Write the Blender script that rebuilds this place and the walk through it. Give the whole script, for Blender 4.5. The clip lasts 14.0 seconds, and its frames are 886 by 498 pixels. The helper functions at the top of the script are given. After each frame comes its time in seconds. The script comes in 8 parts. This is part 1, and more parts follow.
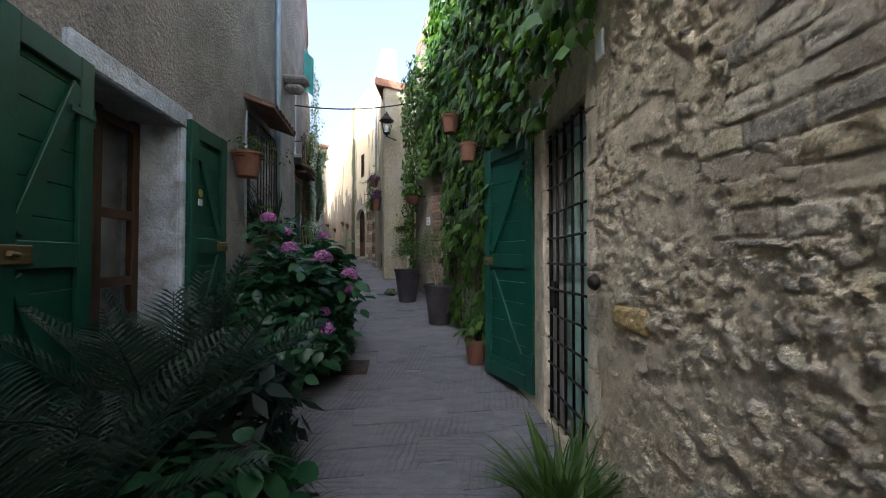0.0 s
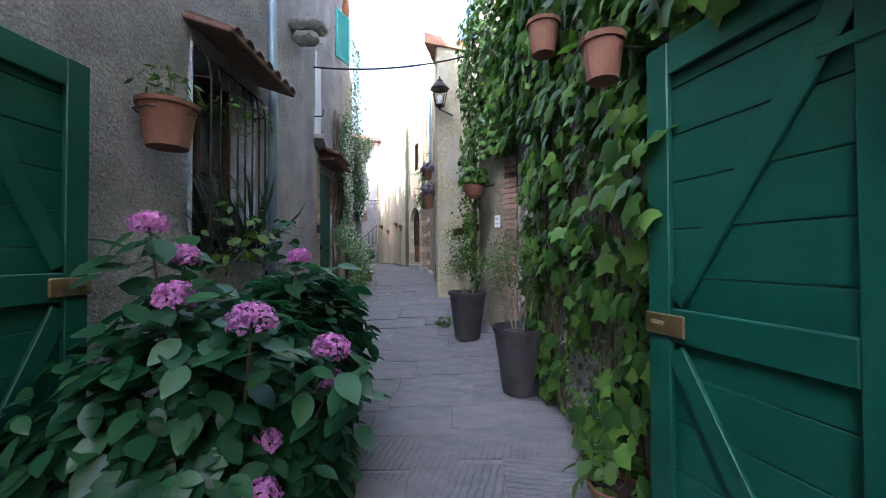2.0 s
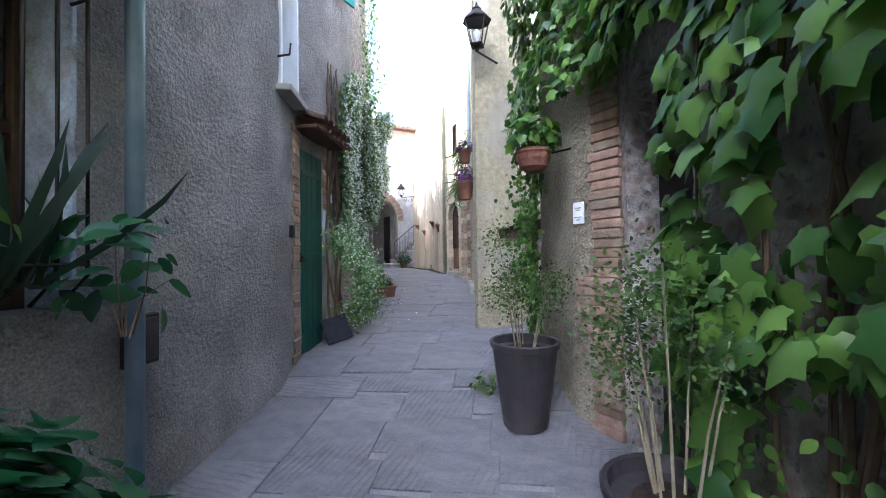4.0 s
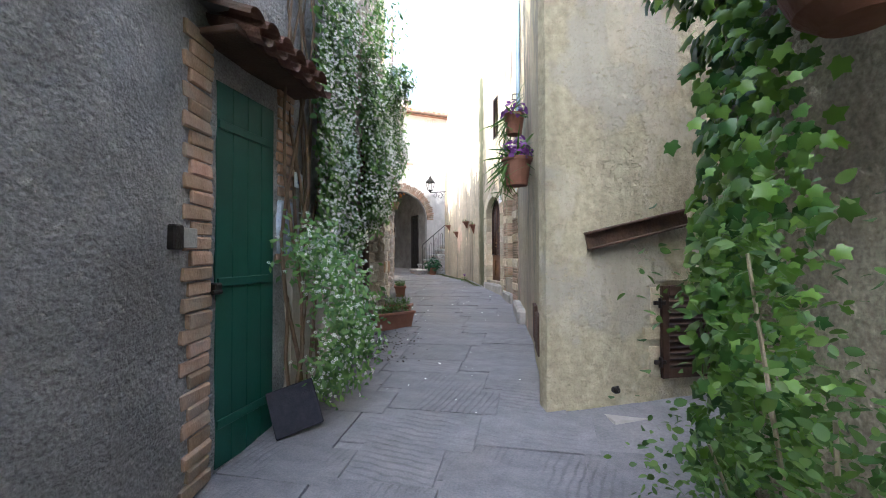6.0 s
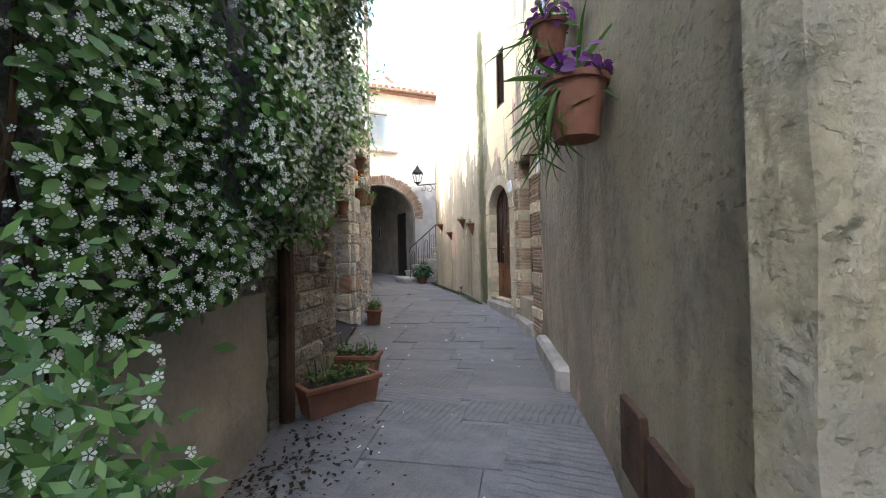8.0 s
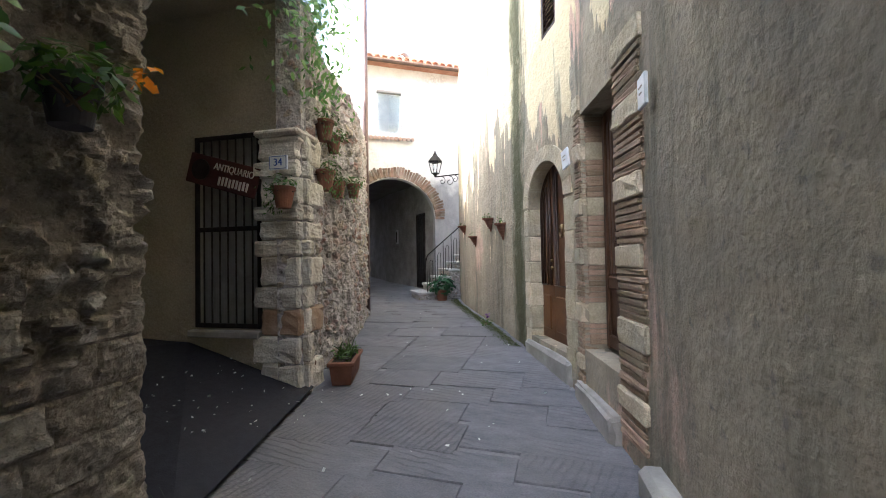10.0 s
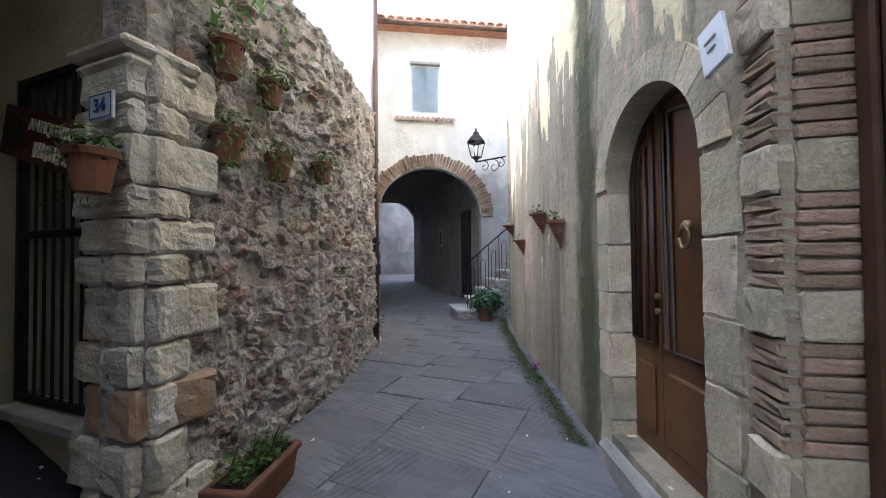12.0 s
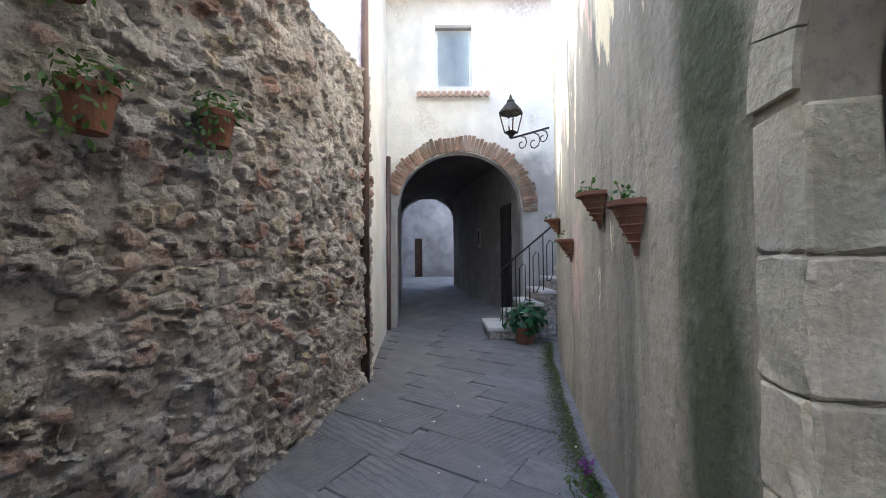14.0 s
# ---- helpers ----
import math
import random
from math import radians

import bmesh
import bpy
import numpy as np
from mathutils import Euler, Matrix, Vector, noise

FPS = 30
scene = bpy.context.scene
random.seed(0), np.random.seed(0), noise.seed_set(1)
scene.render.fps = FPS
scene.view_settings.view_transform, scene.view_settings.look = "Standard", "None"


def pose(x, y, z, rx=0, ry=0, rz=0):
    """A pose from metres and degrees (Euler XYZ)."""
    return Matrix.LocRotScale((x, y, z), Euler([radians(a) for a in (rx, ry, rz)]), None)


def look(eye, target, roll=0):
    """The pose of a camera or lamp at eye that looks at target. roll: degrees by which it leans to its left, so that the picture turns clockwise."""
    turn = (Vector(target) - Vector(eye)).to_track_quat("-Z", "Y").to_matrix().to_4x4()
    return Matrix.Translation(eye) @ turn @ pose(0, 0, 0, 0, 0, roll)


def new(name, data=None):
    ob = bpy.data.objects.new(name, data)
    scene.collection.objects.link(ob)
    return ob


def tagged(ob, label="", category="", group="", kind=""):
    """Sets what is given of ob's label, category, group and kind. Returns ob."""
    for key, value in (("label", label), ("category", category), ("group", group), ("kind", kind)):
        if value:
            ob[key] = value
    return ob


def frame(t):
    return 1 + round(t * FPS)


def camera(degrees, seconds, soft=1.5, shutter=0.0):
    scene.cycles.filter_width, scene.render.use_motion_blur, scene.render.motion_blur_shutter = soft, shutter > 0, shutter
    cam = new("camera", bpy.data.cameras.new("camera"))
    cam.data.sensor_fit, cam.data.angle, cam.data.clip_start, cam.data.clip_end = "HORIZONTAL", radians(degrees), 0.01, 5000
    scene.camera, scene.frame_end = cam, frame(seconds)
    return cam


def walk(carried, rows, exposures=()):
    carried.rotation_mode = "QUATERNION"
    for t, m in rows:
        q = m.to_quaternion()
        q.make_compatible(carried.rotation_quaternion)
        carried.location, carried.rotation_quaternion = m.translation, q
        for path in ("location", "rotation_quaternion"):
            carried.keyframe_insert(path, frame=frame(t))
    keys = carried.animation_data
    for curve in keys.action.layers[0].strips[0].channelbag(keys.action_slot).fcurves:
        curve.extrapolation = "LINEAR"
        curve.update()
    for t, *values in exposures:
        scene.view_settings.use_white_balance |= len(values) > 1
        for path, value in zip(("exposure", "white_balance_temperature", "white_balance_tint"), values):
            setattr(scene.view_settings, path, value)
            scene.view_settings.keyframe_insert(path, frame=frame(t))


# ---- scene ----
cam = camera(96.8, 14.0, soft=1.0)
PATH = [
    (0, (-0.015, 0.358, 1.25), (0.007, 2.358, 1.291), 0.0),
    (0.5, (-0.014, 0.921, 1.302), (-0.024, 2.92, 1.344), 0.1),
    (1, (-0.019, 1.518, 1.349), (-0.145, 3.514, 1.393), 0.2),
    (1.5, (-0.123, 2.068, 1.399), (-0.311, 4.058, 1.443), 0.3),
    (2, (-0.149, 2.649, 1.486), (-0.448, 4.627, 1.52), -0.2),
    (2.5, (-0.195, 3.152, 1.525), (-0.534, 5.123, 1.559), -0.1),
    (3, (-0.298, 3.667, 1.602), (-0.653, 5.635, 1.619), 0.1),
    (3.2, (-0.276, 3.911, 1.605), (-0.705, 5.864, 1.63), -0.2),
    (5.3, (-0.785, 6.142, 1.774), (-1.403, 8.044, 1.797), -0.4),
    (5.5, (-0.834, 6.341, 1.792), (-1.492, 8.229, 1.816), 0.0),
    (6, (-1.007, 6.826, 1.801), (-1.707, 8.699, 1.833), -0.1),
    (6.5, (-1.184, 7.306, 1.832), (-1.876, 9.183, 1.857), -0.4),
    (7, (-1.369, 7.764, 1.855), (-2.036, 9.649, 1.884), -0.4),
    (7.5, (-1.543, 8.263, 1.891), (-2.17, 10.163, 1.91), -0.7),
    (7.7, (-1.584, 8.466, 1.928), (-2.229, 10.359, 1.949), -0.9),
    (9.8, (-2.146, 10.676, 2.055), (-2.931, 12.515, 2.098), -1.0),
    (10, (-2.173, 10.874, 2.096), (-3.009, 12.691, 2.14), -1.0),
    (10.5, (-2.244, 11.35, 2.146), (-3.158, 13.128, 2.189), -1.0),
    (11, (-2.334, 11.832, 2.184), (-3.313, 13.576, 2.224), -1.1),
    (11.5, (-2.449, 12.271, 2.207), (-3.543, 13.945, 2.249), -0.6),
    (12, (-2.595, 12.675, 2.239), (-3.722, 14.327, 2.283), -0.6),
    (12.5, (-2.712, 13.057, 2.257), (-3.902, 14.664, 2.311), -0.7),
    (13, (-2.828, 13.396, 2.266), (-4.028, 14.995, 2.321), -0.8),
    (13.5, (-2.956, 13.726, 2.295), (-4.213, 15.282, 2.341), -0.6),
    (14, (-3.07, 14.002, 2.298), (-4.411, 15.485, 2.344), -0.5),
]
EXPOSURES = [(0.0, 1.72, 5500, 11), (1.5, 2.35, 5250, 13), (3.0, 2.95, 5000, 15), (6.0, 3.15, 5350, 10), (7.5, 2.85, 5450, 9), (10.0, 2.75, 5350, 9), (12.0, 2.40, 5000, 9), (14.0, 2.32, 4880, 9)]
walk(cam, [(t, look(eye, target, roll)) for t, eye, target, roll in PATH], EXPOSURES)

# ---- world, sun, exposure ----
world = bpy.data.worlds.new("sky")
scene.world = world
world.use_nodes = True
sky = world.node_tree.nodes.new("ShaderNodeTexSky")
sky.sky_type, sky.sun_disc = "NISHITA", False
sky.sun_elevation, sky.sun_rotation = radians(36), radians(210)
sky.dust_density, sky.air_density, sky.ozone_density = 8.0, 1.0, 0.9
back = world.node_tree.nodes["Background"]
back.inputs["Strength"].default_value = 0.15
haze = world.node_tree.nodes.new("ShaderNodeHueSaturation")
haze.inputs["Saturation"].default_value, haze.inputs["Value"].default_value = 0.55, 1.14
world.node_tree.links.new(sky.outputs[0], haze.inputs["Color"])
world.node_tree.links.new(haze.outputs[0], back.inputs["Color"])
SUN_FROM = Vector((-0.50, -0.87, 0.74))
sun = new("sun", bpy.data.lights.new("sun", "SUN"))
sun.data.energy, sun.data.angle, sun.data.color = 5.0, radians(0.6), (1.0, 0.93, 0.82)
sun.matrix_world = look(SUN_FROM * 30, (0, 0, 0))


# ---- materials ----
def material(name, c1, c2, scale=4.0, rough=0.85, bump=0.3, metal=0.0, stain=None, stain_scale=0.7, stain_amount=0.5, detail=9.0, bump_scale=None, spec=0.3, obj_vary=0.0, dist=0.02, speckle=0.14):
    """A surface of two colours mixed by noise, a large stain and a fine relief."""
    m = bpy.data.materials.new(name)
    m.use_nodes = True
    nt = m.node_tree
    n, l = nt.nodes, nt.links
    b = n["Principled BSDF"]
    co = n.new("ShaderNodeTexCoord")
    geo = n.new("ShaderNodeNewGeometry")
    src = geo.outputs["Position"] if obj_vary == 0 else co.outputs["Object"]
    a = n.new("ShaderNodeTexNoise")
    a.inputs["Scale"].default_value, a.inputs["Detail"].default_value, a.inputs["Roughness"].default_value = scale, detail, 0.65
    l.new(src, a.inputs["Vector"])
    ramp = n.new("ShaderNodeValToRGB")
    ramp.color_ramp.elements[0].position, ramp.color_ramp.elements[1].position = 0.35, 0.68
    ramp.color_ramp.elements[0].color, ramp.color_ramp.elements[1].color = (*c1, 1), (*c2, 1)
    l.new(a.outputs["Fac"], ramp.inputs["Fac"])
    out = ramp.outputs["Color"]
    if stain:
        s2 = n.new("ShaderNodeTexNoise")
        s2.inputs["Scale"].default_value, s2.inputs["Detail"].default_value = stain_scale, 6.0
        s2.inputs["Distortion"].default_value = 0.6
        l.new(geo.outputs["Position"], s2.inputs["Vector"])
        r2 = n.new("ShaderNodeMapRange")
        r2.inputs["From Min"].default_value, r2.inputs["From Max"].default_value = 0.47, 0.66
        r2.inputs["To Max"].default_value = stain_amount
        l.new(s2.outputs["Fac"], r2.inputs["Value"])
        mx = n.new("ShaderNodeMix")
        mx.data_type = "RGBA"
        l.new(r2.outputs["Result"], mx.inputs["Factor"])
        l.new(out, mx.inputs["A"])
        mx.inputs["B"].default_value = (*stain, 1)
        out = mx.outputs["Result"]
    if obj_vary > 0:
        info = n.new("ShaderNodeObjectInfo")
        hsv = n.new("ShaderNodeHueSaturation")
        r3 = n.new("ShaderNodeMapRange")
        r3.inputs["To Min"].default_value, r3.inputs["To Max"].default_value = 1 - obj_vary, 1 + obj_vary
        l.new(info.outputs["Random"], r3.inputs["Value"])
        l.new(r3.outputs["Result"], hsv.inputs["Value"])
        r4 = n.new("ShaderNodeMapRange")
        r4.inputs["To Min"].default_value, r4.inputs["To Max"].default_value = 0.5 + obj_vary * 0.04, 0.5 - obj_vary * 0.04
        l.new(info.outputs["Random"], r4.inputs["Value"])
        l.new(r4.outputs["Result"], hsv.inputs["Hue"])
        l.new(out, hsv.inputs["Color"])
        out = hsv.outputs["Color"]
    if bump > 0.45:
        speck = n.new("ShaderNodeTexNoise")
        speck.inputs["Scale"].default_value, speck.inputs["Detail"].default_value = (bump_scale or scale * 6) * 2.5, 5.0
        l.new(src, speck.inputs["Vector"])
        r5 = n.new("ShaderNodeMapRange")
        r5.inputs["From Min"].default_value, r5.inputs["From Max"].default_value = 0.3, 0.7
        r5.inputs["To Min"].default_value, r5.inputs["To Max"].default_value = 1 - speckle, 1 + speckle
        l.new(speck.outputs["Fac"], r5.inputs["Value"])
        grain = n.new("ShaderNodeHueSaturation")
        l.new(r5.outputs["Result"], grain.inputs["Value"])
        l.new(out, grain.inputs["Color"])
        out = grain.outputs["Color"]
    l.new(out, b.inputs["Base Color"])
    b.inputs["Roughness"].default_value, b.inputs["Metallic"].default_value = rough, metal
    b.inputs["Specular IOR Level"].default_value = spec
    if bump:
        f = n.new("ShaderNodeTexNoise")
        f.inputs["Scale"].default_value, f.inputs["Detail"].default_value, f.inputs["Roughness"].default_value = bump_scale or scale * 6, 8.0, 0.6
        l.new(src, f.inputs["Vector"])
        bp = n.new("ShaderNodeBump")
        bp.inputs["Strength"].default_value, bp.inputs["Distance"].default_value = bump, dist
        l.new(f.outputs["Fac"], bp.inputs["Height"])
        l.new(bp.outputs["Normal"], b.inputs["Normal"])
    return m


def leaf_material(name, c1, c2, rough=0.45, vary=0.35, scale=5.0):
    """A leaf that lets some light through, each one a little different."""
    m = bpy.data.materials.new(name)
    m.use_nodes = True
    n, l = m.node_tree.nodes, m.node_tree.links
    b = n["Principled BSDF"]
    geo = n.new("ShaderNodeNewGeometry")
    ramp = n.new("ShaderNodeValToRGB")
    ramp.color_ramp.elements[0].color, ramp.color_ramp.elements[1].color = (*c1, 1), (*c2, 1)
    l.new(geo.outputs["Random Per Island"], ramp.inputs["Fac"])
    l.new(ramp.outputs["Color"], b.inputs["Base Color"])
    b.inputs["Roughness"].default_value = rough
    b.inputs["Specular IOR Level"].default_value = 0.35
    tr = n.new("ShaderNodeBsdfTranslucent")
    hs = n.new("ShaderNodeHueSaturation")
    hs.inputs["Value"].default_value, hs.inputs["Saturation"].default_value = 1.5, 1.15
    l.new(ramp.outputs["Color"], hs.inputs["Color"])
    l.new(hs.outputs["Color"], tr.inputs["Color"])
    mix = n.new("ShaderNodeMixShader")
    mix.inputs[0].default_value = 0.35
    l.new(b.outputs[0], mix.inputs[1])
    l.new(tr.outputs[0], mix.inputs[2])
    l.new(mix.outputs[0], n["Material Output"].inputs["Surface"])
    return m


def lane_material():
    """Old lime plaster: yellow coat, grey render where it fell, rosy patches and long dark runs of damp."""
    m = bpy.data.materials.new("lane_plaster")
    m.use_nodes = True
    n, l = m.node_tree.nodes, m.node_tree.links
    b = n["Principled BSDF"]
    geo = n.new("ShaderNodeNewGeometry")

    def field(scale, stretch, lo, hi, detail=7.0):
        mp = n.new("ShaderNodeMapping")
        mp.inputs["Scale"].default_value = (1, 1, stretch)
        l.new(geo.outputs["Position"], mp.inputs["Vector"])
        t = n.new("ShaderNodeTexNoise")
        t.inputs["Scale"].default_value, t.inputs["Detail"].default_value, t.inputs["Roughness"].default_value = scale, detail, 0.62
        l.new(mp.outputs["Vector"], t.inputs["Vector"])
        r = n.new("ShaderNodeMapRange")
        r.inputs["From Min"].default_value, r.inputs["From Max"].default_value = lo, hi
        l.new(t.outputs["Fac"], r.inputs["Value"])
        return r.outputs["Result"]

    def mix(fac, a, c):
        x = n.new("ShaderNodeMix")
        x.data_type = "RGBA"
        l.new(fac, x.inputs["Factor"])
        if isinstance(a, tuple):
            x.inputs["A"].default_value = (*a, 1)
        else:
            l.new(a, x.inputs["A"])
        x.inputs["B"].default_value = (*c, 1)
        return x.outputs["Result"]

    col = mix(field(5.0, 1.0, 0.3, 0.7), (0.34, 0.285, 0.198), (0.47, 0.40, 0.285))
    col = mix(field(0.9, 0.6, 0.46, 0.56), col, (0.325, 0.277, 0.207))
    col = mix(field(1.1, 0.55, 0.60, 0.64), col, (0.56, 0.40, 0.30))
    col = mix(field(2.6, 0.14, 0.53, 0.66), col, (0.19, 0.175, 0.125))
    col = mix(field(14.0, 1.0, 0.58, 0.68), col, (0.27, 0.24, 0.19))
    col = mix(field(60.0, 1.0, 0.56, 0.74), col, (0.24, 0.21, 0.16))
    # cream and peach coat remnants under the eaves; sunlit warmth put into the cream
    place = n.new("ShaderNodeSeparateXYZ")
    l.new(geo.outputs["Position"], place.inputs[0])

    def coat(scale, stretch, z0, z1, lo, hi):
        high = n.new("ShaderNodeMapRange")
        high.inputs["From Min"].default_value, high.inputs["From Max"].default_value = z0, z1
        high.inputs["To Min"].default_value, high.inputs["To Max"].default_value = -0.16, 0.10
        l.new(place.outputs["Z"], high.inputs["Value"])
        far = n.new("ShaderNodeMapRange")
        far.inputs["From Min"].default_value, far.inputs["From Max"].default_value = 12.6, 14.3
        far.inputs["To Min"].default_value, far.inputs["To Max"].default_value = -0.16, 0.0
        l.new(place.outputs["Y"], far.inputs["Value"])
        zone = n.new("ShaderNodeMath")
        l.new(high.outputs["Result"], zone.inputs[0])
        l.new(far.outputs["Result"], zone.inputs[1])
        both = n.new("ShaderNodeMath")
        l.new(field(scale, stretch, 0.0, 1.0, 9.0), both.inputs[0])
        l.new(zone.outputs[0], both.inputs[1])
        cut = n.new("ShaderNodeMapRange")
        cut.inputs["From Min"].default_value, cut.inputs["From Max"].default_value = lo, hi
        l.new(both.outputs[0], cut.inputs["Value"])
        return cut.outputs["Result"]

    peach, sunlit_cream = coat(1.9, 0.30, 2.6, 4.2, 0.57, 0.585), coat(2.4, 0.24, 3.0, 4.2, 0.455, 0.47)
    col = mix(peach, col, (0.62, 0.42, 0.31))
    col = mix(sunlit_cream, col, (0.79, 0.67, 0.43))
    col = mix(field(3.4, 0.10, 0.58, 0.68), col, (0.20, 0.185, 0.135))
    # a long run of green damp below the roof, beside the arched door
    sub_v = n.new("ShaderNodeVectorMath")
    sub_v.operation = "SUBTRACT"
    sub_v.inputs[1].default_value = (-3.24, 15.23, 0.0)
    l.new(geo.outputs["Position"], sub_v.inputs[0])
    flat = n.new("ShaderNodeVectorMath")
    flat.operation = "MULTIPLY"
    flat.inputs[1].default_value = (1, 1, 0)
    l.new(sub_v.outputs[0], flat.inputs[0])
    length = n.new("ShaderNodeVectorMath")
    length.operation = "LENGTH"
    l.new(flat.outputs[0], length.inputs[0])
    edge = n.new("ShaderNodeMath")
    edge.operation = "MULTIPLY_ADD"
    edge.inputs[1].default_value = 0.16
    l.new(field(5.0, 0.5, 0.3, 0.7), edge.inputs[0])
    l.new(length.outputs["Value"], edge.inputs[2])
    run = n.new("ShaderNodeMapRange")
    run.inputs["From Min"].default_value, run.inputs["From Max"].default_value = 0.30, 0.15
    run.inputs["To Max"].default_value = 0.92
    l.new(edge.outputs[0], run.inputs["Value"])
    col = mix(run.outputs["Result"], col, (0.075, 0.078, 0.036))
    l.new(col, b.inputs["Base Color"])
    b.inputs["Roughness"].default_value = 0.93
    b.inputs["Specular IOR Level"].default_value = 0.25
    f = n.new("ShaderNodeTexNoise")
    f.inputs["Scale"].default_value, f.inputs["Detail"].default_value = 26.0, 9.0
    l.new(geo.outputs["Position"], f.inputs["Vector"])
    bp = n.new("ShaderNodeBump")
    bp.inputs["Strength"].default_value, bp.inputs["Distance"].default_value = 0.6, 0.016
    l.new(f.outputs["Fac"], bp.inputs["Height"])
    lump = n.new("ShaderNodeBump")
    lump.inputs["Strength"].default_value, lump.inputs["Distance"].default_value = 0.45, 0.022
    l.new(field(8.0, 1.0, 0.42, 0.72, 9.0), lump.inputs["Height"])
    l.new(bp.outputs["Normal"], lump.inputs["Normal"])
    step = n.new("ShaderNodeBump")
    step.inputs["Strength"].default_value, step.inputs["Distance"].default_value = 0.8, 0.006
    l.new(sunlit_cream, step.inputs["Height"])
    l.new(lump.outputs["Normal"], step.inputs["Normal"])
    l.new(step.outputs["Normal"], b.inputs["Normal"])
    return m


def peel_material(name, coats, bare, fine=22.0, rough_depth=0.03, streak=(0.2, 0.18, 0.13), streak_amount=0.5, split=None, dents=0.009):
    """Rough render under coats of plaster that have come away with hard edges, with runs of dirt.
    coats: (colour, noise scale, stretch in z, share, thickness); split: (colour, height) of a lower part in another
    colour."""
    m = bpy.data.materials.new(name)
    m.use_nodes = True
    n, l = m.node_tree.nodes, m.node_tree.links
    b = n["Principled BSDF"]
    geo = n.new("ShaderNodeNewGeometry")

    def field(scale, stretch, lo, hi, detail=8.0, top=1.0):
        mp = n.new("ShaderNodeMapping")
        mp.inputs["Scale"].default_value = (1, 1, stretch)
        mp.inputs["Location"].default_value = (scale * 3.7, scale * 1.3, 0)
        l.new(geo.outputs["Position"], mp.inputs["Vector"])
        t = n.new("ShaderNodeTexNoise")
        t.inputs["Scale"].default_value, t.inputs["Detail"].default_value, t.inputs["Roughness"].default_value = scale, detail, 0.6
        l.new(mp.outputs["Vector"], t.inputs["Vector"])
        r = n.new("ShaderNodeMapRange")
        r.inputs["From Min"].default_value, r.inputs["From Max"].default_value, r.inputs["To Max"].default_value = lo, hi, top
        l.new(t.outputs["Fac"], r.inputs["Value"])
        return r.outputs["Result"]

    def mix(fac, a, c):
        x = n.new("ShaderNodeMix")
        x.data_type = "RGBA"
        l.new(fac, x.inputs["Factor"])
        for key, v in (("A", a), ("B", c)):
            if isinstance(v, tuple):
                x.inputs[key].default_value = (*v, 1)
            else:
                l.new(v, x.inputs[key])
        return x.outputs["Result"]

    col = mix(field(fine * 0.8, 1.0, 0.35, 0.68), tuple(c * 0.74 for c in bare), tuple(c * 1.15 for c in bare))
    grain = n.new("ShaderNodeTexNoise")
    grain.inputs["Scale"].default_value, grain.inputs["Detail"].default_value, grain.inputs["Roughness"].default_value = fine, 8.0, 0.62
    l.new(geo.outputs["Position"], grain.inputs["Vector"])
    bp = n.new("ShaderNodeBump")
    bp.inputs["Strength"].default_value, bp.inputs["Distance"].default_value = 0.9, rough_depth
    l.new(grain.outputs["Fac"], bp.inputs["Height"])
    normal = bp.outputs["Normal"]
    for colour, scale, stretch, share, thick in coats:
        fac = field(scale, stretch, 1 - share, 1.05 - share, 10.0)
        tone = mix(field(scale * 3.0, stretch, 0.3, 0.7), tuple(c * 0.84 for c in colour), tuple(c * 1.08 for c in colour))
        col = mix(fac, col, tone)
        st = n.new("ShaderNodeBump")
        st.inputs["Strength"].default_value, st.inputs["Distance"].default_value = 1.0, thick
        l.new(fac, st.inputs["Height"])
        l.new(normal, st.inputs["Normal"])
        normal = st.outputs["Normal"]
    pit = field(20.0, 1.9, 0.60, 0.69, 7.0)
    col = mix(pit, col, tuple(c * 0.97 for c in bare))
    dent = n.new("ShaderNodeBump")
    dent.invert = True
    dent.inputs["Strength"].default_value, dent.inputs["Distance"].default_value = 1.0, dents
    l.new(pit, dent.inputs["Height"])
    l.new(normal, dent.inputs["Normal"])
    normal = dent.outputs["Normal"]
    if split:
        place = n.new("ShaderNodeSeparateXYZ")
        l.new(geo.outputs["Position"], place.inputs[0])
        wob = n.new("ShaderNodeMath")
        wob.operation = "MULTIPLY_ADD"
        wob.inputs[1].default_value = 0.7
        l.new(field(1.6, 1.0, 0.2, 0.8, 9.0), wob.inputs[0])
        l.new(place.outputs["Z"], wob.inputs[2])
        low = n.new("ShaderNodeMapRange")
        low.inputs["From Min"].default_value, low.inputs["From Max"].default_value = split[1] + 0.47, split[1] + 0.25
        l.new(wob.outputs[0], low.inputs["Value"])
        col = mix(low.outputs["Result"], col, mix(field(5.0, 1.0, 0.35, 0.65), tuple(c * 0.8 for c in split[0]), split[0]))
    col = mix(field(2.8, 0.13, 0.54, 0.70, 6.0, streak_amount), col, streak)
    col = mix(field(55.0, 1.0, 0.57, 0.72, 4.0, 0.55), col, tuple(c * 0.6 for c in bare))
    l.new(col, b.inputs["Base Color"])
    b.inputs["Roughness"].default_value, b.inputs["Specular IOR Level"].default_value = 0.93, 0.22
    l.new(normal, b.inputs["Normal"])
    return m


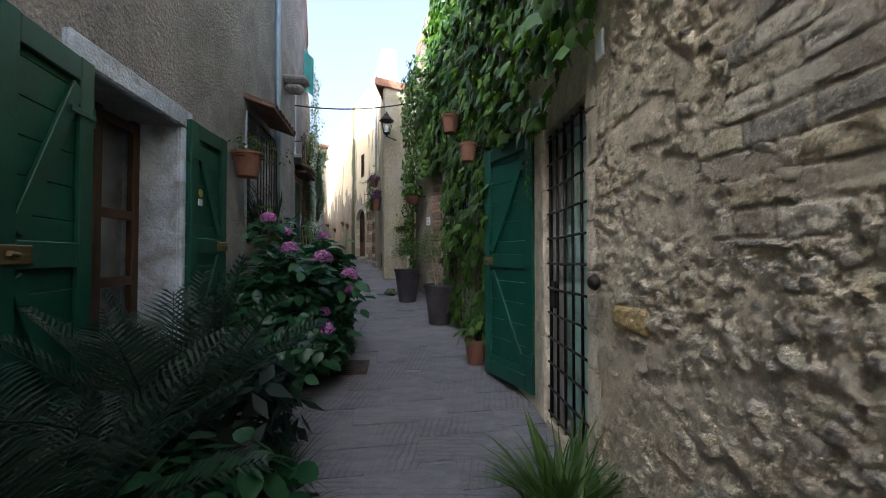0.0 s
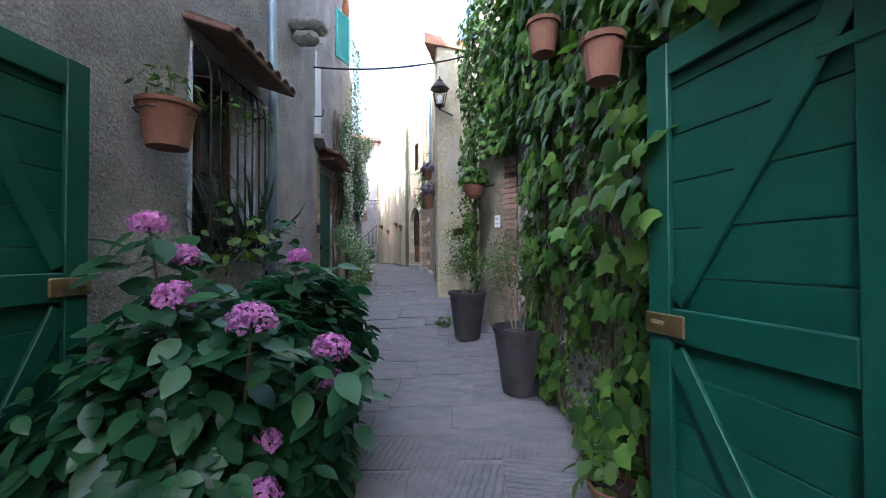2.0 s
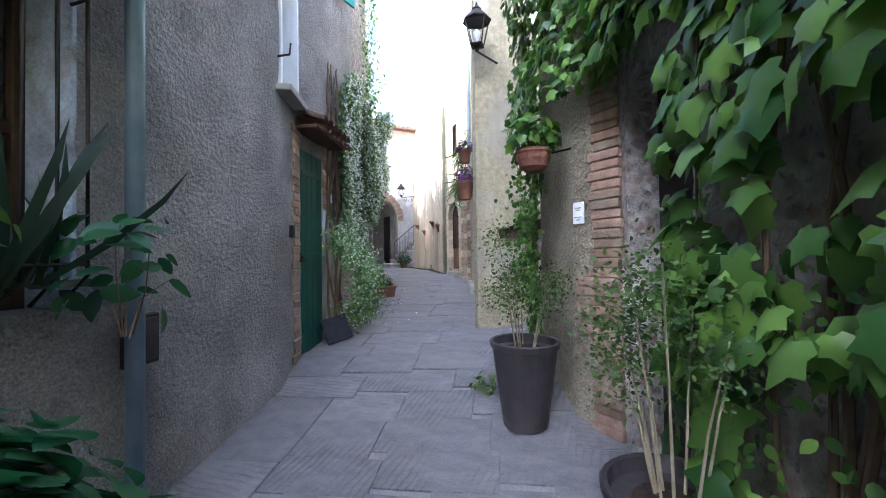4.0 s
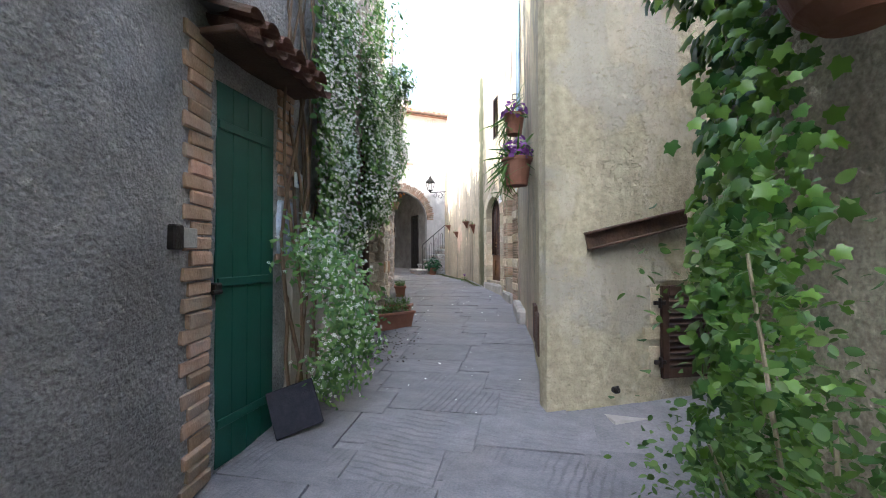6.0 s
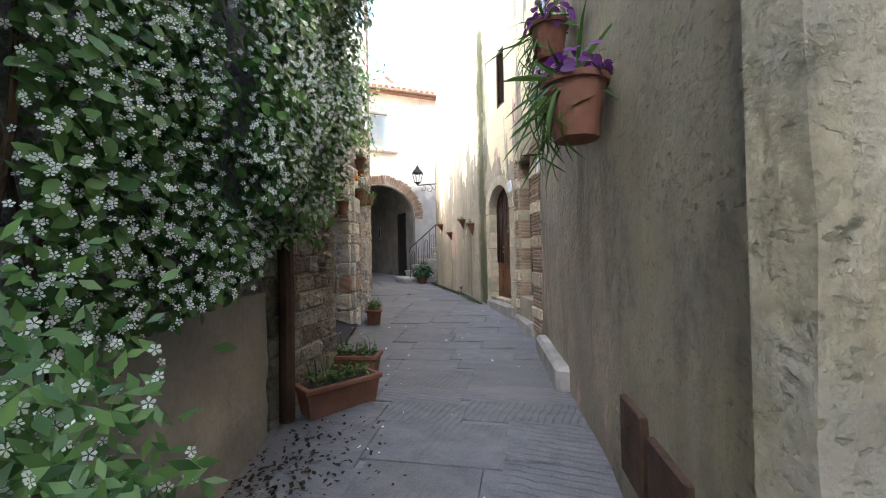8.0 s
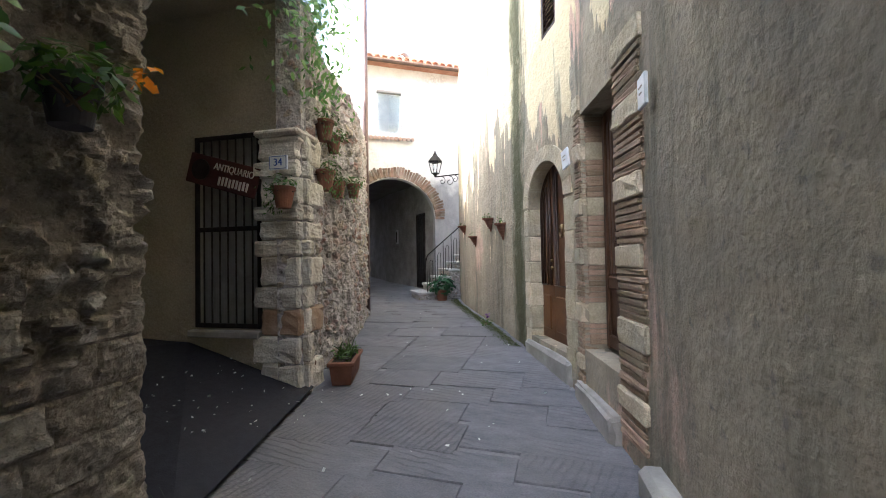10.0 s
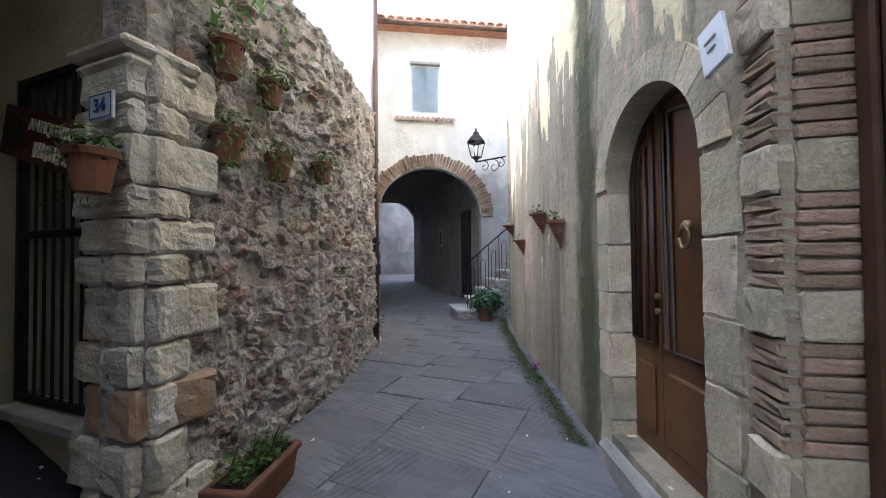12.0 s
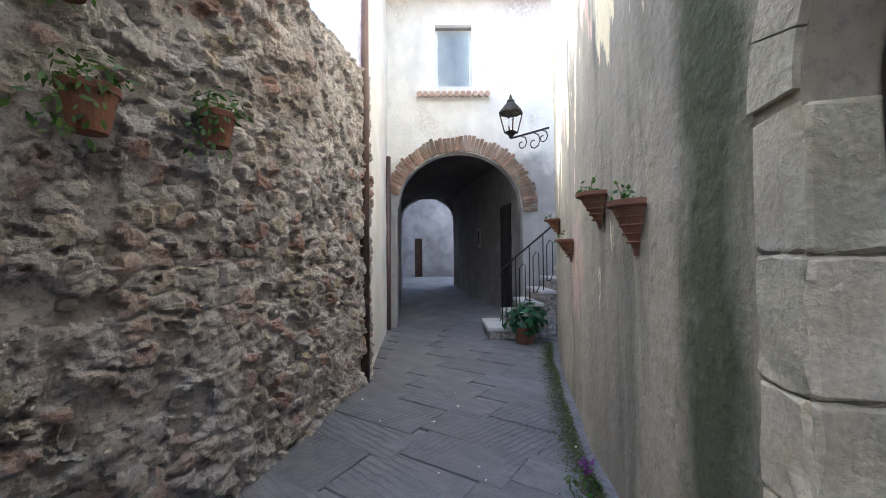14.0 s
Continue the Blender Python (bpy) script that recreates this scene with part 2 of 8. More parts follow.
def masonry_material(name, palette, mortar, dirt, depth=0.012, soil=0.75):
    """Stones told apart by their own tone, bedded in mortar, both grained and pitted."""
    m = bpy.data.materials.new(name)
    m.use_nodes = True
    n, l = m.node_tree.nodes, m.node_tree.links
    b = n["Principled BSDF"]
    geo = n.new("ShaderNodeNewGeometry")
    tone, joint = n.new("ShaderNodeAttribute"), n.new("ShaderNodeAttribute")
    tone.attribute_name, joint.attribute_name = "tone", "stone"
    ramp = n.new("ShaderNodeValToRGB")
    ramp.color_ramp.interpolation = "CONSTANT"
    ramp.color_ramp.elements[0].color = (*palette[0], 1)
    ramp.color_ramp.elements[1].position, ramp.color_ramp.elements[1].color = 1 / len(palette), (*palette[1], 1)
    for k in range(2, len(palette)):
        ramp.color_ramp.elements.new(k / len(palette)).color = (*palette[k], 1)
    l.new(tone.outputs["Fac"], ramp.inputs["Fac"])

    def field(scale, lo, hi, top):
        t = n.new("ShaderNodeTexNoise")
        t.inputs["Scale"].default_value, t.inputs["Detail"].default_value, t.inputs["Roughness"].default_value = scale, 8.0, 0.68
        l.new(geo.outputs["Position"], t.inputs["Vector"])
        r = n.new("ShaderNodeMapRange")
        r.inputs["From Min"].default_value, r.inputs["From Max"].default_value, r.inputs["To Max"].default_value = lo, hi, top
        l.new(t.outputs["Fac"], r.inputs["Value"])
        return t.outputs["Fac"], r.outputs["Result"]

    def mix(fac, a, c):
        x = n.new("ShaderNodeMix")
        x.data_type = "RGBA"
        l.new(fac, x.inputs["Factor"])
        for key, v in (("A", a), ("B", c)):
            if isinstance(v, tuple):
                x.inputs[key].default_value = (*v, 1)
            else:
                l.new(v, x.inputs[key])
        return x.outputs["Result"]

    bed = mix(field(9.0, 0.35, 0.65, 1.0)[1], tuple(c * 0.72 for c in mortar), tuple(c * 1.15 for c in mortar))
    col = mix(joint.outputs["Fac"], bed, ramp.outputs["Color"])
    grain, dark = field(38.0, 0.50, 0.68, soil)
    col = mix(dark, col, dirt)
    col = mix(field(95.0, 0.54, 0.68, 0.6)[1], col, tuple(min(0.8, c * 1.5) for c in mortar))
    col = mix(field(1.3, 0.50, 0.68, 0.35)[1], col, tuple(c * f for c, f in zip(mortar, (0.75, 0.66, 0.52))))
    l.new(col, b.inputs["Base Color"])
    b.inputs["Roughness"].default_value, b.inputs["Specular IOR Level"].default_value = 0.96, 0.2
    bp = n.new("ShaderNodeBump")
    bp.inputs["Strength"].default_value, bp.inputs["Distance"].default_value = 1.0, depth
    l.new(grain, bp.inputs["Height"])
    grit = n.new("ShaderNodeBump")
    grit.inputs["Strength"].default_value, grit.inputs["Distance"].default_value = 0.9, depth * 0.6
    l.new(field(110.0, 0.0, 1.0, 1.0)[0], grit.inputs["Height"])
    l.new(bp.outputs["Normal"], grit.inputs["Normal"])
    l.new(grit.outputs["Normal"], b.inputs["Normal"])
    return m


def rubble_material(name, palette, mortar, cell, amount, depth=0.075, holes=0.8):
    """Small stones of several colours bedded in mortar, pitted and rough."""
    m = bpy.data.materials.new(name)
    m.use_nodes = True
    n, l = m.node_tree.nodes, m.node_tree.links
    b = n["Principled BSDF"]
    geo = n.new("ShaderNodeNewGeometry")
    warp = n.new("ShaderNodeTexNoise")
    warp.inputs["Scale"].default_value, warp.inputs["Detail"].default_value = 7.0, 4.0
    l.new(geo.outputs["Position"], warp.inputs["Vector"])
    add = n.new("ShaderNodeVectorMath")
    add.operation = "MULTIPLY_ADD"
    add.inputs[1].default_value = (0.12, 0.12, 0.12)
    l.new(warp.outputs["Color"], add.inputs[0])
    l.new(geo.outputs["Position"], add.inputs[2])
    vor = n.new("ShaderNodeTexVoronoi")
    vor.inputs["Scale"].default_value = cell
    l.new(add.outputs[0], vor.inputs["Vector"])
    sep = n.new("ShaderNodeSeparateColor")
    l.new(vor.outputs["Color"], sep.inputs[0])
    ramp = n.new("ShaderNodeValToRGB")
    ramp.color_ramp.interpolation = "CONSTANT"
    ramp.color_ramp.elements[0].color = (*palette[0], 1)
    ramp.color_ramp.elements[1].position, ramp.color_ramp.elements[1].color = 1 / len(palette), (*palette[1], 1)
    for k in range(2, len(palette)):
        ramp.color_ramp.elements.new(k / len(palette)).color = (*palette[k], 1)
    l.new(sep.outputs[0], ramp.inputs["Fac"])

    def field(scale, lo, hi, top):
        t = n.new("ShaderNodeTexNoise")
        t.inputs["Scale"].default_value, t.inputs["Detail"].default_value, t.inputs["Roughness"].default_value = scale, 8.0, 0.65
        l.new(geo.outputs["Position"], t.inputs["Vector"])
        r = n.new("ShaderNodeMapRange")
        r.inputs["From Min"].default_value, r.inputs["From Max"].default_value, r.inputs["To Max"].default_value = lo, hi, top
        l.new(t.outputs["Fac"], r.inputs["Value"])
        return t.outputs["Fac"], r.outputs["Result"]

    def mix(fac, a, c):
        x = n.new("ShaderNodeMix")
        x.data_type = "RGBA"
        l.new(fac, x.inputs["Factor"])
        l.new(a, x.inputs["A"])
        x.inputs["B"].default_value = (*c, 1)
        return x.outputs["Result"]

    edge = n.new("ShaderNodeMapRange")
    edge.inputs["From Min"].default_value, edge.inputs["From Max"].default_value = 0.30, 0.62
    l.new(vor.outputs["Distance"], edge.inputs["Value"])
    col = mix(edge.outputs["Result"], ramp.outputs["Color"], mortar)
    col = mix(field(2.2, 0.42, 0.62, 1.0 - amount)[1], col, mortar)
    grain, dark = field(24.0, 0.55, 0.66, holes)
    col = mix(dark, col, tuple(c * 0.32 for c in mortar))
    col = mix(field(1.0, 0.52, 0.66, 0.45)[1], col, tuple(c * f for c, f in zip(mortar, (0.8, 0.72, 0.6))))
    l.new(col, b.inputs["Base Color"])
    b.inputs["Roughness"].default_value, b.inputs["Specular IOR Level"].default_value = 0.96, 0.2
    hgt = n.new("ShaderNodeMath")
    hgt.operation = "SUBTRACT"
    l.new(grain, hgt.inputs[0])
    half = n.new("ShaderNodeMath")
    half.operation = "MULTIPLY"
    half.inputs[1].default_value = 0.45
    l.new(vor.outputs["Distance"], half.inputs[0])
    l.new(half.outputs[0], hgt.inputs[1])
    bp = n.new("ShaderNodeBump")
    bp.inputs["Strength"].default_value, bp.inputs["Distance"].default_value = 1.0, depth
    l.new(hgt.outputs[0], bp.inputs["Height"])
    l.new(bp.outputs["Normal"], b.inputs["Normal"])
    return m


def tooled(m, scale=6.6, strength=0.6):
    """Adds straight slanting chisel grooves, turned one way or the other from stone to stone, with a darker colour in
    them.
    """
    n, l = m.node_tree.nodes, m.node_tree.links
    info = n.new("ShaderNodeObjectInfo")
    geo = n.new("ShaderNodeNewGeometry")
    rot = n.new("ShaderNodeVectorRotate")
    rot.rotation_type = "Z_AXIS"
    step = n.new("ShaderNodeMath")
    step.operation = "GREATER_THAN"
    step.inputs[1].default_value = 0.5
    l.new(info.outputs["Random"], step.inputs[0])
    ang = n.new("ShaderNodeMath")
    ang.operation = "MULTIPLY_ADD"
    ang.inputs[1].default_value, ang.inputs[2].default_value = 1.45, 0.15
    l.new(step.outputs[0], ang.inputs[0])
    l.new(ang.outputs[0], rot.inputs["Angle"])
    l.new(geo.outputs["Position"], rot.inputs["Vector"])
    wv = n.new("ShaderNodeTexWave")
    wv.inputs["Scale"].default_value, wv.inputs["Distortion"].default_value, wv.inputs["Detail"].default_value, wv.inputs["Detail Scale"].default_value = scale, 3.2, 3.0, 1.2
    l.new(rot.outputs["Vector"], wv.inputs["Vector"])
    groove = n.new("ShaderNodeMapRange")
    groove.inputs["From Min"].default_value, groove.inputs["From Max"].default_value = 0.0, 0.35
    l.new(wv.outputs["Fac"], groove.inputs["Value"])
    wear = n.new("ShaderNodeTexNoise")
    wear.inputs["Scale"].default_value, wear.inputs["Detail"].default_value = 1.7, 6.0
    l.new(geo.outputs["Position"], wear.inputs["Vector"])
    keep = n.new("ShaderNodeMapRange")
    keep.inputs["From Min"].default_value, keep.inputs["From Max"].default_value = 0.58, 0.40
    l.new(wear.outputs["Fac"], keep.inputs["Value"])
    inv = n.new("ShaderNodeMath")
    inv.operation = "SUBTRACT"
    inv.inputs[0].default_value = 1.0
    l.new(groove.outputs["Result"], inv.inputs[1])
    cut = n.new("ShaderNodeMath")
    cut.operation = "MULTIPLY"
    l.new(inv.outputs[0], cut.inputs[0])
    l.new(keep.outputs["Result"], cut.inputs[1])
    b = n["Principled BSDF"]
    # share by which the slab colour darkens inside the grooves
    soil = n.new("ShaderNodeMath")
    soil.operation = "MULTIPLY"
    soil.inputs[1].default_value = 0.3
    l.new(cut.outputs[0], soil.inputs[0])
    dirt = n.new("ShaderNodeMix")
    dirt.data_type = "RGBA"
    l.new(soil.outputs[0], dirt.inputs["Factor"])
    l.new(b.inputs["Base Color"].links[0].from_socket, dirt.inputs["A"])
    dirt.inputs["B"].default_value = (0.06, 0.055, 0.055, 1)
    l.new(dirt.outputs["Result"], b.inputs["Base Color"])
    old = b.inputs["Normal"].links[0].from_socket
    bp = n.new("ShaderNodeBump")
    bp.invert = True
    bp.inputs["Strength"].default_value, bp.inputs["Distance"].default_value = strength, 0.012
    l.new(cut.outputs[0], bp.inputs["Height"])
    l.new(old, bp.inputs["Normal"])
    l.new(bp.outputs["Normal"], b.inputs["Normal"])
    return m


PLASTER_GREY = material("grey_plaster", (0.31, 0.291, 0.278), (0.50, 0.476, 0.456), 2.2, 0.95, 1.0, stain=(0.19, 0.175, 0.162), bump_scale=30, dist=0.085, speckle=0.30)
PIER_PLASTER = material("grey_ochre_plaster", (0.22, 0.19, 0.135), (0.34, 0.30, 0.22), 2.6, 0.95, 1.0, stain=(0.19, 0.165, 0.125), bump_scale=26, dist=0.06, speckle=0.28)
FOOT_PLASTER = material("smooth_beige_render", (0.30, 0.265, 0.215), (0.42, 0.375, 0.31), 1.8, 0.9, 0.5, stain=(0.24, 0.215, 0.175), bump_scale=14, dist=0.02, speckle=0.08)
NICHE_PLASTER = material("dim_yellow_plaster", (0.38, 0.33, 0.235), (0.48, 0.42, 0.305), 2.0, 0.92, 0.6, stain=(0.50, 0.44, 0.33), bump_scale=24, dist=0.03)
PLASTER_YELLOW = peel_material("yellow_plaster", (((0.40, 0.35, 0.24), 1.3, 0.7, 0.56, 0.006), ((0.45, 0.39, 0.245), 2.1, 0.4, 0.47, 0.004)), (0.31, 0.275, 0.21), 24.0, 0.028, (0.22, 0.19, 0.12), 0.6)
PLASTER_PALE = peel_material("pale_plaster", (((0.42, 0.385, 0.30), 1.0, 0.8, 0.52, 0.008), ((0.48, 0.43, 0.31), 1.9, 0.6, 0.46, 0.005)), (0.44, 0.39, 0.26), 20.0, 0.032, (0.30, 0.27, 0.19), 0.45)
PLASTER_WHITE = material("white_plaster", (0.66, 0.62, 0.56), (0.80, 0.77, 0.72), 1.5, 0.9, 0.4, stain=(0.5, 0.46, 0.40), bump_scale=25)
# white, with a grey lower part below about 4 m and an uneven edge
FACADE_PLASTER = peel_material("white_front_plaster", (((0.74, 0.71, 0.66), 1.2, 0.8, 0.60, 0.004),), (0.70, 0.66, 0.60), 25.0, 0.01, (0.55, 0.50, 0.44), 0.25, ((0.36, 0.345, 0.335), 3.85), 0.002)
STONE_OCHRE = masonry_material("ochre_stone_wall", ((0.58, 0.49, 0.33), (0.66, 0.57, 0.40), (0.48, 0.41, 0.30), (0.74, 0.66, 0.50), (0.42, 0.375, 0.30), (0.62, 0.52, 0.335)), (0.70, 0.605, 0.43), (0.19, 0.155, 0.10), 0.022, 0.36)
RUBBLE = rubble_material("rubble_wall", ((0.31, 0.285, 0.275), (0.50, 0.46, 0.44), (0.40, 0.33, 0.24), (0.66, 0.62, 0.58), (0.38, 0.27, 0.22), (0.31, 0.285, 0.275)), (0.48, 0.44, 0.42), 15.0, 0.75)
GARDEN_STONE = masonry_material("garden_rubble", ((0.38, 0.35, 0.33), (0.49, 0.455, 0.425), (0.30, 0.27, 0.25), (0.58, 0.545, 0.50), (0.42, 0.36, 0.27), (0.35, 0.22, 0.175), (0.45, 0.41, 0.385), (0.35, 0.325, 0.31)), (0.45, 0.41, 0.39), (0.12, 0.104, 0.092), 0.016)
# house-end stones darkened to carry the shade of the ceiling above
SHADED_END_STONE = masonry_material("shaded_end_stone", ((0.27, 0.23, 0.18), (0.36, 0.31, 0.25), (0.21, 0.18, 0.15), (0.40, 0.36, 0.30), (0.30, 0.25, 0.17)), (0.29, 0.25, 0.195), (0.08, 0.066, 0.05), 0.016)
PIER_BRICK = material("dull_old_brick", (0.175, 0.112, 0.078), (0.29, 0.205, 0.145), 9.0, 0.93, 0.6, stain=(0.30, 0.26, 0.21), stain_scale=5.0, stain_amount=0.7, bump_scale=45, obj_vary=0.3, dist=0.015)
LANE_PLASTER = lane_material()
CANOPY_TILE = material("dull_canopy_tile", (0.14, 0.078, 0.058), (0.26, 0.165, 0.125), 7.0, 0.92, 0.5, stain=(0.12, 0.10, 0.085), stain_scale=5.0, obj_vary=0.2)
TILE = material("roof_tile", (0.30, 0.13, 0.08), (0.45, 0.25, 0.16), 6.0, 0.9, 0.4)
GREEN_PAINT = material("green_paint", (0.005, 0.050, 0.032), (0.011, 0.078, 0.052), 3.0, 0.42, 0.12, stain=(0.013, 0.068, 0.046), bump_scale=60, spec=0.4, dist=0.01)
TURQUOISE = material("turquoise_paint", (0.05, 0.30, 0.27), (0.08, 0.40, 0.36), 4.0, 0.55, 0.1)
BROWN_PAINT = material("brown_paint", (0.045, 0.024, 0.015), (0.075, 0.042, 0.026), 5.0, 0.5, 0.2, bump_scale=50)
DOOR_WOOD = material("varnished_door_wood", (0.10, 0.042, 0.014), (0.185, 0.085, 0.030), 3.5, 0.48, 0.15, stain=(0.07, 0.027, 0.01), bump_scale=45, spec=0.32, dist=0.01)
# darker door wood that carries the shadow along the mouldings
DOOR_SHADOW = material("shadow_moulding_wood", (0.022, 0.010, 0.005), (0.050, 0.023, 0.010), 4.0, 0.45, 0.15, bump_scale=45, spec=0.35, dist=0.01)
DOOR_OLD = material("old_brown_door_wood", (0.060, 0.030, 0.016), (0.12, 0.062, 0.032), 4.0, 0.5, 0.25, stain=(0.04, 0.02, 0.011), bump_scale=48, spec=0.3, dist=0.01)
# paler copy of the roof tile, overexposed sunlight put into its colour
PALE_TILE = material("overlit_roof_tile", (0.40, 0.27, 0.20), (0.58, 0.43, 0.34), 6.0, 0.9, 0.4, stain=(0.50, 0.42, 0.36), stain_scale=3.0)
OLD_WOOD = material("old_brown_wood", (0.045, 0.024, 0.015), (0.10, 0.056, 0.034), 5.0, 0.6, 0.3, bump_scale=50)
IRON = material("black_iron", (0.018, 0.016, 0.015), (0.045, 0.036, 0.030), 9.0, 0.55, 0.3, 0.6)
RUST = material("rusty_iron", (0.06, 0.038, 0.026), (0.14, 0.082, 0.052), 7.0, 0.85, 0.5, 0.2, stain=(0.05, 0.03, 0.02))
BRASS = material("worn_brass", (0.18, 0.13, 0.06), (0.32, 0.24, 0.12), 12.0, 0.45, 0.2, 0.8)
TERRACOTTA = material("terracotta", (0.14, 0.060, 0.037), (0.23, 0.105, 0.064), 5.0, 0.85, 0.25, stain=(0.22, 0.12, 0.085), stain_scale=3.0, bump_scale=40)
BLACK_POT = material("dark_plastic_pot", (0.030, 0.026, 0.028), (0.055, 0.048, 0.05), 4.0, 0.6, 0.2, stain=(0.09, 0.08, 0.075), stain_scale=3.0)
SOIL = material("potting_soil", (0.022, 0.015, 0.010), (0.06, 0.042, 0.028), 30.0, 1.0, 0.8)
BRICK = material("red_brick", (0.33, 0.20, 0.13), (0.50, 0.345, 0.24), 9.0, 0.92, 0.5, stain=(0.36, 0.30, 0.24), stain_scale=5.0, stain_amount=0.6, bump_scale=50, obj_vary=0.28, dist=0.012)
PILLAR_STONE = material("whitish_pillar_stone", (0.55, 0.50, 0.43), (0.76, 0.71, 0.62), 6.0, 0.94, 0.9, stain=(0.40, 0.33, 0.22), stain_scale=4.0, bump_scale=26, obj_vary=0.14, dist=0.03)
THIN_BRICK = material("brown_thin_brick", (0.26, 0.175, 0.115), (0.43, 0.315, 0.215), 9.0, 0.92, 0.6, stain=(0.20, 0.175, 0.11), stain_scale=4.0, stain_amount=0.6, bump_scale=50, obj_vary=0.25, dist=0.012)
BLOCK = material("pale_limestone_block", (0.46, 0.385, 0.25), (0.64, 0.555, 0.40), 5.0, 0.93, 0.7, stain=(0.30, 0.27, 0.22), stain_scale=3.0, bump_scale=28, obj_vary=0.16, dist=0.025)
STONE = material("rubble_stone", (0.25, 0.228, 0.208), (0.47, 0.43, 0.39), 6.0, 0.95, 0.9, stain=(0.17, 0.14, 0.11), stain_scale=4.0, bump_scale=30, obj_vary=0.30, dist=0.04)
OCHRE_STONE = material("ochre_stone", (0.62, 0.54, 0.39), (0.80, 0.72, 0.55), 6.0, 0.95, 0.9, stain=(0.26, 0.215, 0.15), stain_scale=4.0, bump_scale=30, obj_vary=0.2, dist=0.04)
STEP_STONE = material("worn_step_stone", (0.30, 0.28, 0.25), (0.44, 0.41, 0.37), 4.0, 0.85, 0.4, stain=(0.20, 0.19, 0.15), stain_scale=2.5, bump_scale=26)
YELLOW_STONE = material("yellow_sandstone", (0.40, 0.28, 0.10), (0.56, 0.43, 0.20), 9.0, 0.95, 0.9, stain=(0.42, 0.36, 0.24), stain_scale=6.0, bump_scale=40, dist=0.03)
WHITE_STEP = material("pale_step_stone", (0.42, 0.41, 0.39), (0.58, 0.56, 0.53), 4.0, 0.8, 0.3)
SLAB = material("paving_slab", (0.130, 0.127, 0.135), (0.208, 0.201, 0.207), 3.5, 0.72, 0.55, stain=(0.19, 0.175, 0.165), stain_scale=1.2, bump_scale=22, obj_vary=0.10, dist=0.02, spec=0.3)
LIMEWASH = material("flaking_limewash", (0.42, 0.50, 0.62), (0.66, 0.72, 0.82), 4.0, 0.9, 0.8, stain=(0.24, 0.22, 0.215), stain_scale=4.5, stain_amount=0.7, bump_scale=26, dist=0.03)
WHITE_PAINT = material("white_paint", (0.62, 0.64, 0.67), (0.76, 0.77, 0.79), 4.0, 0.6, 0.15)
CURTAIN = material("green_curtain", (0.38, 0.62, 0.53), (0.54, 0.75, 0.66), 8.0, 0.9, 0.2)
TARP = material("black_rubber_mat", (0.014, 0.014, 0.020), (0.028, 0.028, 0.037), 20.0, 0.75, 0.3, spec=0.25)
PIPE_BLUE = material("grey_blue_downpipe", (0.20, 0.27, 0.33), (0.28, 0.35, 0.41), 4.0, 0.45, 0.05, 0.3)
PIPE_BROWN = material("brown_downpipe", (0.085, 0.055, 0.048), (0.13, 0.085, 0.075), 4.0, 0.45, 0.05, 0.3)
ENAMEL = material("white_enamel", (0.70, 0.72, 0.75), (0.80, 0.81, 0.83), 8.0, 0.3, 0.02, spec=0.5)
INK_BLUE = material("blue_ink", (0.02, 0.06, 0.28), (0.03, 0.08, 0.32), 8.0, 0.4, 0.0)
CABLE = material("black_cable", (0.012, 0.012, 0.012), (0.02, 0.02, 0.02), 8.0, 0.6, 0.0)
STEM = material("brown_stem", (0.09, 0.06, 0.035), (0.16, 0.11, 0.07), 12.0, 0.9, 0.4)
PALE_STEM = material("pale_stem", (0.20, 0.17, 0.11), (0.30, 0.26, 0.18), 12.0, 0.9, 0.3)
# plaster with the dimness of unlit interiors put into its colour
DARK_ROOM = material("shade_dark_plaster", (0.10, 0.085, 0.07), (0.16, 0.14, 0.12), 2.0, 0.9, 0.1)
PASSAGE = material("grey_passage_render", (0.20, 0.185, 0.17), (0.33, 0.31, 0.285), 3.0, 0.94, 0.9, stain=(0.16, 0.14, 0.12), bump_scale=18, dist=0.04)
MOSS = material("moss", (0.05, 0.065, 0.018), (0.11, 0.125, 0.04), 14.0, 1.0, 0.9)
SIGN_RED = material("dark_red_sign", (0.045, 0.014, 0.012), (0.085, 0.024, 0.02), 6.0, 0.6, 0.1)
SIGN_LETTER = material("pale_lettering", (0.55, 0.50, 0.42), (0.65, 0.60, 0.52), 6.0, 0.7, 0.0)
YELLOW_PLASTIC = material("yellow_plastic", (0.40, 0.34, 0.05), (0.46, 0.40, 0.07), 6.0, 0.5, 0.0)
IVY = leaf_material("ivy_leaf", (0.022, 0.068, 0.014), (0.135, 0.235, 0.042), 0.40)
HYDRANGEA = leaf_material("hydrangea_leaf", (0.013, 0.056, 0.026), (0.044, 0.122, 0.046), 0.33)
JASMINE_LEAF = leaf_material("jasmine_leaf", (0.055, 0.125, 0.038), (0.19, 0.31, 0.095), 0.36)
SHRUB = leaf_material("shrub_leaf", (0.030, 0.070, 0.014), (0.095, 0.155, 0.035), 0.5)
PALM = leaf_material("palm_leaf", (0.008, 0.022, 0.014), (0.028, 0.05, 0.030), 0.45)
PINK = leaf_material("pink_petal", (0.42, 0.14, 0.36), (0.66, 0.32, 0.60), 0.6)
WHITE_PETAL = leaf_material("white_petal", (0.62, 0.64, 0.58), (0.80, 0.81, 0.76), 0.6)
PURPLE = leaf_material("purple_leaf", (0.07, 0.022, 0.10), (0.17, 0.055, 0.20), 0.5)
ORANGE = leaf_material("orange_petal", (0.55, 0.18, 0.03), (0.70, 0.30, 0.06), 0.6)

tooled(SLAB)


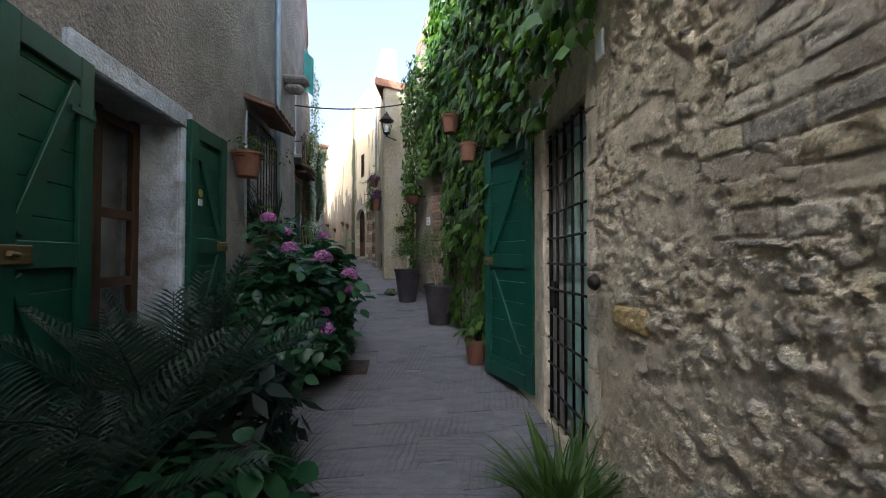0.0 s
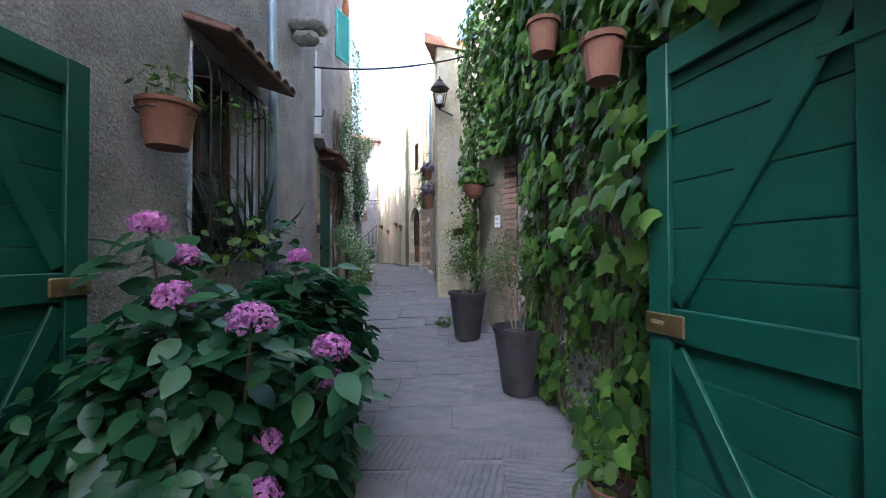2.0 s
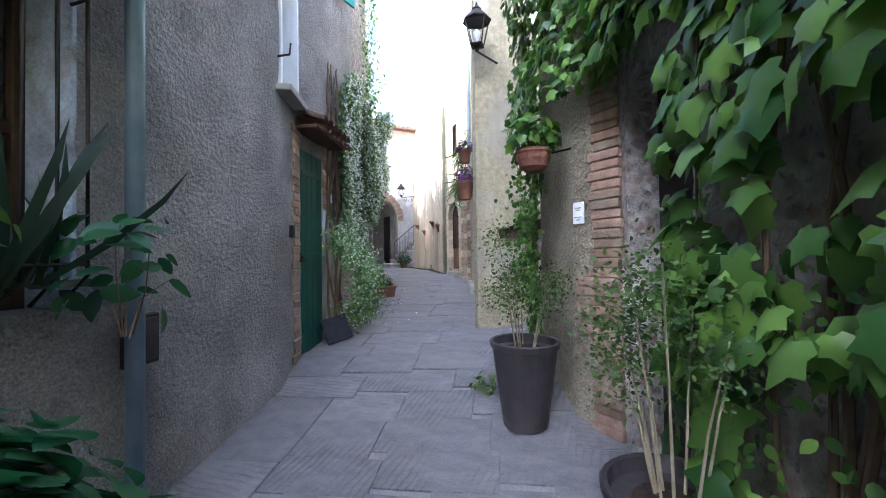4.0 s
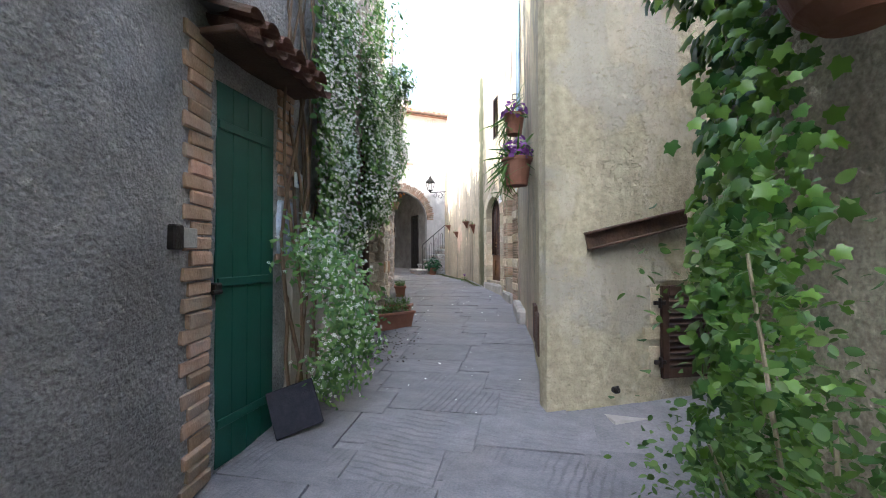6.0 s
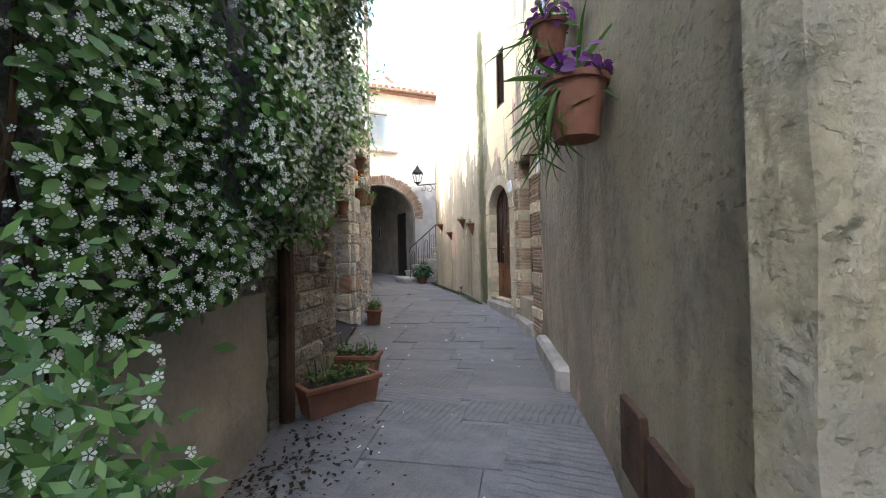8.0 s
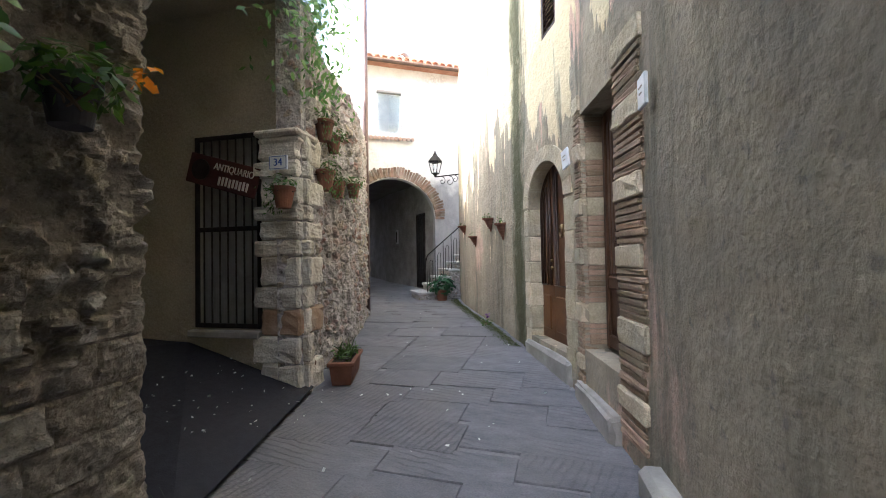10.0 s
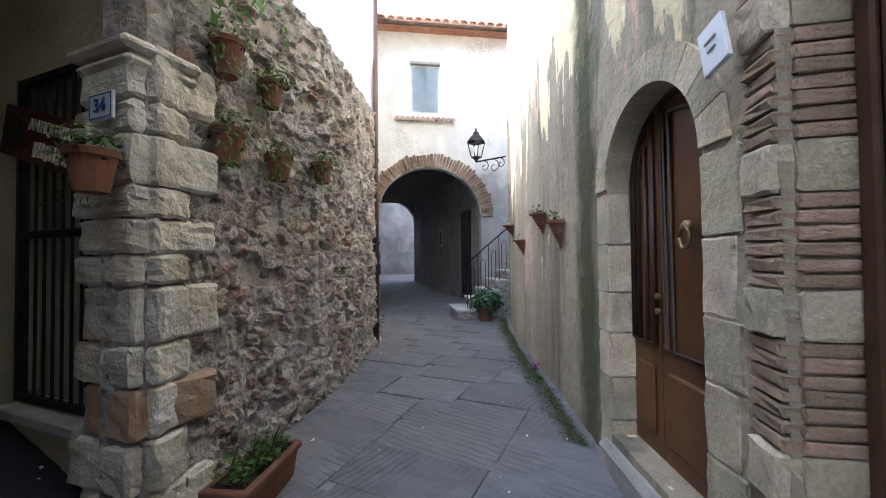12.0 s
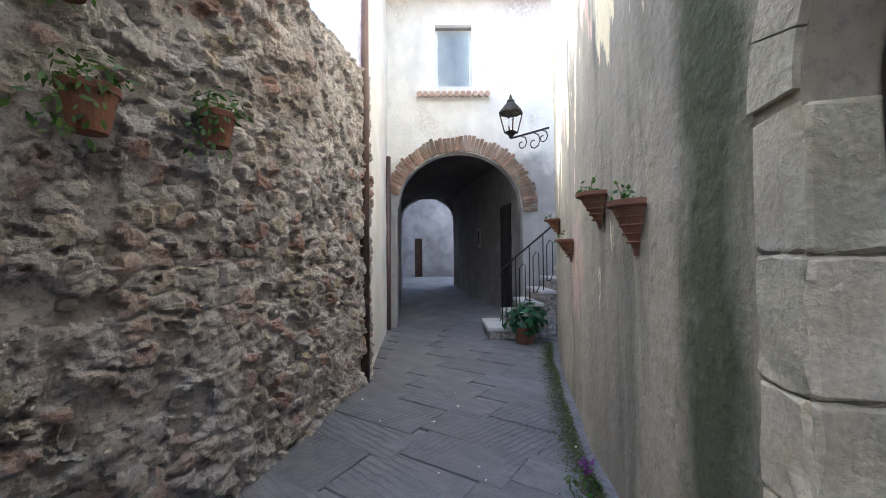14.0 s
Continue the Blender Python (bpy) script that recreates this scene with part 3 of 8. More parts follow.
def glass_material():
    m = bpy.data.materials.new("window_glass")
    m.use_nodes = True
    b = m.node_tree.nodes["Principled BSDF"]
    b.inputs["Base Color"].default_value = (0.9, 0.95, 0.95, 1)
    b.inputs["Roughness"].default_value = 0.04
    b.inputs["Transmission Weight"].default_value = 1.0
    b.inputs["IOR"].default_value = 1.45
    return m


GLASS = glass_material()


def clear_glass():
    """A thin clean pane: mostly seen through, with a little gloss."""
    m = bpy.data.materials.new("lantern_glass")
    m.use_nodes = True
    n, l = m.node_tree.nodes, m.node_tree.links
    tr, gl, mx = n.new("ShaderNodeBsdfTransparent"), n.new("ShaderNodeBsdfGlossy"), n.new("ShaderNodeMixShader")
    tr.inputs["Color"].default_value = (0.995, 0.998, 0.998, 1)
    gl.inputs["Roughness"].default_value = 0.08
    mx.inputs[0].default_value = 0.03
    l.new(tr.outputs[0], mx.inputs[1])
    l.new(gl.outputs[0], mx.inputs[2])
    l.new(mx.outputs[0], n["Material Output"].inputs["Surface"])
    return m


LANTERN_GLASS = clear_glass()
PAVING = material("paving_stone", (0.17, 0.165, 0.17), (0.27, 0.26, 0.26), 3.0, 0.8, 0.5, stain=(0.14, 0.135, 0.14), bump_scale=24, spec=0.3, dist=0.02)


# ---- building tools ----
ZY = ((-60, -0.8), (-8, -0.75), (-3, -0.5), (0, -0.3), (4.4, 0.04), (6.4, 0.25), (7.7, 0.43), (8.4, 0.58), (9.7, 0.74), (11, 0.90), (13.7, 1.0), (15.9, 1.2), (18.6, 1.18), (20.5, 1.28), (23, 1.45), (60, 1.5))


def floor_z(y):
    return float(np.interp(y, [a for a, b in ZY], [b for a, b in ZY]))


def obj(name, bm, mat, smooth=False):
    me = bpy.data.meshes.new(name)
    bm.to_mesh(me)
    bm.free()
    me.materials.append(mat)
    if smooth:
        me.polygons.foreach_set("use_smooth", [True] * len(me.polygons))
    return new(name, me)


def part(name, bm, mat, parent, label="", smooth=False, at=None):
    """One mesh under a thing or a part."""
    ob = obj(name, bm, mat, smooth)
    ob.parent = parent
    if at is not None:
        ob.matrix_basis = at
    return tagged(ob, label)


def piece(name, me, parent, at):
    """An object of its own on a shared mesh."""
    ob = new(name, me)
    ob.parent = parent
    ob.matrix_basis = at
    return ob


def mesh_of(name, bm, mat, smooth=False):
    me = bpy.data.meshes.new(name)
    bm.to_mesh(me)
    bm.free()
    me.materials.append(mat)
    if smooth:
        me.polygons.foreach_set("use_smooth", [True] * len(me.polygons))
    return me


def thing(name, label, category, m=None, group="", kind=""):
    ob = new(name)
    ob.empty_display_size = 0.1
    if m is not None:
        ob.matrix_basis = m
    return tagged(ob, label, category, group, kind)


def box(bm, c, s, bevel=0.0, rot=None):
    """A box with its middle at c and sizes s, edges rounded by bevel."""
    g = bmesh.ops.create_cube(bm, size=1.0)["verts"]
    m = Matrix.Translation(c) @ (rot.to_4x4() if rot else Matrix()) @ Matrix.Diagonal((*s, 1))
    bmesh.ops.transform(bm, matrix=m, verts=g)
    if bevel:
        es = list({e for v in g for e in v.link_edges})
        bmesh.ops.bevel(bm, geom=es, offset=bevel, segments=1, affect="EDGES", profile=0.7)
    return bm


def rod(bm, a, b, r0, r1=None, seg=8):
    """A round bar from a to b."""
    a, b = Vector(a), Vector(b)
    r1 = r0 if r1 is None else r1
    q = (b - a).to_track_quat("Z", "Y").to_matrix()
    rings = []
    for p, r in ((a, r0), (b, r1)):
        rings.append([bm.verts.new(p + q @ Vector((r * math.cos(i * math.tau / seg), r * math.sin(i * math.tau / seg), 0))) for i in range(seg)])
    for i in range(seg):
        j = (i + 1) % seg
        bm.faces.new((rings[0][i], rings[0][j], rings[1][j], rings[1][i]))
    bm.faces.new(rings[0][::-1])
    bm.faces.new(rings[1])
    return bm


def tube(bm, pts, r, seg=6, r_end=None):
    """A bent bar along points."""
    pts = [Vector(p) for p in pts]
    n = len(pts)
    rings = []
    up = Vector((0.13, 0.21, 0.97))
    for k, p in enumerate(pts):
        t = (pts[min(k + 1, n - 1)] - pts[max(k - 1, 0)]).normalized()
        x = t.cross(up)
        if x.length < 0.2:
            x = t.cross(Vector((1, 0, 0)))
        x.normalize()
        y = t.cross(x)
        rr = r if r_end is None else r + (r_end - r) * k / max(n - 1, 1)
        rings.append([bm.verts.new(p + (x * math.cos(i * math.tau / seg) + y * math.sin(i * math.tau / seg)) * rr) for i in range(seg)])
    for k in range(n - 1):
        for i in range(seg):
            j = (i + 1) % seg
            bm.faces.new((rings[k][i], rings[k + 1][i], rings[k + 1][j], rings[k][j]))
    bm.faces.new(rings[0])
    bm.faces.new(rings[-1][::-1])
    return bm


def lathe(bm, profile, seg=24, c=(0, 0, 0), wob=0.0):
    """A turned shape from (radius, height) pairs."""
    c = Vector(c)
    rings = []
    for r, z in profile:
        rings.append([bm.verts.new(c + Vector((r * math.cos(i * math.tau / seg), r * math.sin(i * math.tau / seg), z))) for i in range(seg)])
    for k in range(len(rings) - 1):
        for i in range(seg):
            j = (i + 1) % seg
            bm.faces.new((rings[k][i], rings[k][j], rings[k + 1][j], rings[k + 1][i]))
    bm.faces.new(rings[0][::-1])
    bm.faces.new(rings[-1])
    return bm


def on_wall(a, b, s, z=0.0, out=0.0):
    """A frame on the wall that runs from a to b with the street on its left: x along the wall, y out to the street, z up."""
    d = (Vector(b) - Vector(a)).normalized()
    o = Vector((-d.y, d.x))
    p = Vector(a) + d * s + o * out
    return Matrix(((d.x, o.x, 0, p.x), (d.y, o.y, 0, p.y), (0, 0, 1, z), (0, 0, 0, 1)))


def panel(V, Fc, a, b, zb, zt0, zt1, thick, openings, res, amp, freq=3.0, fine=0.0, stones=0.0, cell=7.0):
    """Grid of one straight piece of wall with real openings, added to vertex and face lists."""
    a, b = Vector(a), Vector(b)
    L = (b - a).length
    d = (b - a) / L
    o = Vector((-d.y, d.x))
    us = set(np.round(np.linspace(0, L, max(2, int(L / res) + 1)), 4))
    ztm = max(zt0, zt1)
    vs = set(np.round(np.linspace(zb, ztm, max(2, int((ztm - zb) / res) + 1)), 4))
    for s0, s1, z0, z1, sp in openings:
        us |= {round(s0, 4), round(s1, 4)}
        vs |= {round(z0, 4), round(z1, 4)}
        if sp is not None:
            us |= set(np.round(np.linspace(s0, s1, 25), 4))
            vs |= set(np.round(np.linspace(sp, z1, 9), 4))
    us, vs = sorted(us), sorted(vs)
    zc = max([zb + 0.5 * (ztm - zb)] + [op[3] + 0.05 for op in openings])

    def zmap(u, z):
        for s0, s1, z0, z1, sp in openings:
            if sp is not None and s0 - 1e-4 <= u <= s1 + 1e-4 and sp - 1e-4 <= z <= z1 + 1e-4:
                k = (2 * u - s0 - s1) / (s1 - s0)
                return max(z, sp + (z1 - sp) * math.sqrt(max(0.0, 1 - k * k)))
        top = zt0 + (zt1 - zt0) * u / L
        if z > zc and ztm > zc:
            return zc + (z - zc) * (top - zc) / (ztm - zc)
        return z

    def inside(um, vm):
        for s0, s1, z0, z1, sp in openings:
            if s0 < um < s1 and z0 < vm < (z1 if sp is None else sp):
                return True
        return False

    base = len(V)
    nu, nv = len(us), len(vs)
    for u in us:
        for v in vs:
            z = zmap(u, v)
            p = a + d * u
            h = amp * noise.fractal(Vector((p.x * freq, p.y * freq, z * freq)), 0.8, 2.0, 4) if amp else 0.0
            if fine:
                h += fine * noise.noise(Vector((p.x * 17, p.y * 17, z * 17)))
            if stones:
                q = Vector((p.x * cell, p.y * cell, z * cell * 1.25))
                q += noise.noise_vector(q * 0.6) * 0.5
                dd = noise.voronoi(q)[0]
                near = noise.voronoi(q)[1][0]
                edge = min(0.3, dd[1] - dd[0])
                keep = 0.5 + 0.5 * noise.noise(Vector((p.x * 1.1, p.y * 1.1, z * 1.1 + 7)))
                rnd = noise.cell(near * 37.7)
                h += stones * ((edge / 0.3) ** 0.5 - 0.6) * (0.3 + 0.9 * keep) * (0.45 + 0.9 * rnd)
                h -= stones * 2.0 * max(0.0, noise.noise(Vector((p.x * 13, p.y * 13, z * 13))) - 0.22)
                h += stones * 0.35 * noise.noise(Vector((p.x * 38, p.y * 38, z * 38)))
            V.append((p.x + o.x * h, p.y + o.y * h, z))
    back = len(V)
    for i in range(nu):
        for j in range(nv):
            p = a + d * us[i]
            V.append((p.x - o.x * thick, p.y - o.y * thick, V[base + i * nv + j][2]))
    edges = {}
    cells = []
    for i in range(nu - 1):
        for j in range(nv - 1):
            if inside((us[i] + us[i + 1]) / 2, (vs[j] + vs[j + 1]) / 2):
                continue
            q = (i * nv + j, (i + 1) * nv + j, (i + 1) * nv + j + 1, i * nv + j + 1)
            h0 = V[base + q[3]][2] - V[base + q[0]][2]
            h1 = V[base + q[2]][2] - V[base + q[1]][2]
            if h0 < 1e-5 and h1 < 1e-5:
                continue
            cells.append(q)
            for k in range(4):
                e = (q[k], q[(k + 1) % 4])
                if (e[1], e[0]) in edges:
                    del edges[(e[1], e[0])]
                else:
                    edges[e] = 1
    for q in cells:
        Fc.append(tuple(base + k for k in reversed(q)))
        Fc.append(tuple(back + k for k in q))
    for e0, e1 in edges:
        Fc.append((base + e0, base + e1, back + e1, back + e0))


def wall(name, pts, zb, tops, thick, mat, openings=None, res=0.15, amp=0.012, freq=3.0, fine=0.0, label="", stones=0.0, cell=7.0):
    """A wall along points, with the street on the left of the way; openings: {piece: [(s0, s1, z0, z1, spring or None)]}."""
    V, Fc = [], []
    for i in range(len(pts) - 1):
        panel(V, Fc, pts[i], pts[i + 1], zb, tops[i], tops[i + 1], thick, (openings or {}).get(i, []), res, amp, freq, fine, stones, cell)
    me = bpy.data.meshes.new(name)
    me.from_pydata(V, [], Fc)
    bm = bmesh.new()
    bm.from_mesh(me)
    bmesh.ops.remove_doubles(bm, verts=bm.verts, dist=0.0004)
    bmesh.ops.dissolve_degenerate(bm, edges=bm.edges, dist=0.0001)
    bmesh.ops.recalc_face_normals(bm, faces=bm.faces)
    bm.to_mesh(me)
    bm.free()
    me.materials.append(mat)
    me.polygons.foreach_set("use_smooth", [True] * len(me.polygons))
    me.set_sharp_from_angle(angle=radians(38))
    ob = new(name, me)
    return tagged(ob, label or "weathered plaster house wall along the alley", "wall", kind="structure")


# ---- the plan ----
O_A, F_A, R_A = Vector((-3.07, 14.0)), Vector((-0.671, 0.742)), Vector((0.742, 0.671))


def arch_frame(f, r):
    """Plan point f metres ahead and r metres to the side in the frame of the archway."""
    return tuple(O_A + F_A * f + R_A * r)


RIGHT = [(1.05, -6.0), (0.95, 1.0), (0.85, 2.3), (0.80, 3.7), (0.62, 4.6), (0.45, 5.5), (0.25, 6.4), (0.04, 7.6), (-0.24, 7.86), (-0.50, 8.70)]
CORNER = [(2.6, 11.8), (-1.29, 9.6)]
LANE = [(-1.29, 9.6), (-1.55, 10.9), (-2.05, 13.0), (-2.5, 14.1), (-3.15, 15.1), (-4.0, 16.3), (-4.95, 17.9), (-5.42, 18.8), (-4.3, 19.9)]
LEFT = [(-3.28, 10.0), (-3.05, 9.0), (-2.97, 8.40), (-2.75, 7.8), (-2.15, 3.6), (-1.9, 1.5), (-1.75, -6.0)]
JASMINE = [(-6.6, 12.25), (-3.72, 11.66), (-3.6, 10.75), (-3.28, 10.0)]
GATE = [(-4.6, 13.35), (-9.0, 12.4)]
GARDEN = [(-6.05, 16.25), (-5.55, 15.4), (-5.2, 14.7), (-5.0, 14.0), (-4.60, 13.35)]
PILLAR_C = (-4.6, 13.35)
BEYOND = [arch_frame(6.4, -0.9), (-6.05, 16.25)]
FACADE = [arch_frame(6.4, 4.0), arch_frame(6.4, -0.9)]

# ground: one sheet, denser in the alley
xs = sorted(set([-400, -150, -60, -30, -20] + list(np.round(np.arange(-14, 4.01, 0.25), 3)) + [8, 20, 60, 150, 400]))
ys = sorted(set([-400, -150, -60, -30, -15] + list(np.round(np.arange(-8, 30.01, 0.25), 3)) + [40, 60, 150, 400]))
bm = bmesh.new()
grid = [[bm.verts.new((x, y, floor_z(y) - 0.012 + 0.008 * noise.noise(Vector((x * 1.3, y * 1.3, 0))))) for y in ys] for x in xs]
for i in range(len(xs) - 1):
    for j in range(len(ys) - 1):
        bm.faces.new((grid[i][j], grid[i + 1][j], grid[i + 1][j + 1], grid[i][j + 1]))
ground = tagged(obj("ground", bm, PAVING, True), "grey worn stone paving of the sloping alley", "ground", kind="structure")

wall_east = wall("wall_east", [(0.99, -1.5)] + RIGHT[1:5], -0.7, [4.6] * 5, 0.45, STONE_OCHRE, {2: [(0.28, 1.08, 0.02, 2.2, None)]}, 0.1, 0.003, 3.0, 0.0, "ochre rubble stone house wall with worn pointing")
wall("wall_east_upper", [(0.99, -1.5)] + RIGHT[1:5], 4.6, [7.0] * 5, 0.45, STONE_OCHRE, {}, 0.2, 0.02)
wall("wall_east_start", [(1.05, -6.0), (0.99, -1.5)], -1.2, [7.0] * 2, 0.45, STONE_OCHRE, {}, 0.2, 0.02)
wall_ivy = wall("wall_east_ivy", RIGHT[4:8], -1.2, [7.0, 7.0, 6.8, 6.5], 0.45, RUBBLE, {2: [(0.35, 1.12, 0.25, 2.65, None)]}, 0.12, 0.02, 4.0, 0.0, "rough stone wall grown over with ivy")
wall_plate = wall("wall_east_pier", RIGHT[7:], -1.2, [6.2, 6.0, 5.6], 0.4, PIER_PLASTER, {}, 0.1, 0.015, 3.0, 0.004, "rough ochre plaster wall with a brick edge")
wall_recess = wall("wall_recess", [(-0.50, 8.70), (2.6, 10.4)], -0.5, [5.6, 5.6], 0.3, PLASTER_GREY, {}, 0.3, 0.01)
wall_corner = wall("wall_corner_house", CORNER, -0.2, [5.3, 5.3], 0.12, PLASTER_PALE, {0: [(2.79, 3.61, 0.92, 1.58, None)]}, 0.07, 0.012, 2.0, 0.002, "pale yellow weathered plaster wall of the corner house")
wall_lane = wall("wall_lane_start", [(-1.312, 9.71), LANE[1]], 0.0, [5.6, 5.6], 0.12, PLASTER_YELLOW, {}, 0.08, 0.010, 2.0, 0.001, "yellow peeling plaster wall of the lane")
wall_lane2 = wall("wall_lane", LANE[1:], 0.0, [6.9, 7.2, 7.2, 7.0, 6.6, 6.1, 5.7, 5.7], 0.4, LANE_PLASTER, {1: [(0.40, 1.05, 1.40, 3.15, None)], 2: [(0.21, 1.03, 1.28, 2.98, 2.60), (0.30, 0.62, 4.12, 4.95, None)]}, 0.07, 0.010, 2.0, 0.001, "yellow and grey peeling plaster wall of the lane")
wall_left = wall("wall_west", LEFT, -1.2, [7.4] * 7, 0.45, PLASTER_GREY, {1: [(0.06, 0.56, 0.60, 2.80, None)], 2: [(0.06, 0.58, 3.2, 4.4, None)], 3: [(1.72, 2.66, 1.42, 3.05, None)], 4: [(0.02, 1.02, -0.05, 2.32, None)]}, 0.1, 0.02, 2.0, 0.006, "rough grey plaster house wall")
wall_jasmine = wall("wall_west_jasmine", JASMINE[2:], 0.0, [6.5, 7.4], 0.4, PLASTER_GREY, {}, 0.08, 0.03, 4.0, 0.01, "rough plastered stone wall behind the jasmine")
wall_end = wall("wall_west_end", JASMINE[:3], 0.0, [4.4, 5.5, 6.5], 0.3, RUBBLE, {}, 0.1, 0.003, 4.0, 0.0, "rough stone end of the house wall, darkened for shade")
wall_gate = wall("wall_gate", [(-4.795, 13.308), GATE[1]], 0.5, [4.4, 4.4], 0.35, NICHE_PLASTER, {0: [(0.18, 0.85, 1.52, 3.2, None)]}, 0.12, 0.012, 3.0, 0.0, "shaded plaster wall of the covered recess")
wall_garden = wall("wall_garden", GARDEN, 0.5, [4.0, 4.0, 4.1, 4.2, 4.4], 0.2, RUBBLE, {}, 0.1, 0.003, 2.2, 0.0, "rough rubble stone garden wall")
wall_beyond = wall("wall_beyond", BEYOND, 0.6, [7.0, 7.0], 0.35, PLASTER_WHITE, {}, 0.2, 0.008)
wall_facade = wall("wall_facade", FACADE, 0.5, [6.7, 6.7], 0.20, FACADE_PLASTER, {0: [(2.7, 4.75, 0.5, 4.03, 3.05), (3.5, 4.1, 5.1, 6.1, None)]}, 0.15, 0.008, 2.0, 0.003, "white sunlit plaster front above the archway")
# passage behind the arch and the court beyond
PASS_R = [arch_frame(6.6, 1.36), arch_frame(8.05, 1.12), arch_frame(9.6, 0.70), arch_frame(12.3, 0.33)]
PASS_L = [arch_frame(12.3, -1.3), arch_frame(6.6, -0.76)]
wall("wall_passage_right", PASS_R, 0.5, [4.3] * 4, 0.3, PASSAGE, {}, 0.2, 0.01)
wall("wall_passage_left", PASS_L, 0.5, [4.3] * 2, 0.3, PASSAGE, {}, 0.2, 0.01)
wall("wall_passage_end", [arch_frame(12.3, 5.0), arch_frame(12.3, -5.0)], 0.5, [6.5, 6.5], 0.3, PLASTER_GREY, {0: [(4.66, 6.3, 0.5, 4.2, 3.45)]}, 0.25, 0.01)
wall("wall_court", [arch_frame(18.0, 4.0), arch_frame(18.0, -6.0)], 0.5, [6.0, 6.0], 0.3, PLASTER_GREY, {0: [(4.95, 5.3, 1.3, 3.2, None)]}, 0.3, 0.01)
# side walls added out of view to keep sun off the court
wall("wall_court_shade_left", [arch_frame(18.0, -2.6), arch_frame(12.3, -2.6)], 0.5, [7.5, 7.5], 0.3, PLASTER_GREY, {}, 0.5, 0.01)
wall("wall_court_shade_right", [arch_frame(12.3, 2.4), arch_frame(18.0, 2.4)], 0.5, [7.5, 7.5], 0.3, PLASTER_GREY, {}, 0.5, 0.01)
# plain walls that close the place
# unseen end wall, added and sized to hold back the sun
wall("wall_behind_sunblock", [(-1.75, -6.0), (1.05, -6.0)], -1.2, [5.5, 5.5], 0.3, PLASTER_GREY, {}, 0.5, 0.01)
wall("wall_niche_end", [(-9.0, 12.4), (-6.6, 12.2)], 0.5, [4.4, 4.4], 0.3, NICHE_PLASTER, {}, 0.4, 0.01)
wall_upper = wall("wall_upper_west", [(-4.6, 13.35), (-3.75, 11.55)], 4.3, [7.2, 7.2], 0.35, PLASTER_PALE, {}, 0.2, 0.01)
wall_back_garden = wall("wall_garden_back", [(-8.7, 17.8), (-13.0, 15.2)], 0.5, [5.2, 5.2], 0.3, PLASTER_YELLOW, {}, 0.5, 0.01)
# unseen outer walls and added flat roofs that close the houses against the sun
wall("wall_outer_west", [(-8.5, -6.5), (-8.5, 12.0)], -1.2, [7.4, 7.4], 0.3, PLASTER_GREY, {}, 1.0, 0.0)
wall("wall_outer_east", [(7.0, 20.5), (7.0, -6.5)], -1.2, [6.5, 6.5], 0.3, PLASTER_GREY, {}, 1.0, 0.0)
wall("wall_outer_south_west", [(-1.75, -6.3), (-8.5, -6.3)], -1.2, [7.4, 7.4], 0.3, PLASTER_GREY, {}, 1.0, 0.0)
wall("wall_outer_south_east", [(7.0, -6.3), (1.05, -6.3)], -1.2, [7.4, 7.4], 0.3, PLASTER_GREY, {}, 1.0, 0.0)
wall("wall_outer_north_east", [(-4.3, 19.9), (7.0, 20.5)], -1.2, [5.7, 6.5], 0.3, PLASTER_GREY, {}, 1.0, 0.0)


def slab(name, outline, z0, z1, mat, label, zs=None):
    """A flat or sloping slab over a plan outline."""
    bm = bmesh.new()
    lo = [bm.verts.new((x, y, (zs[i] if zs else 0) + z0)) for i, (x, y) in enumerate(outline)]
    hi = [bm.verts.new((x, y, (zs[i] if zs else 0) + z1)) for i, (x, y) in enumerate(outline)]
    bm.faces.new(lo[::-1])
    bm.faces.new(hi)
    for i in range(len(lo)):
        j = (i + 1) % len(lo)
        bm.faces.new((lo[i], lo[j], hi[j], hi[i]))
    bmesh.ops.triangulate(bm, faces=bm.faces[:])
    bmesh.ops.recalc_face_normals(bm, faces=bm.faces)
    return tagged(obj(name, bm, mat), label, "roof", kind="structure")


slab("roof_west", [(-1.75, -6.3), (-1.9, 1.5), (-2.15, 3.6), (-2.75, 7.8), (-2.97, 8.4), (-3.05, 9.0), (-3.28, 10.0), (-3.75, 11.55), (-4.6, 13.35), (-9.2, 12.4), (-8.8, -6.3)], 7.35, 7.55, TILE, "flat tile-coloured roof slab added to keep sun out of the house")
slab("roof_east", [(1.05, -6.3), (7.3, -6.3), (7.3, 10.2), (2.6, 10.4), (-0.5, 8.7), (-0.24, 7.86), (0.04, 7.6), (0.25, 6.4), (0.45, 5.5), (0.62, 4.6), (0.8, 3.7), (0.85, 2.3), (0.95, 1.0)], 5.55, 5.75, TILE, "flat tile-coloured roof slab added to keep sun out of the house")
slab("roof_corner", [(-1.5, 9.45), (2.6, 11.7), (7.3, 11.8), (7.3, 20.5), (-4.2, 20.0), (-5.4, 18.8), (-4.9, 17.9), (-3.9, 16.3), (-3.05, 15.1), (-2.4, 14.1), (-1.95, 13.0), (-1.45, 10.9)], 5.28, 5.45, TILE, "flat tile-coloured roof slab added to keep sun out of the house")
slab("ceiling_niche", [(-3.75, 11.55), (-4.6, 13.35), (-9.2, 12.5), (-9.2, 11.9), (-6.6, 12.15)], 4.3, 4.42, NICHE_PLASTER, "shaded ceiling of the covered recess")
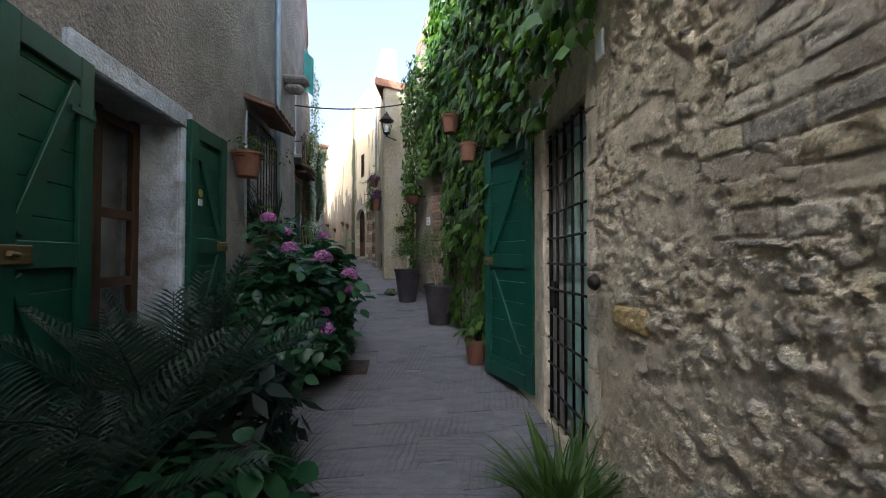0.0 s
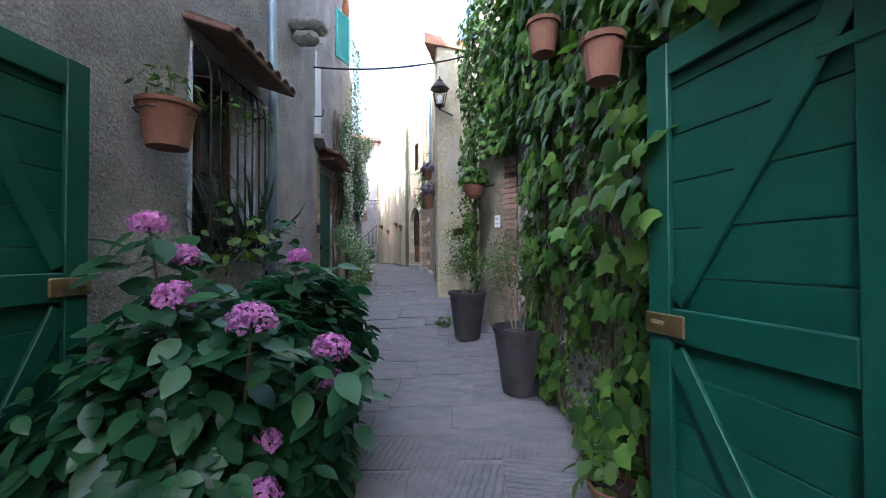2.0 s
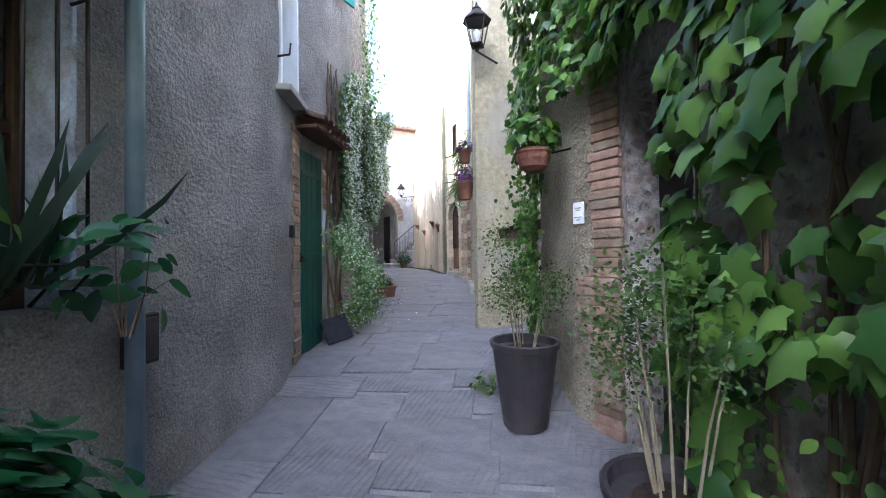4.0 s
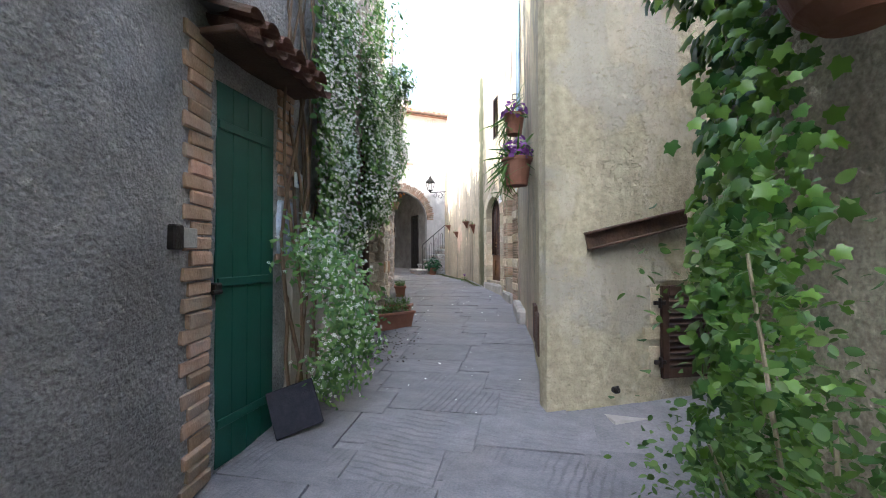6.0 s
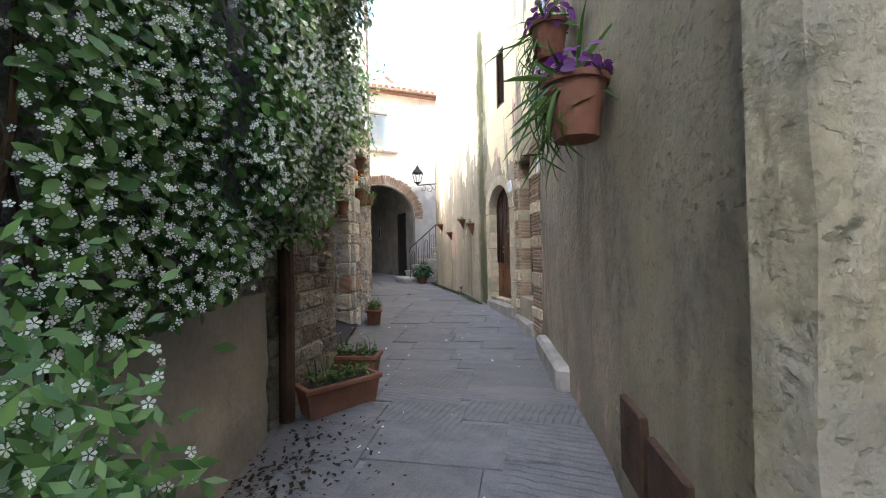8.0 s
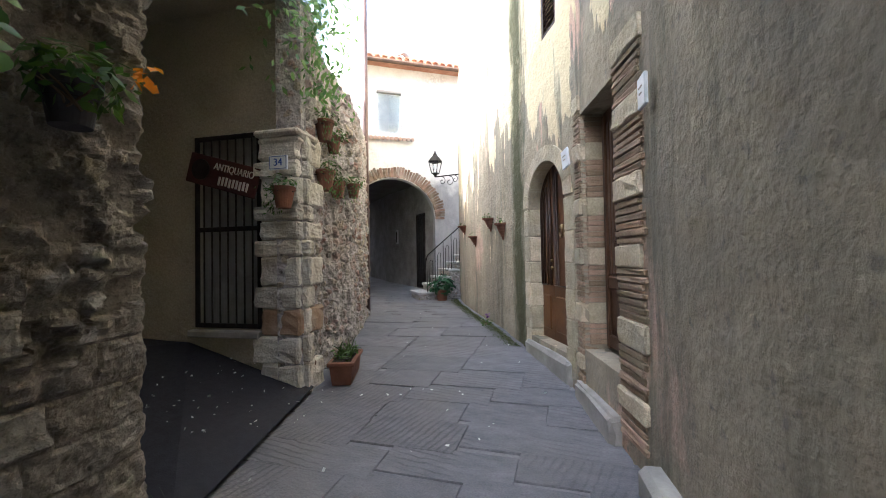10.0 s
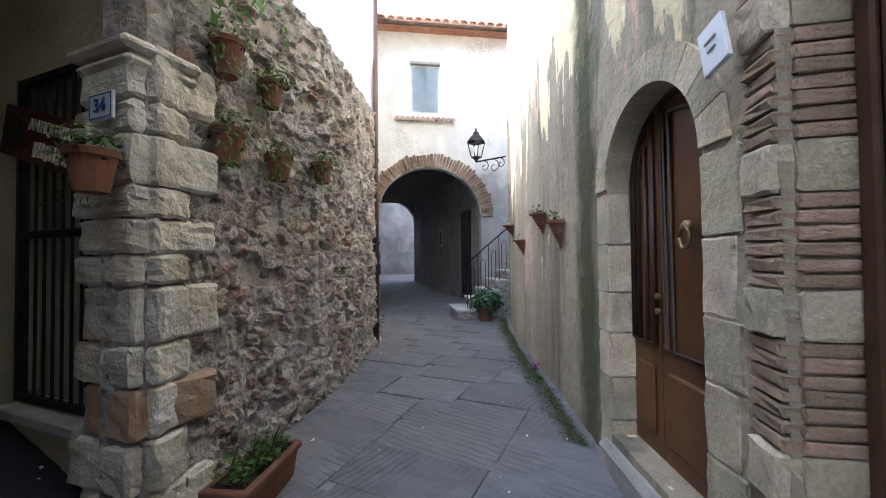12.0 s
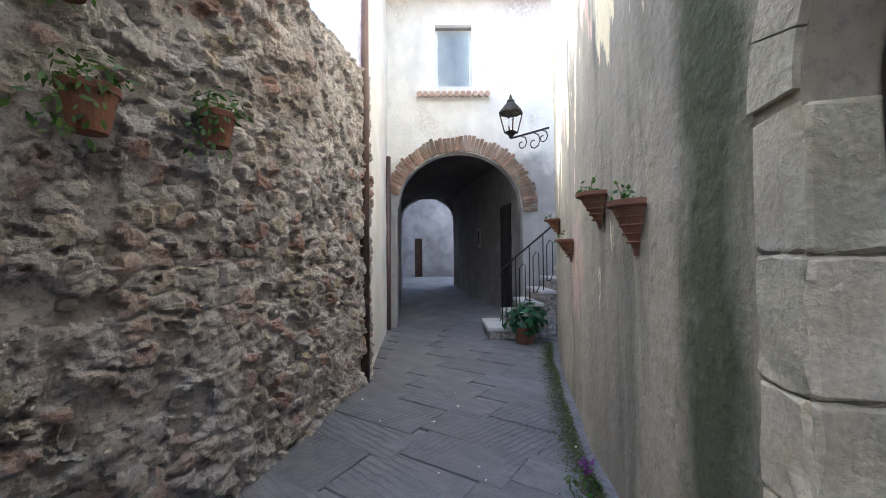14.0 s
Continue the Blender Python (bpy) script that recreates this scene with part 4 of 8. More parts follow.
slab("roof_facade", [arch_frame(6.1, 4.2), arch_frame(6.1, -1.1), arch_frame(12.6, -1.3), arch_frame(12.6, 5.2)], 6.7, 6.85, TILE, "terracotta tiled roof over the archway house")
# passage ceiling takes the dimmed plaster, so its shade is in the colour
slab("ceiling_passage", [arch_frame(6.58, 1.7), arch_frame(6.58, -1.1), arch_frame(12.35, -1.6), arch_frame(12.35, 0.8)], 4.15, 4.25, DARK_ROOM, "plaster ceiling of the covered passage, darkened for shade")


# ---- foliage tools ----
def leaf_shape(kind):
    """Vertices and faces of one leaf about 1 long, lying in x y with its stalk at the origin."""
    if kind == "ivy":
        rim = [(0.0, 0.0), (-0.24, -0.14), (-0.50, 0.04), (-0.43, 0.24), (-0.60, 0.55), (-0.30, 0.62), (0.0, 1.05), (0.30, 0.62), (0.60, 0.55), (0.43, 0.24), (0.50, 0.04), (0.24, -0.14)]
        V = [(x, y, -0.22 * abs(x) - 0.16 * y * y) for x, y in rim] + [(0, 0.28, 0.05)]
        return V, [(i, (i + 1) % 12, 12) for i in range(12)]
    if kind == "oval":
        V = [(0, 0, 0), (-0.20, 0.14, 0.02), (-0.30, 0.38, 0.02), (-0.27, 0.64, -0.03), (-0.13, 0.86, -0.10), (0, 1.0, -0.18), (0.13, 0.86, -0.10), (0.27, 0.64, -0.03), (0.30, 0.38, 0.02), (0.20, 0.14, 0.02), (0, 0.35, -0.05), (0, 0.70, -0.08)]
        return V, [(0, 10, 1), (1, 10, 2), (2, 10, 11, 3), (3, 11, 4), (4, 11, 5), (0, 9, 10), (9, 8, 10), (8, 7, 11, 10), (7, 6, 11), (6, 5, 11)]
    if kind == "small":
        V = [(0, 0, 0), (-0.2, 0.5, -0.05), (0, 1.0, -0.1), (0.2, 0.5, -0.05)]
        return V, [(0, 1, 3), (1, 2, 3)]
    if kind == "blade":
        V = [(-0.02, 0, 0), (0.02, 0, 0), (-0.028, 0.4, 0.0), (0.028, 0.4, 0.0), (-0.02, 0.75, -0.08), (0.02, 0.75, -0.08), (0, 1.0, -0.22)]
        return V, [(0, 1, 3, 2), (2, 3, 5, 4), (4, 5, 6)]
    if kind == "star":
        V, Fc = [], []
        for k in range(5):
            a = k * math.tau / 5
            c, s = math.cos(a), math.sin(a)
            b = len(V)
            for x, y in ((0.0, 0.05), (-0.16, 0.35), (0.0, 0.5), (0.16, 0.35)):
                V.append((x * c - y * s, x * s + y * c, 0.06 * y))
            Fc.append((b, b + 1, b + 2, b + 3))
        return V, Fc
    V = [(-0.5, -0.1, 0), (-0.1, -0.5, 0.1), (0.5, 0.1, 0), (0.1, 0.5, 0.1)]
    return V, [(0, 1, 2, 3)]


def leaves(name, kind, P, N, sizes, mat, parent=None, rng=None, hang=0.6, spin=0.7):
    """Many leaves in one mesh: P places, N the way each leaf's face looks; tips hang down."""
    rng = rng or np.random.default_rng(1)
    P, N = np.asarray(P, float), np.asarray(N, float)
    n = len(P)
    V, Fc = leaf_shape(kind)
    V = np.array(V)
    N = N + rng.normal(0, 0.35, (n, 3))
    N /= np.linalg.norm(N, axis=1)[:, None]
    Y = np.tile(np.array([0.0, 0, -1.0]) * hang, (n, 1)) + rng.normal(0, spin, (n, 3))
    Y -= (Y * N).sum(1)[:, None] * N
    Y /= np.linalg.norm(Y, axis=1)[:, None] + 1e-9
    X = np.cross(Y, N)
    s = np.asarray(sizes)[:, None, None]
    W = P[:, None, :] + s * (V[None, :, 0:1] * X[:, None, :] + V[None, :, 1:2] * Y[:, None, :] + V[None, :, 2:3] * N[:, None, :])
    k = len(V)
    faces = [tuple(i * k + j for j in f) for i in range(n) for f in Fc]
    me = bpy.data.meshes.new(name)
    me.from_pydata(W.reshape(-1, 3).tolist(), [], faces)
    me.materials.append(mat)
    me.polygons.foreach_set("use_smooth", [True] * len(me.polygons))
    ob = new(name, me)
    ob.parent = parent
    return ob


def wall_points(pts, zlo, zhi, n, rng, depth=0.18, smin=0.0, smax=None):
    """Random places in front of a wall along points, with its outward way."""
    segs, cum = [], [0.0]
    for a, b in zip(pts[:-1], pts[1:]):
        a, b = Vector(a), Vector(b)
        segs.append((a, (b - a).normalized(), (b - a).length))
        cum.append(cum[-1] + (b - a).length)
    smax = cum[-1] if smax is None else smax
    P, N = [], []
    while len(P) < n:
        s = rng.uniform(smin, smax)
        k = min(max(np.searchsorted(cum, s) - 1, 0), len(segs) - 1)
        a, d, L = segs[k]
        lo = zlo(s) if callable(zlo) else zlo
        hi = zhi(s) if callable(zhi) else zhi
        z = rng.uniform(lo, hi)
        lump = 0.5 + 0.5 * noise.noise(Vector((s * 1.6, z * 1.6, 3.1)))
        dep = depth(s, z) if callable(depth) else depth
        o = 0.02 + dep * (0.25 + 0.75 * lump) * rng.uniform(0.45, 1.0)
        p = a + d * (s - cum[k])
        P.append((p.x - d.y * o, p.y + d.x * o, z))
        N.append((-d.y, d.x, 0.35))
    return P, N


def pot(name, label, m, r=0.12, h=0.2, mat=None, taper=0.72, rim=0.03, group="", seg=22):
    """A clay pot with a rolled rim and soil in it."""
    t = thing(name, label, "flower pot", m, group)
    bm = bmesh.new()
    lathe(bm, [(r * taper, 0), (r * 0.97, h - rim), (r * 1.07, h - rim), (r * 1.09, h - 0.004), (r * 1.02, h), (r * 0.93, h - 0.004), (r * 0.90, h - 0.035)], seg)
    part("body", bm, mat or TERRACOTTA, t, smooth=False)
    bm = bmesh.new()
    lathe(bm, [(r * 0.90, h - 0.06), (r * 0.91, h - 0.03), (r * 0.4, h - 0.02)], seg)
    part("soil", bm, SOIL, t, "dark potting soil")
    return t


def tuft(parent, kind, mat, c, r, n, size, seed, flat=1.0, name="leaves", stems=5, stem_mat=None, droop=0.5):
    """Leaves round a middle, on a few thin stems, under a thing (c in the parent's frame)."""
    rng = np.random.default_rng(seed)
    d = rng.normal(0, 1, (n, 3))
    d /= np.linalg.norm(d, axis=1)[:, None]
    rad = r * rng.uniform(0.35, 1.0, n) ** 0.6
    P = np.array(c) + d * rad[:, None] * np.array([1, 1, flat])
    N = d * 0.8 + np.array([0, 0, 0.7])
    leaves(name, kind, P, N, size * rng.uniform(0.6, 1.25, n), mat, parent, rng, droop, 0.8)
    if stems:
        bm = bmesh.new()
        for k in range(stems):
            e = Vector(P[rng.integers(n)])
            b = Vector((c[0] + rng.normal(0, r * 0.12), c[1] + rng.normal(0, r * 0.12), c[2] - r * flat * 1.05))
            tube(bm, [b, (b + e) / 2 + Vector(rng.normal(0, r * 0.1, 3)), e], 0.004, 5, 0.002)
        part("stem", bm, stem_mat or STEM, parent)


# ---- east side: barred window, shutter, ivy ----
WE = (RIGHT[2], RIGHT[3])
win = tagged(new("window_1"), "old timber window behind a black iron grille with green curtains", "window", kind="structure")
win.matrix_basis = on_wall(*WE, 0.28, 0.02)
w, h = 0.80, 2.18
bm = bmesh.new()
for x in (0.03, w - 0.03):
    box(bm, (x, -0.08, h / 2), (0.06, 0.05, h), 0.006)
for z in (0.03, h - 0.03):
    box(bm, (w / 2, -0.08, z), (w - 0.12, 0.05, 0.06), 0.006)
box(bm, (w * 0.80, -0.075, h / 2), (0.07, 0.045, h - 0.12), 0.006)
part("window_frame", bm, STEP_STONE, win, "greyish weathered timber frame")
for x0, wx in ((0.06, 0.545), (w * 0.80 + 0.035, 0.05)):
    bm = bmesh.new()
    box(bm, (x0 + wx / 2, -0.085, h / 2), (wx, 0.006, h - 0.12))
    pane = part("pane", bm, LANTERN_GLASS, win)
    pane.visible_shadow = False
bm = bmesh.new()
g = [[bm.verts.new((0.02 + (w - 0.04) * i / 60, -0.13 + 0.018 * math.sin(i * 0.9) + 0.008 * math.sin(i * 0.37), z)) for z in (0.05, 1.1, h - 0.05)] for i in range(61)]
for i in range(60):
    for j in range(2):
        bm.faces.new((g[i][j], g[i + 1][j], g[i + 1][j + 1], g[i][j + 1]))
part("curtain", bm, CURTAIN, win, "pale green hanging curtain", True)
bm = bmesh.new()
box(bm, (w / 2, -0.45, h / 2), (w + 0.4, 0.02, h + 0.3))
part("backing", bm, DARK_ROOM, win, "dark sheet standing for the dim room behind the curtain")
grille = thing("window_grille", "black wrought iron window grille of round bars", "grille", on_wall(*WE, 0.28, 0.02))
for k in range(6):
    bm = bmesh.new()
    rod(bm, (0.03 + (w - 0.06) * k / 5, -0.03, 0.02), (0.03 + (w - 0.06) * k / 5, -0.03, h - 0.02), 0.010 if 0 < k < 5 else 0.014, seg=8)
    part("upright_bar", bm, IRON, grille, smooth=True)
for k in range(12):
    z = 0.06 + (h - 0.12) * k / 11
    bm = bmesh.new()
    tube(bm, [(0.0, -0.018, z), (0.2, -0.016, z + 0.004), (0.5, -0.02, z - 0.004), (w, -0.018, z)], 0.009, 7)
    part("cross_bar", bm, IRON, grille, smooth=True)
bm = bmesh.new()
box(bm, (w - 0.07, -0.04, 0.95), (0.12, 0.03, 0.2), 0.006)
part("lock_box", bm, IRON, grille, "black iron lock box")


def board_shutter(name, label, m, w, h, mat, flip=1, group=""):
    """A ledged and braced board shutter: x from the hinge to the free edge, y to the viewer."""
    t = thing(name, label, "shutter", m, group)
    nb = 12
    for k in range(nb):
        bm = bmesh.new()
        z0, z1 = h * k / nb, h * (k + 1) / nb
        box(bm, (w / 2, -0.012, (z0 + z1) / 2), (w, 0.024, z1 - z0 - 0.004), 0.003)
        part("board", bm, mat, t)
    for x in (0.055, w - 0.055):
        bm = bmesh.new()
        box(bm, (x, 0.014, h / 2), (0.11, 0.028, h), 0.005)
        part("stile", bm, mat, t)
    for z in (0.07, h * 0.5, h - 0.07):
        bm = bmesh.new()
        box(bm, (w / 2, 0.0145, z), (w - 0.221, 0.027, 0.13), 0.005)
        part("rail", bm, mat, t)
    for (x0, z0), (x1, z1) in (((0.11, h - 0.15), (w - 0.11, h * 0.5 + 0.08)), ((w - 0.11, h * 0.5 - 0.08), (0.13, 0.15))):
        a, b = Vector((x0, 0.013, z0)), Vector((x1, 0.013, z1))
        bm = bmesh.new()
        ang = math.atan2(b.z - a.z, b.x - a.x)
        box(bm, (a + b) / 2, ((b - a).length * 0.96, 0.022, 0.085), 0.004, Euler((0, -ang, 0)).to_matrix())
        part("brace", bm, mat, t)
    for z in (0.3, h - 0.3):
        bm = bmesh.new()
        box(bm, (0.09, 0.031, z), (0.20, 0.006, 0.035), 0.002)
        rod(bm, (0, 0.02, z - 0.05), (0, 0.02, z + 0.05), 0.014)
        part("strap_hinge", bm, mat, t)
    bm = bmesh.new()
    box(bm, (w - 0.09, 0.034, h * 0.5), (0.19, 0.014, 0.085), 0.004)
    rod(bm, (w - 0.10, 0.04, h * 0.5), (w - 0.04, 0.05, h * 0.5 + 0.005), 0.012)
    part("latch", bm, BRASS, t, "worn brass latch")
    return t


board_shutter("window_shutter", "dark green board shutter standing open, ledged and braced", on_wall((0.80, 3.69), (0.483, 4.43), 0, 0.085), 0.805, 2.25, GREEN_PAINT, group="green shutters")
# dressed jamb stones of the barred window
jamb = tagged(new("window_surround"), "pale dressed stone blocks round the barred window", "stonework", kind="structure")
rng = np.random.default_rng(5)
z = 0.0
while z < 2.15:
    hh = rng.uniform(0.16, 0.34)
    for s0, s1 in ((1.08, 1.08 + rng.uniform(0.07, 0.10)), (0.28 - rng.uniform(0.10, 0.16), 0.28)):
        bm = bmesh.new()
        box(bm, ((s1 - s0) / 2, 0, hh / 2 - 0.006), (s1 - s0, 0.16, hh - 0.008), 0.008)
        bmesh.ops.subdivide_edges(bm, edges=bm.edges[:], cuts=1)
        for v in bm.verts:
            v.co += Vector(rng.normal(0, 0.004, 3))
        piece("jamb_stone", mesh_of("jamb_stone", bm, OCHRE_STONE), jamb, on_wall(*WE, s0, z + 0.0, -0.062))
    z += hh
pot_a = pot("terracotta_pot", "terracotta pot with a small green plant beside the shutter", pose(0.40, 4.74, floor_z(4.74)), 0.125, 0.27)
tuft(pot_a, "oval", SHRUB, (0, 0, 0.33), 0.2, 70, 0.10, 3, 0.5)
# mirror-like tile on the stone wall
mt = thing("glazed_tile", "small glazed picture tile hung on the stone wall", "wall tile", on_wall(RIGHT[2], RIGHT[3], 0.02, 2.32, 0.05))
bm = bmesh.new()
box(bm, (0, 0, 0), (0.085, 0.015, 0.14), 0.006)
part("body", bm, ENAMEL, mt)
yb = thing("yellow_block", "worn yellow sandstone block set in the rubble wall", "stone block", on_wall(RIGHT[1], RIGHT[2], 1.135, 0.97, 0.003))
bm = bmesh.new()
box(bm, (0, 0, 0), (0.27, 0.05, 0.115), 0.012)
bmesh.ops.subdivide_edges(bm, edges=bm.edges[:], cuts=3, use_grid_fill=True)
for v in bm.verts:
    v.co += noise.noise_vector(v.co * 14) * 0.007
part("block", bm, YELLOW_STONE, yb, smooth=True)
kn = thing("iron_hook", "rusty iron ring boss set in the stone wall", "hook", on_wall(RIGHT[2], RIGHT[3], 0.08, 1.12, 0.04))
bm = bmesh.new()
lathe(bm, [(0.03, 0), (0.045, 0.02), (0.03, 0.045), (0.012, 0.055)], 12)
bmesh.ops.rotate(bm, verts=bm.verts, matrix=Euler((-math.pi / 2, 0, 0)).to_matrix())
part("body", bm, IRON, kn, smooth=True)

rng = np.random.default_rng(11)
ivy = thing("ivy", "dense climbing vine with broad lobed green leaves on the wall", "climbing plant")
IVYW = RIGHT[3:8]


def ivy_depth(s, z):
    return 0.22 + 0.20 * min(1.0, max(0.0, (z - 1.0) / 3.0))


IVY_POTS = (((0.13, 5.34, 2.83), 0.105), ((0.29, 4.45, 2.25), 0.09))
P, N = wall_points(IVYW, lambda s: max(floor_z(4 + s) + 0.1, 2.35 if s < 0.75 else (0.3 if s < 3.05 else 2.75)), lambda s: 6.4 - 0.1 * s, 5200, rng, ivy_depth, 0.0, 3.97)
keep = [i for i, p in enumerate(P) if all((Vector(p) - Vector(c) - Vector((0, 0, 0.1))).length > 0.24 for c, r in IVY_POTS) and (p[2] > 2.0 or noise.noise(Vector((p[1] * 2.6, p[2] * 2.6, 7.7))) > 0.06 - 0.10 * p[2])]
P, N = [P[i] for i in keep], [N[i] for i in keep]
leaves("foliage", "ivy", P, N, rng.uniform(0.07, 0.15, len(P)), IVY, ivy, rng, 0.75, 0.45)
P, N = wall_points(RIGHT[2:4], lambda s: 2.27 + 0.15 * math.sin(s * 5) + max(0.0, 0.25 - s) * 0.6, 4.3, 620, rng, 0.34, -0.5, 1.4)
leaves("foliage", "ivy", P, N, rng.uniform(0.08, 0.15, len(P)), IVY, ivy, rng, 0.75, 0.45)
P, N = wall_points(IVYW, lambda s: floor_z(4 + s) + 0.05, 1.6, 800, rng, 0.16, 1.2, 3.1)
leaves("small_foliage", "oval", P, N, rng.uniform(0.03, 0.055, len(P)), IVY, ivy, rng, 0.5, 0.6)
bm = bmesh.new()
for k in range(16):
    s = rng.uniform(0.9, 2.9)
    pts = []
    for j in range(7):
        p, _ = wall_points(IVYW, 0.1, 0.2, 1, rng, 0.01, s + 0.12 * math.sin(j * 1.3 + k) - 0.001, s + 0.12 * math.sin(j * 1.3 + k) + 0.001)
        pts.append((p[0][0] - 0.015, p[0][1], floor_z(4 + s) + j * 0.75))
    tube(bm, pts, 0.014, 6, 0.005)
part("stem", bm, STEM, ivy)
# hanging tendril by the shutter
P = [(0.74 + 0.02 * math.sin(z * 9), 3.62, z) for z in np.arange(1.75, 2.4, 0.035)]
leaves("small_foliage", "oval", P, [(-1, 0, 0.2)] * len(P), [0.05] * len(P), IVY, ivy, rng, 0.7, 0.6)
# vine strand at the end of the pier wall
PIER = [RIGHT[7], RIGHT[8], RIGHT[9]]
vine = thing("vine_strand", "strand of green vine hanging down the end of the wall", "climbing plant")
P, N = wall_points(PIER, 0.9, lambda s: 3.1, 520, rng, 0.22, 0.95, 1.26)
leaves("foliage", "ivy", P, N, rng.uniform(0.045, 0.085, len(P)), IVY, vine, rng, 0.75, 0.5)
P, N = wall_points(PIER, 2.75, 5.0, 1700, rng, 0.46, 0.0, 1.26)
leaves("foliage", "ivy", P, N, rng.uniform(0.05, 0.09, len(P)), IVY, vine, rng, 0.75, 0.5)
for (x, y, z), r in IVY_POTS:
    p = pot("hanging_pot", "small terracotta pot hung among the ivy leaves", pose(x, y, z), r, r * 2.1, group="pots in the ivy")
    bm = bmesh.new()
    tube(bm, [(0.0, r * 1.05, r * 1.6), (r * 1.05, 0, r * 1.6), (r * 1.1, 0, r * 1.6), (0.45, 0.1, r * 1.6)], 0.006, 5)
    part("iron_ring", bm, IRON, p)
    tuft(p, "oval", SHRUB, (0, 0, r * 2.1 + 0.03), 0.08, 14, 0.045, int(y * 10), 0.6, stems=2)

# black doorway with an iron-grey door set back
DW = (RIGHT[6], RIGHT[7])
dd = tagged(new("door_1"), "very dark painted timber door set deep in the ivy wall", "door", kind="structure")
dd.matrix_basis = on_wall(*DW, 0.35, 0.25)
bm = bmesh.new()
box(bm, (0.385, -0.22, 1.2), (0.79, 0.05, 2.4), 0.004)
part("leaf", bm, IRON, dd, "near-black door leaf")
bm = bmesh.new()
for k in range(20):
    a, b = k * math.tau / 20, (k + 1) * math.tau / 20
    rod(bm, (0.36 + 0.05 * math.cos(a), -0.18, 1.15 + 0.05 * math.sin(a)), (0.36 + 0.05 * math.cos(b), -0.18, 1.15 + 0.05 * math.sin(b)), 0.009, seg=6)
part("ring_handle", bm, BRASS, dd, "brass ring handle")
bm = bmesh.new()
box(bm, (0.385, -0.05, -0.02), (0.76, 0.4, 0.10), 0.012)
part("sill", bm, STEP_STONE, dd, "worn stone sill")

# brick edge of the pier
rng = np.random.default_rng(21)
edge = tagged(new("brick_edge"), "old thin red bricks edging the plaster wall", "brickwork", kind="structure")
bricks = []
for k in range(5):
    bm = bmesh.new()
    box(bm, (0, 0, 0), (0.25, 0.11, 0.05), 0.007)
    for v in bm.verts:
        v.co += Vector(rng.normal(0, 0.003, 3))
    bricks.append(mesh_of("brick", bm, BRICK))
pier_bricks = [mesh_of("brick", bm2, PIER_BRICK) for bm2 in [bmesh.new() for _ in range(5)] if bm2.from_mesh(bricks[0]) is None]
z = 0.42
k = 0
while z < 3.0:
    s0 = -0.01
    L = (0.215 if k % 2 else 0.24) + (0.11 if z < 1.42 and z > 1.05 else 0.0) + float(rng.normal(0, 0.012))
    piece("brick", pier_bricks[rng.integers(5)], edge, on_wall(*PIER[:2], s0 + L / 2 + rng.normal(0, 0.006), z + 0.03, -0.024 + rng.normal(0, 0.004)) @ Matrix.Diagonal((L / 0.25, 1, 1.22, 1)))
    z += 0.066
    k += 1
pl = thing("wall_plate", "small white plate with dark writing on the plaster wall", "sign", on_wall(*PIER[:2], 0.32, 1.93, 0.025))
bm = bmesh.new()
box(bm, (0, 0, 0), (0.095, 0.012, 0.155), 0.003)
part("plate", bm, ENAMEL, pl)
for z, wd in ((0.035, 0.05), (0.02, 0.035), (-0.03, 0.065), (-0.05, 0.03)):
    bm = bmesh.new()
    box(bm, (0, 0.008, z), (wd, 0.004, 0.008))
    part("writing", bm, STEP_STONE, pl, "grey unreadable writing")
bowl = thing("hanging_bowl", "wide terracotta bowl hung on the wall with a green vine", "flower pot", pose(-0.52, 7.80, 2.245))
bm = bmesh.new()
lathe(bm, [(0.06, 0), (0.10, 0.035), (0.122, 0.09), (0.128, 0.13), (0.134, 0.135), (0.134, 0.155), (0.122, 0.16), (0.116, 0.12)], 24)
part("body", bm, TERRACOTTA, bowl)
tuft(bowl, "ivy", IVY, (0, 0, 0.28), 0.22, 130, 0.075, 9, 0.7)
bm = bmesh.new()
tube(bm, [(0.12, 0.04, 0.14), (0.36, 0.12, 0.2)], 0.008)
part("iron_hook", bm, IRON, bowl)
hangs = np.random.default_rng(4)
P = [(-0.10 + 0.05 * hangs.normal(), 0.17 + 0.08 * hangs.normal(), -hangs.uniform(-0.25, 0.95)) for _ in range(520)]
leaves("trailing_vine", "ivy", P, [(-0.7, -0.7, 0.2)] * 520, hangs.uniform(0.022, 0.044, 520), IVY, bowl, hangs, 0.8, 0.5)


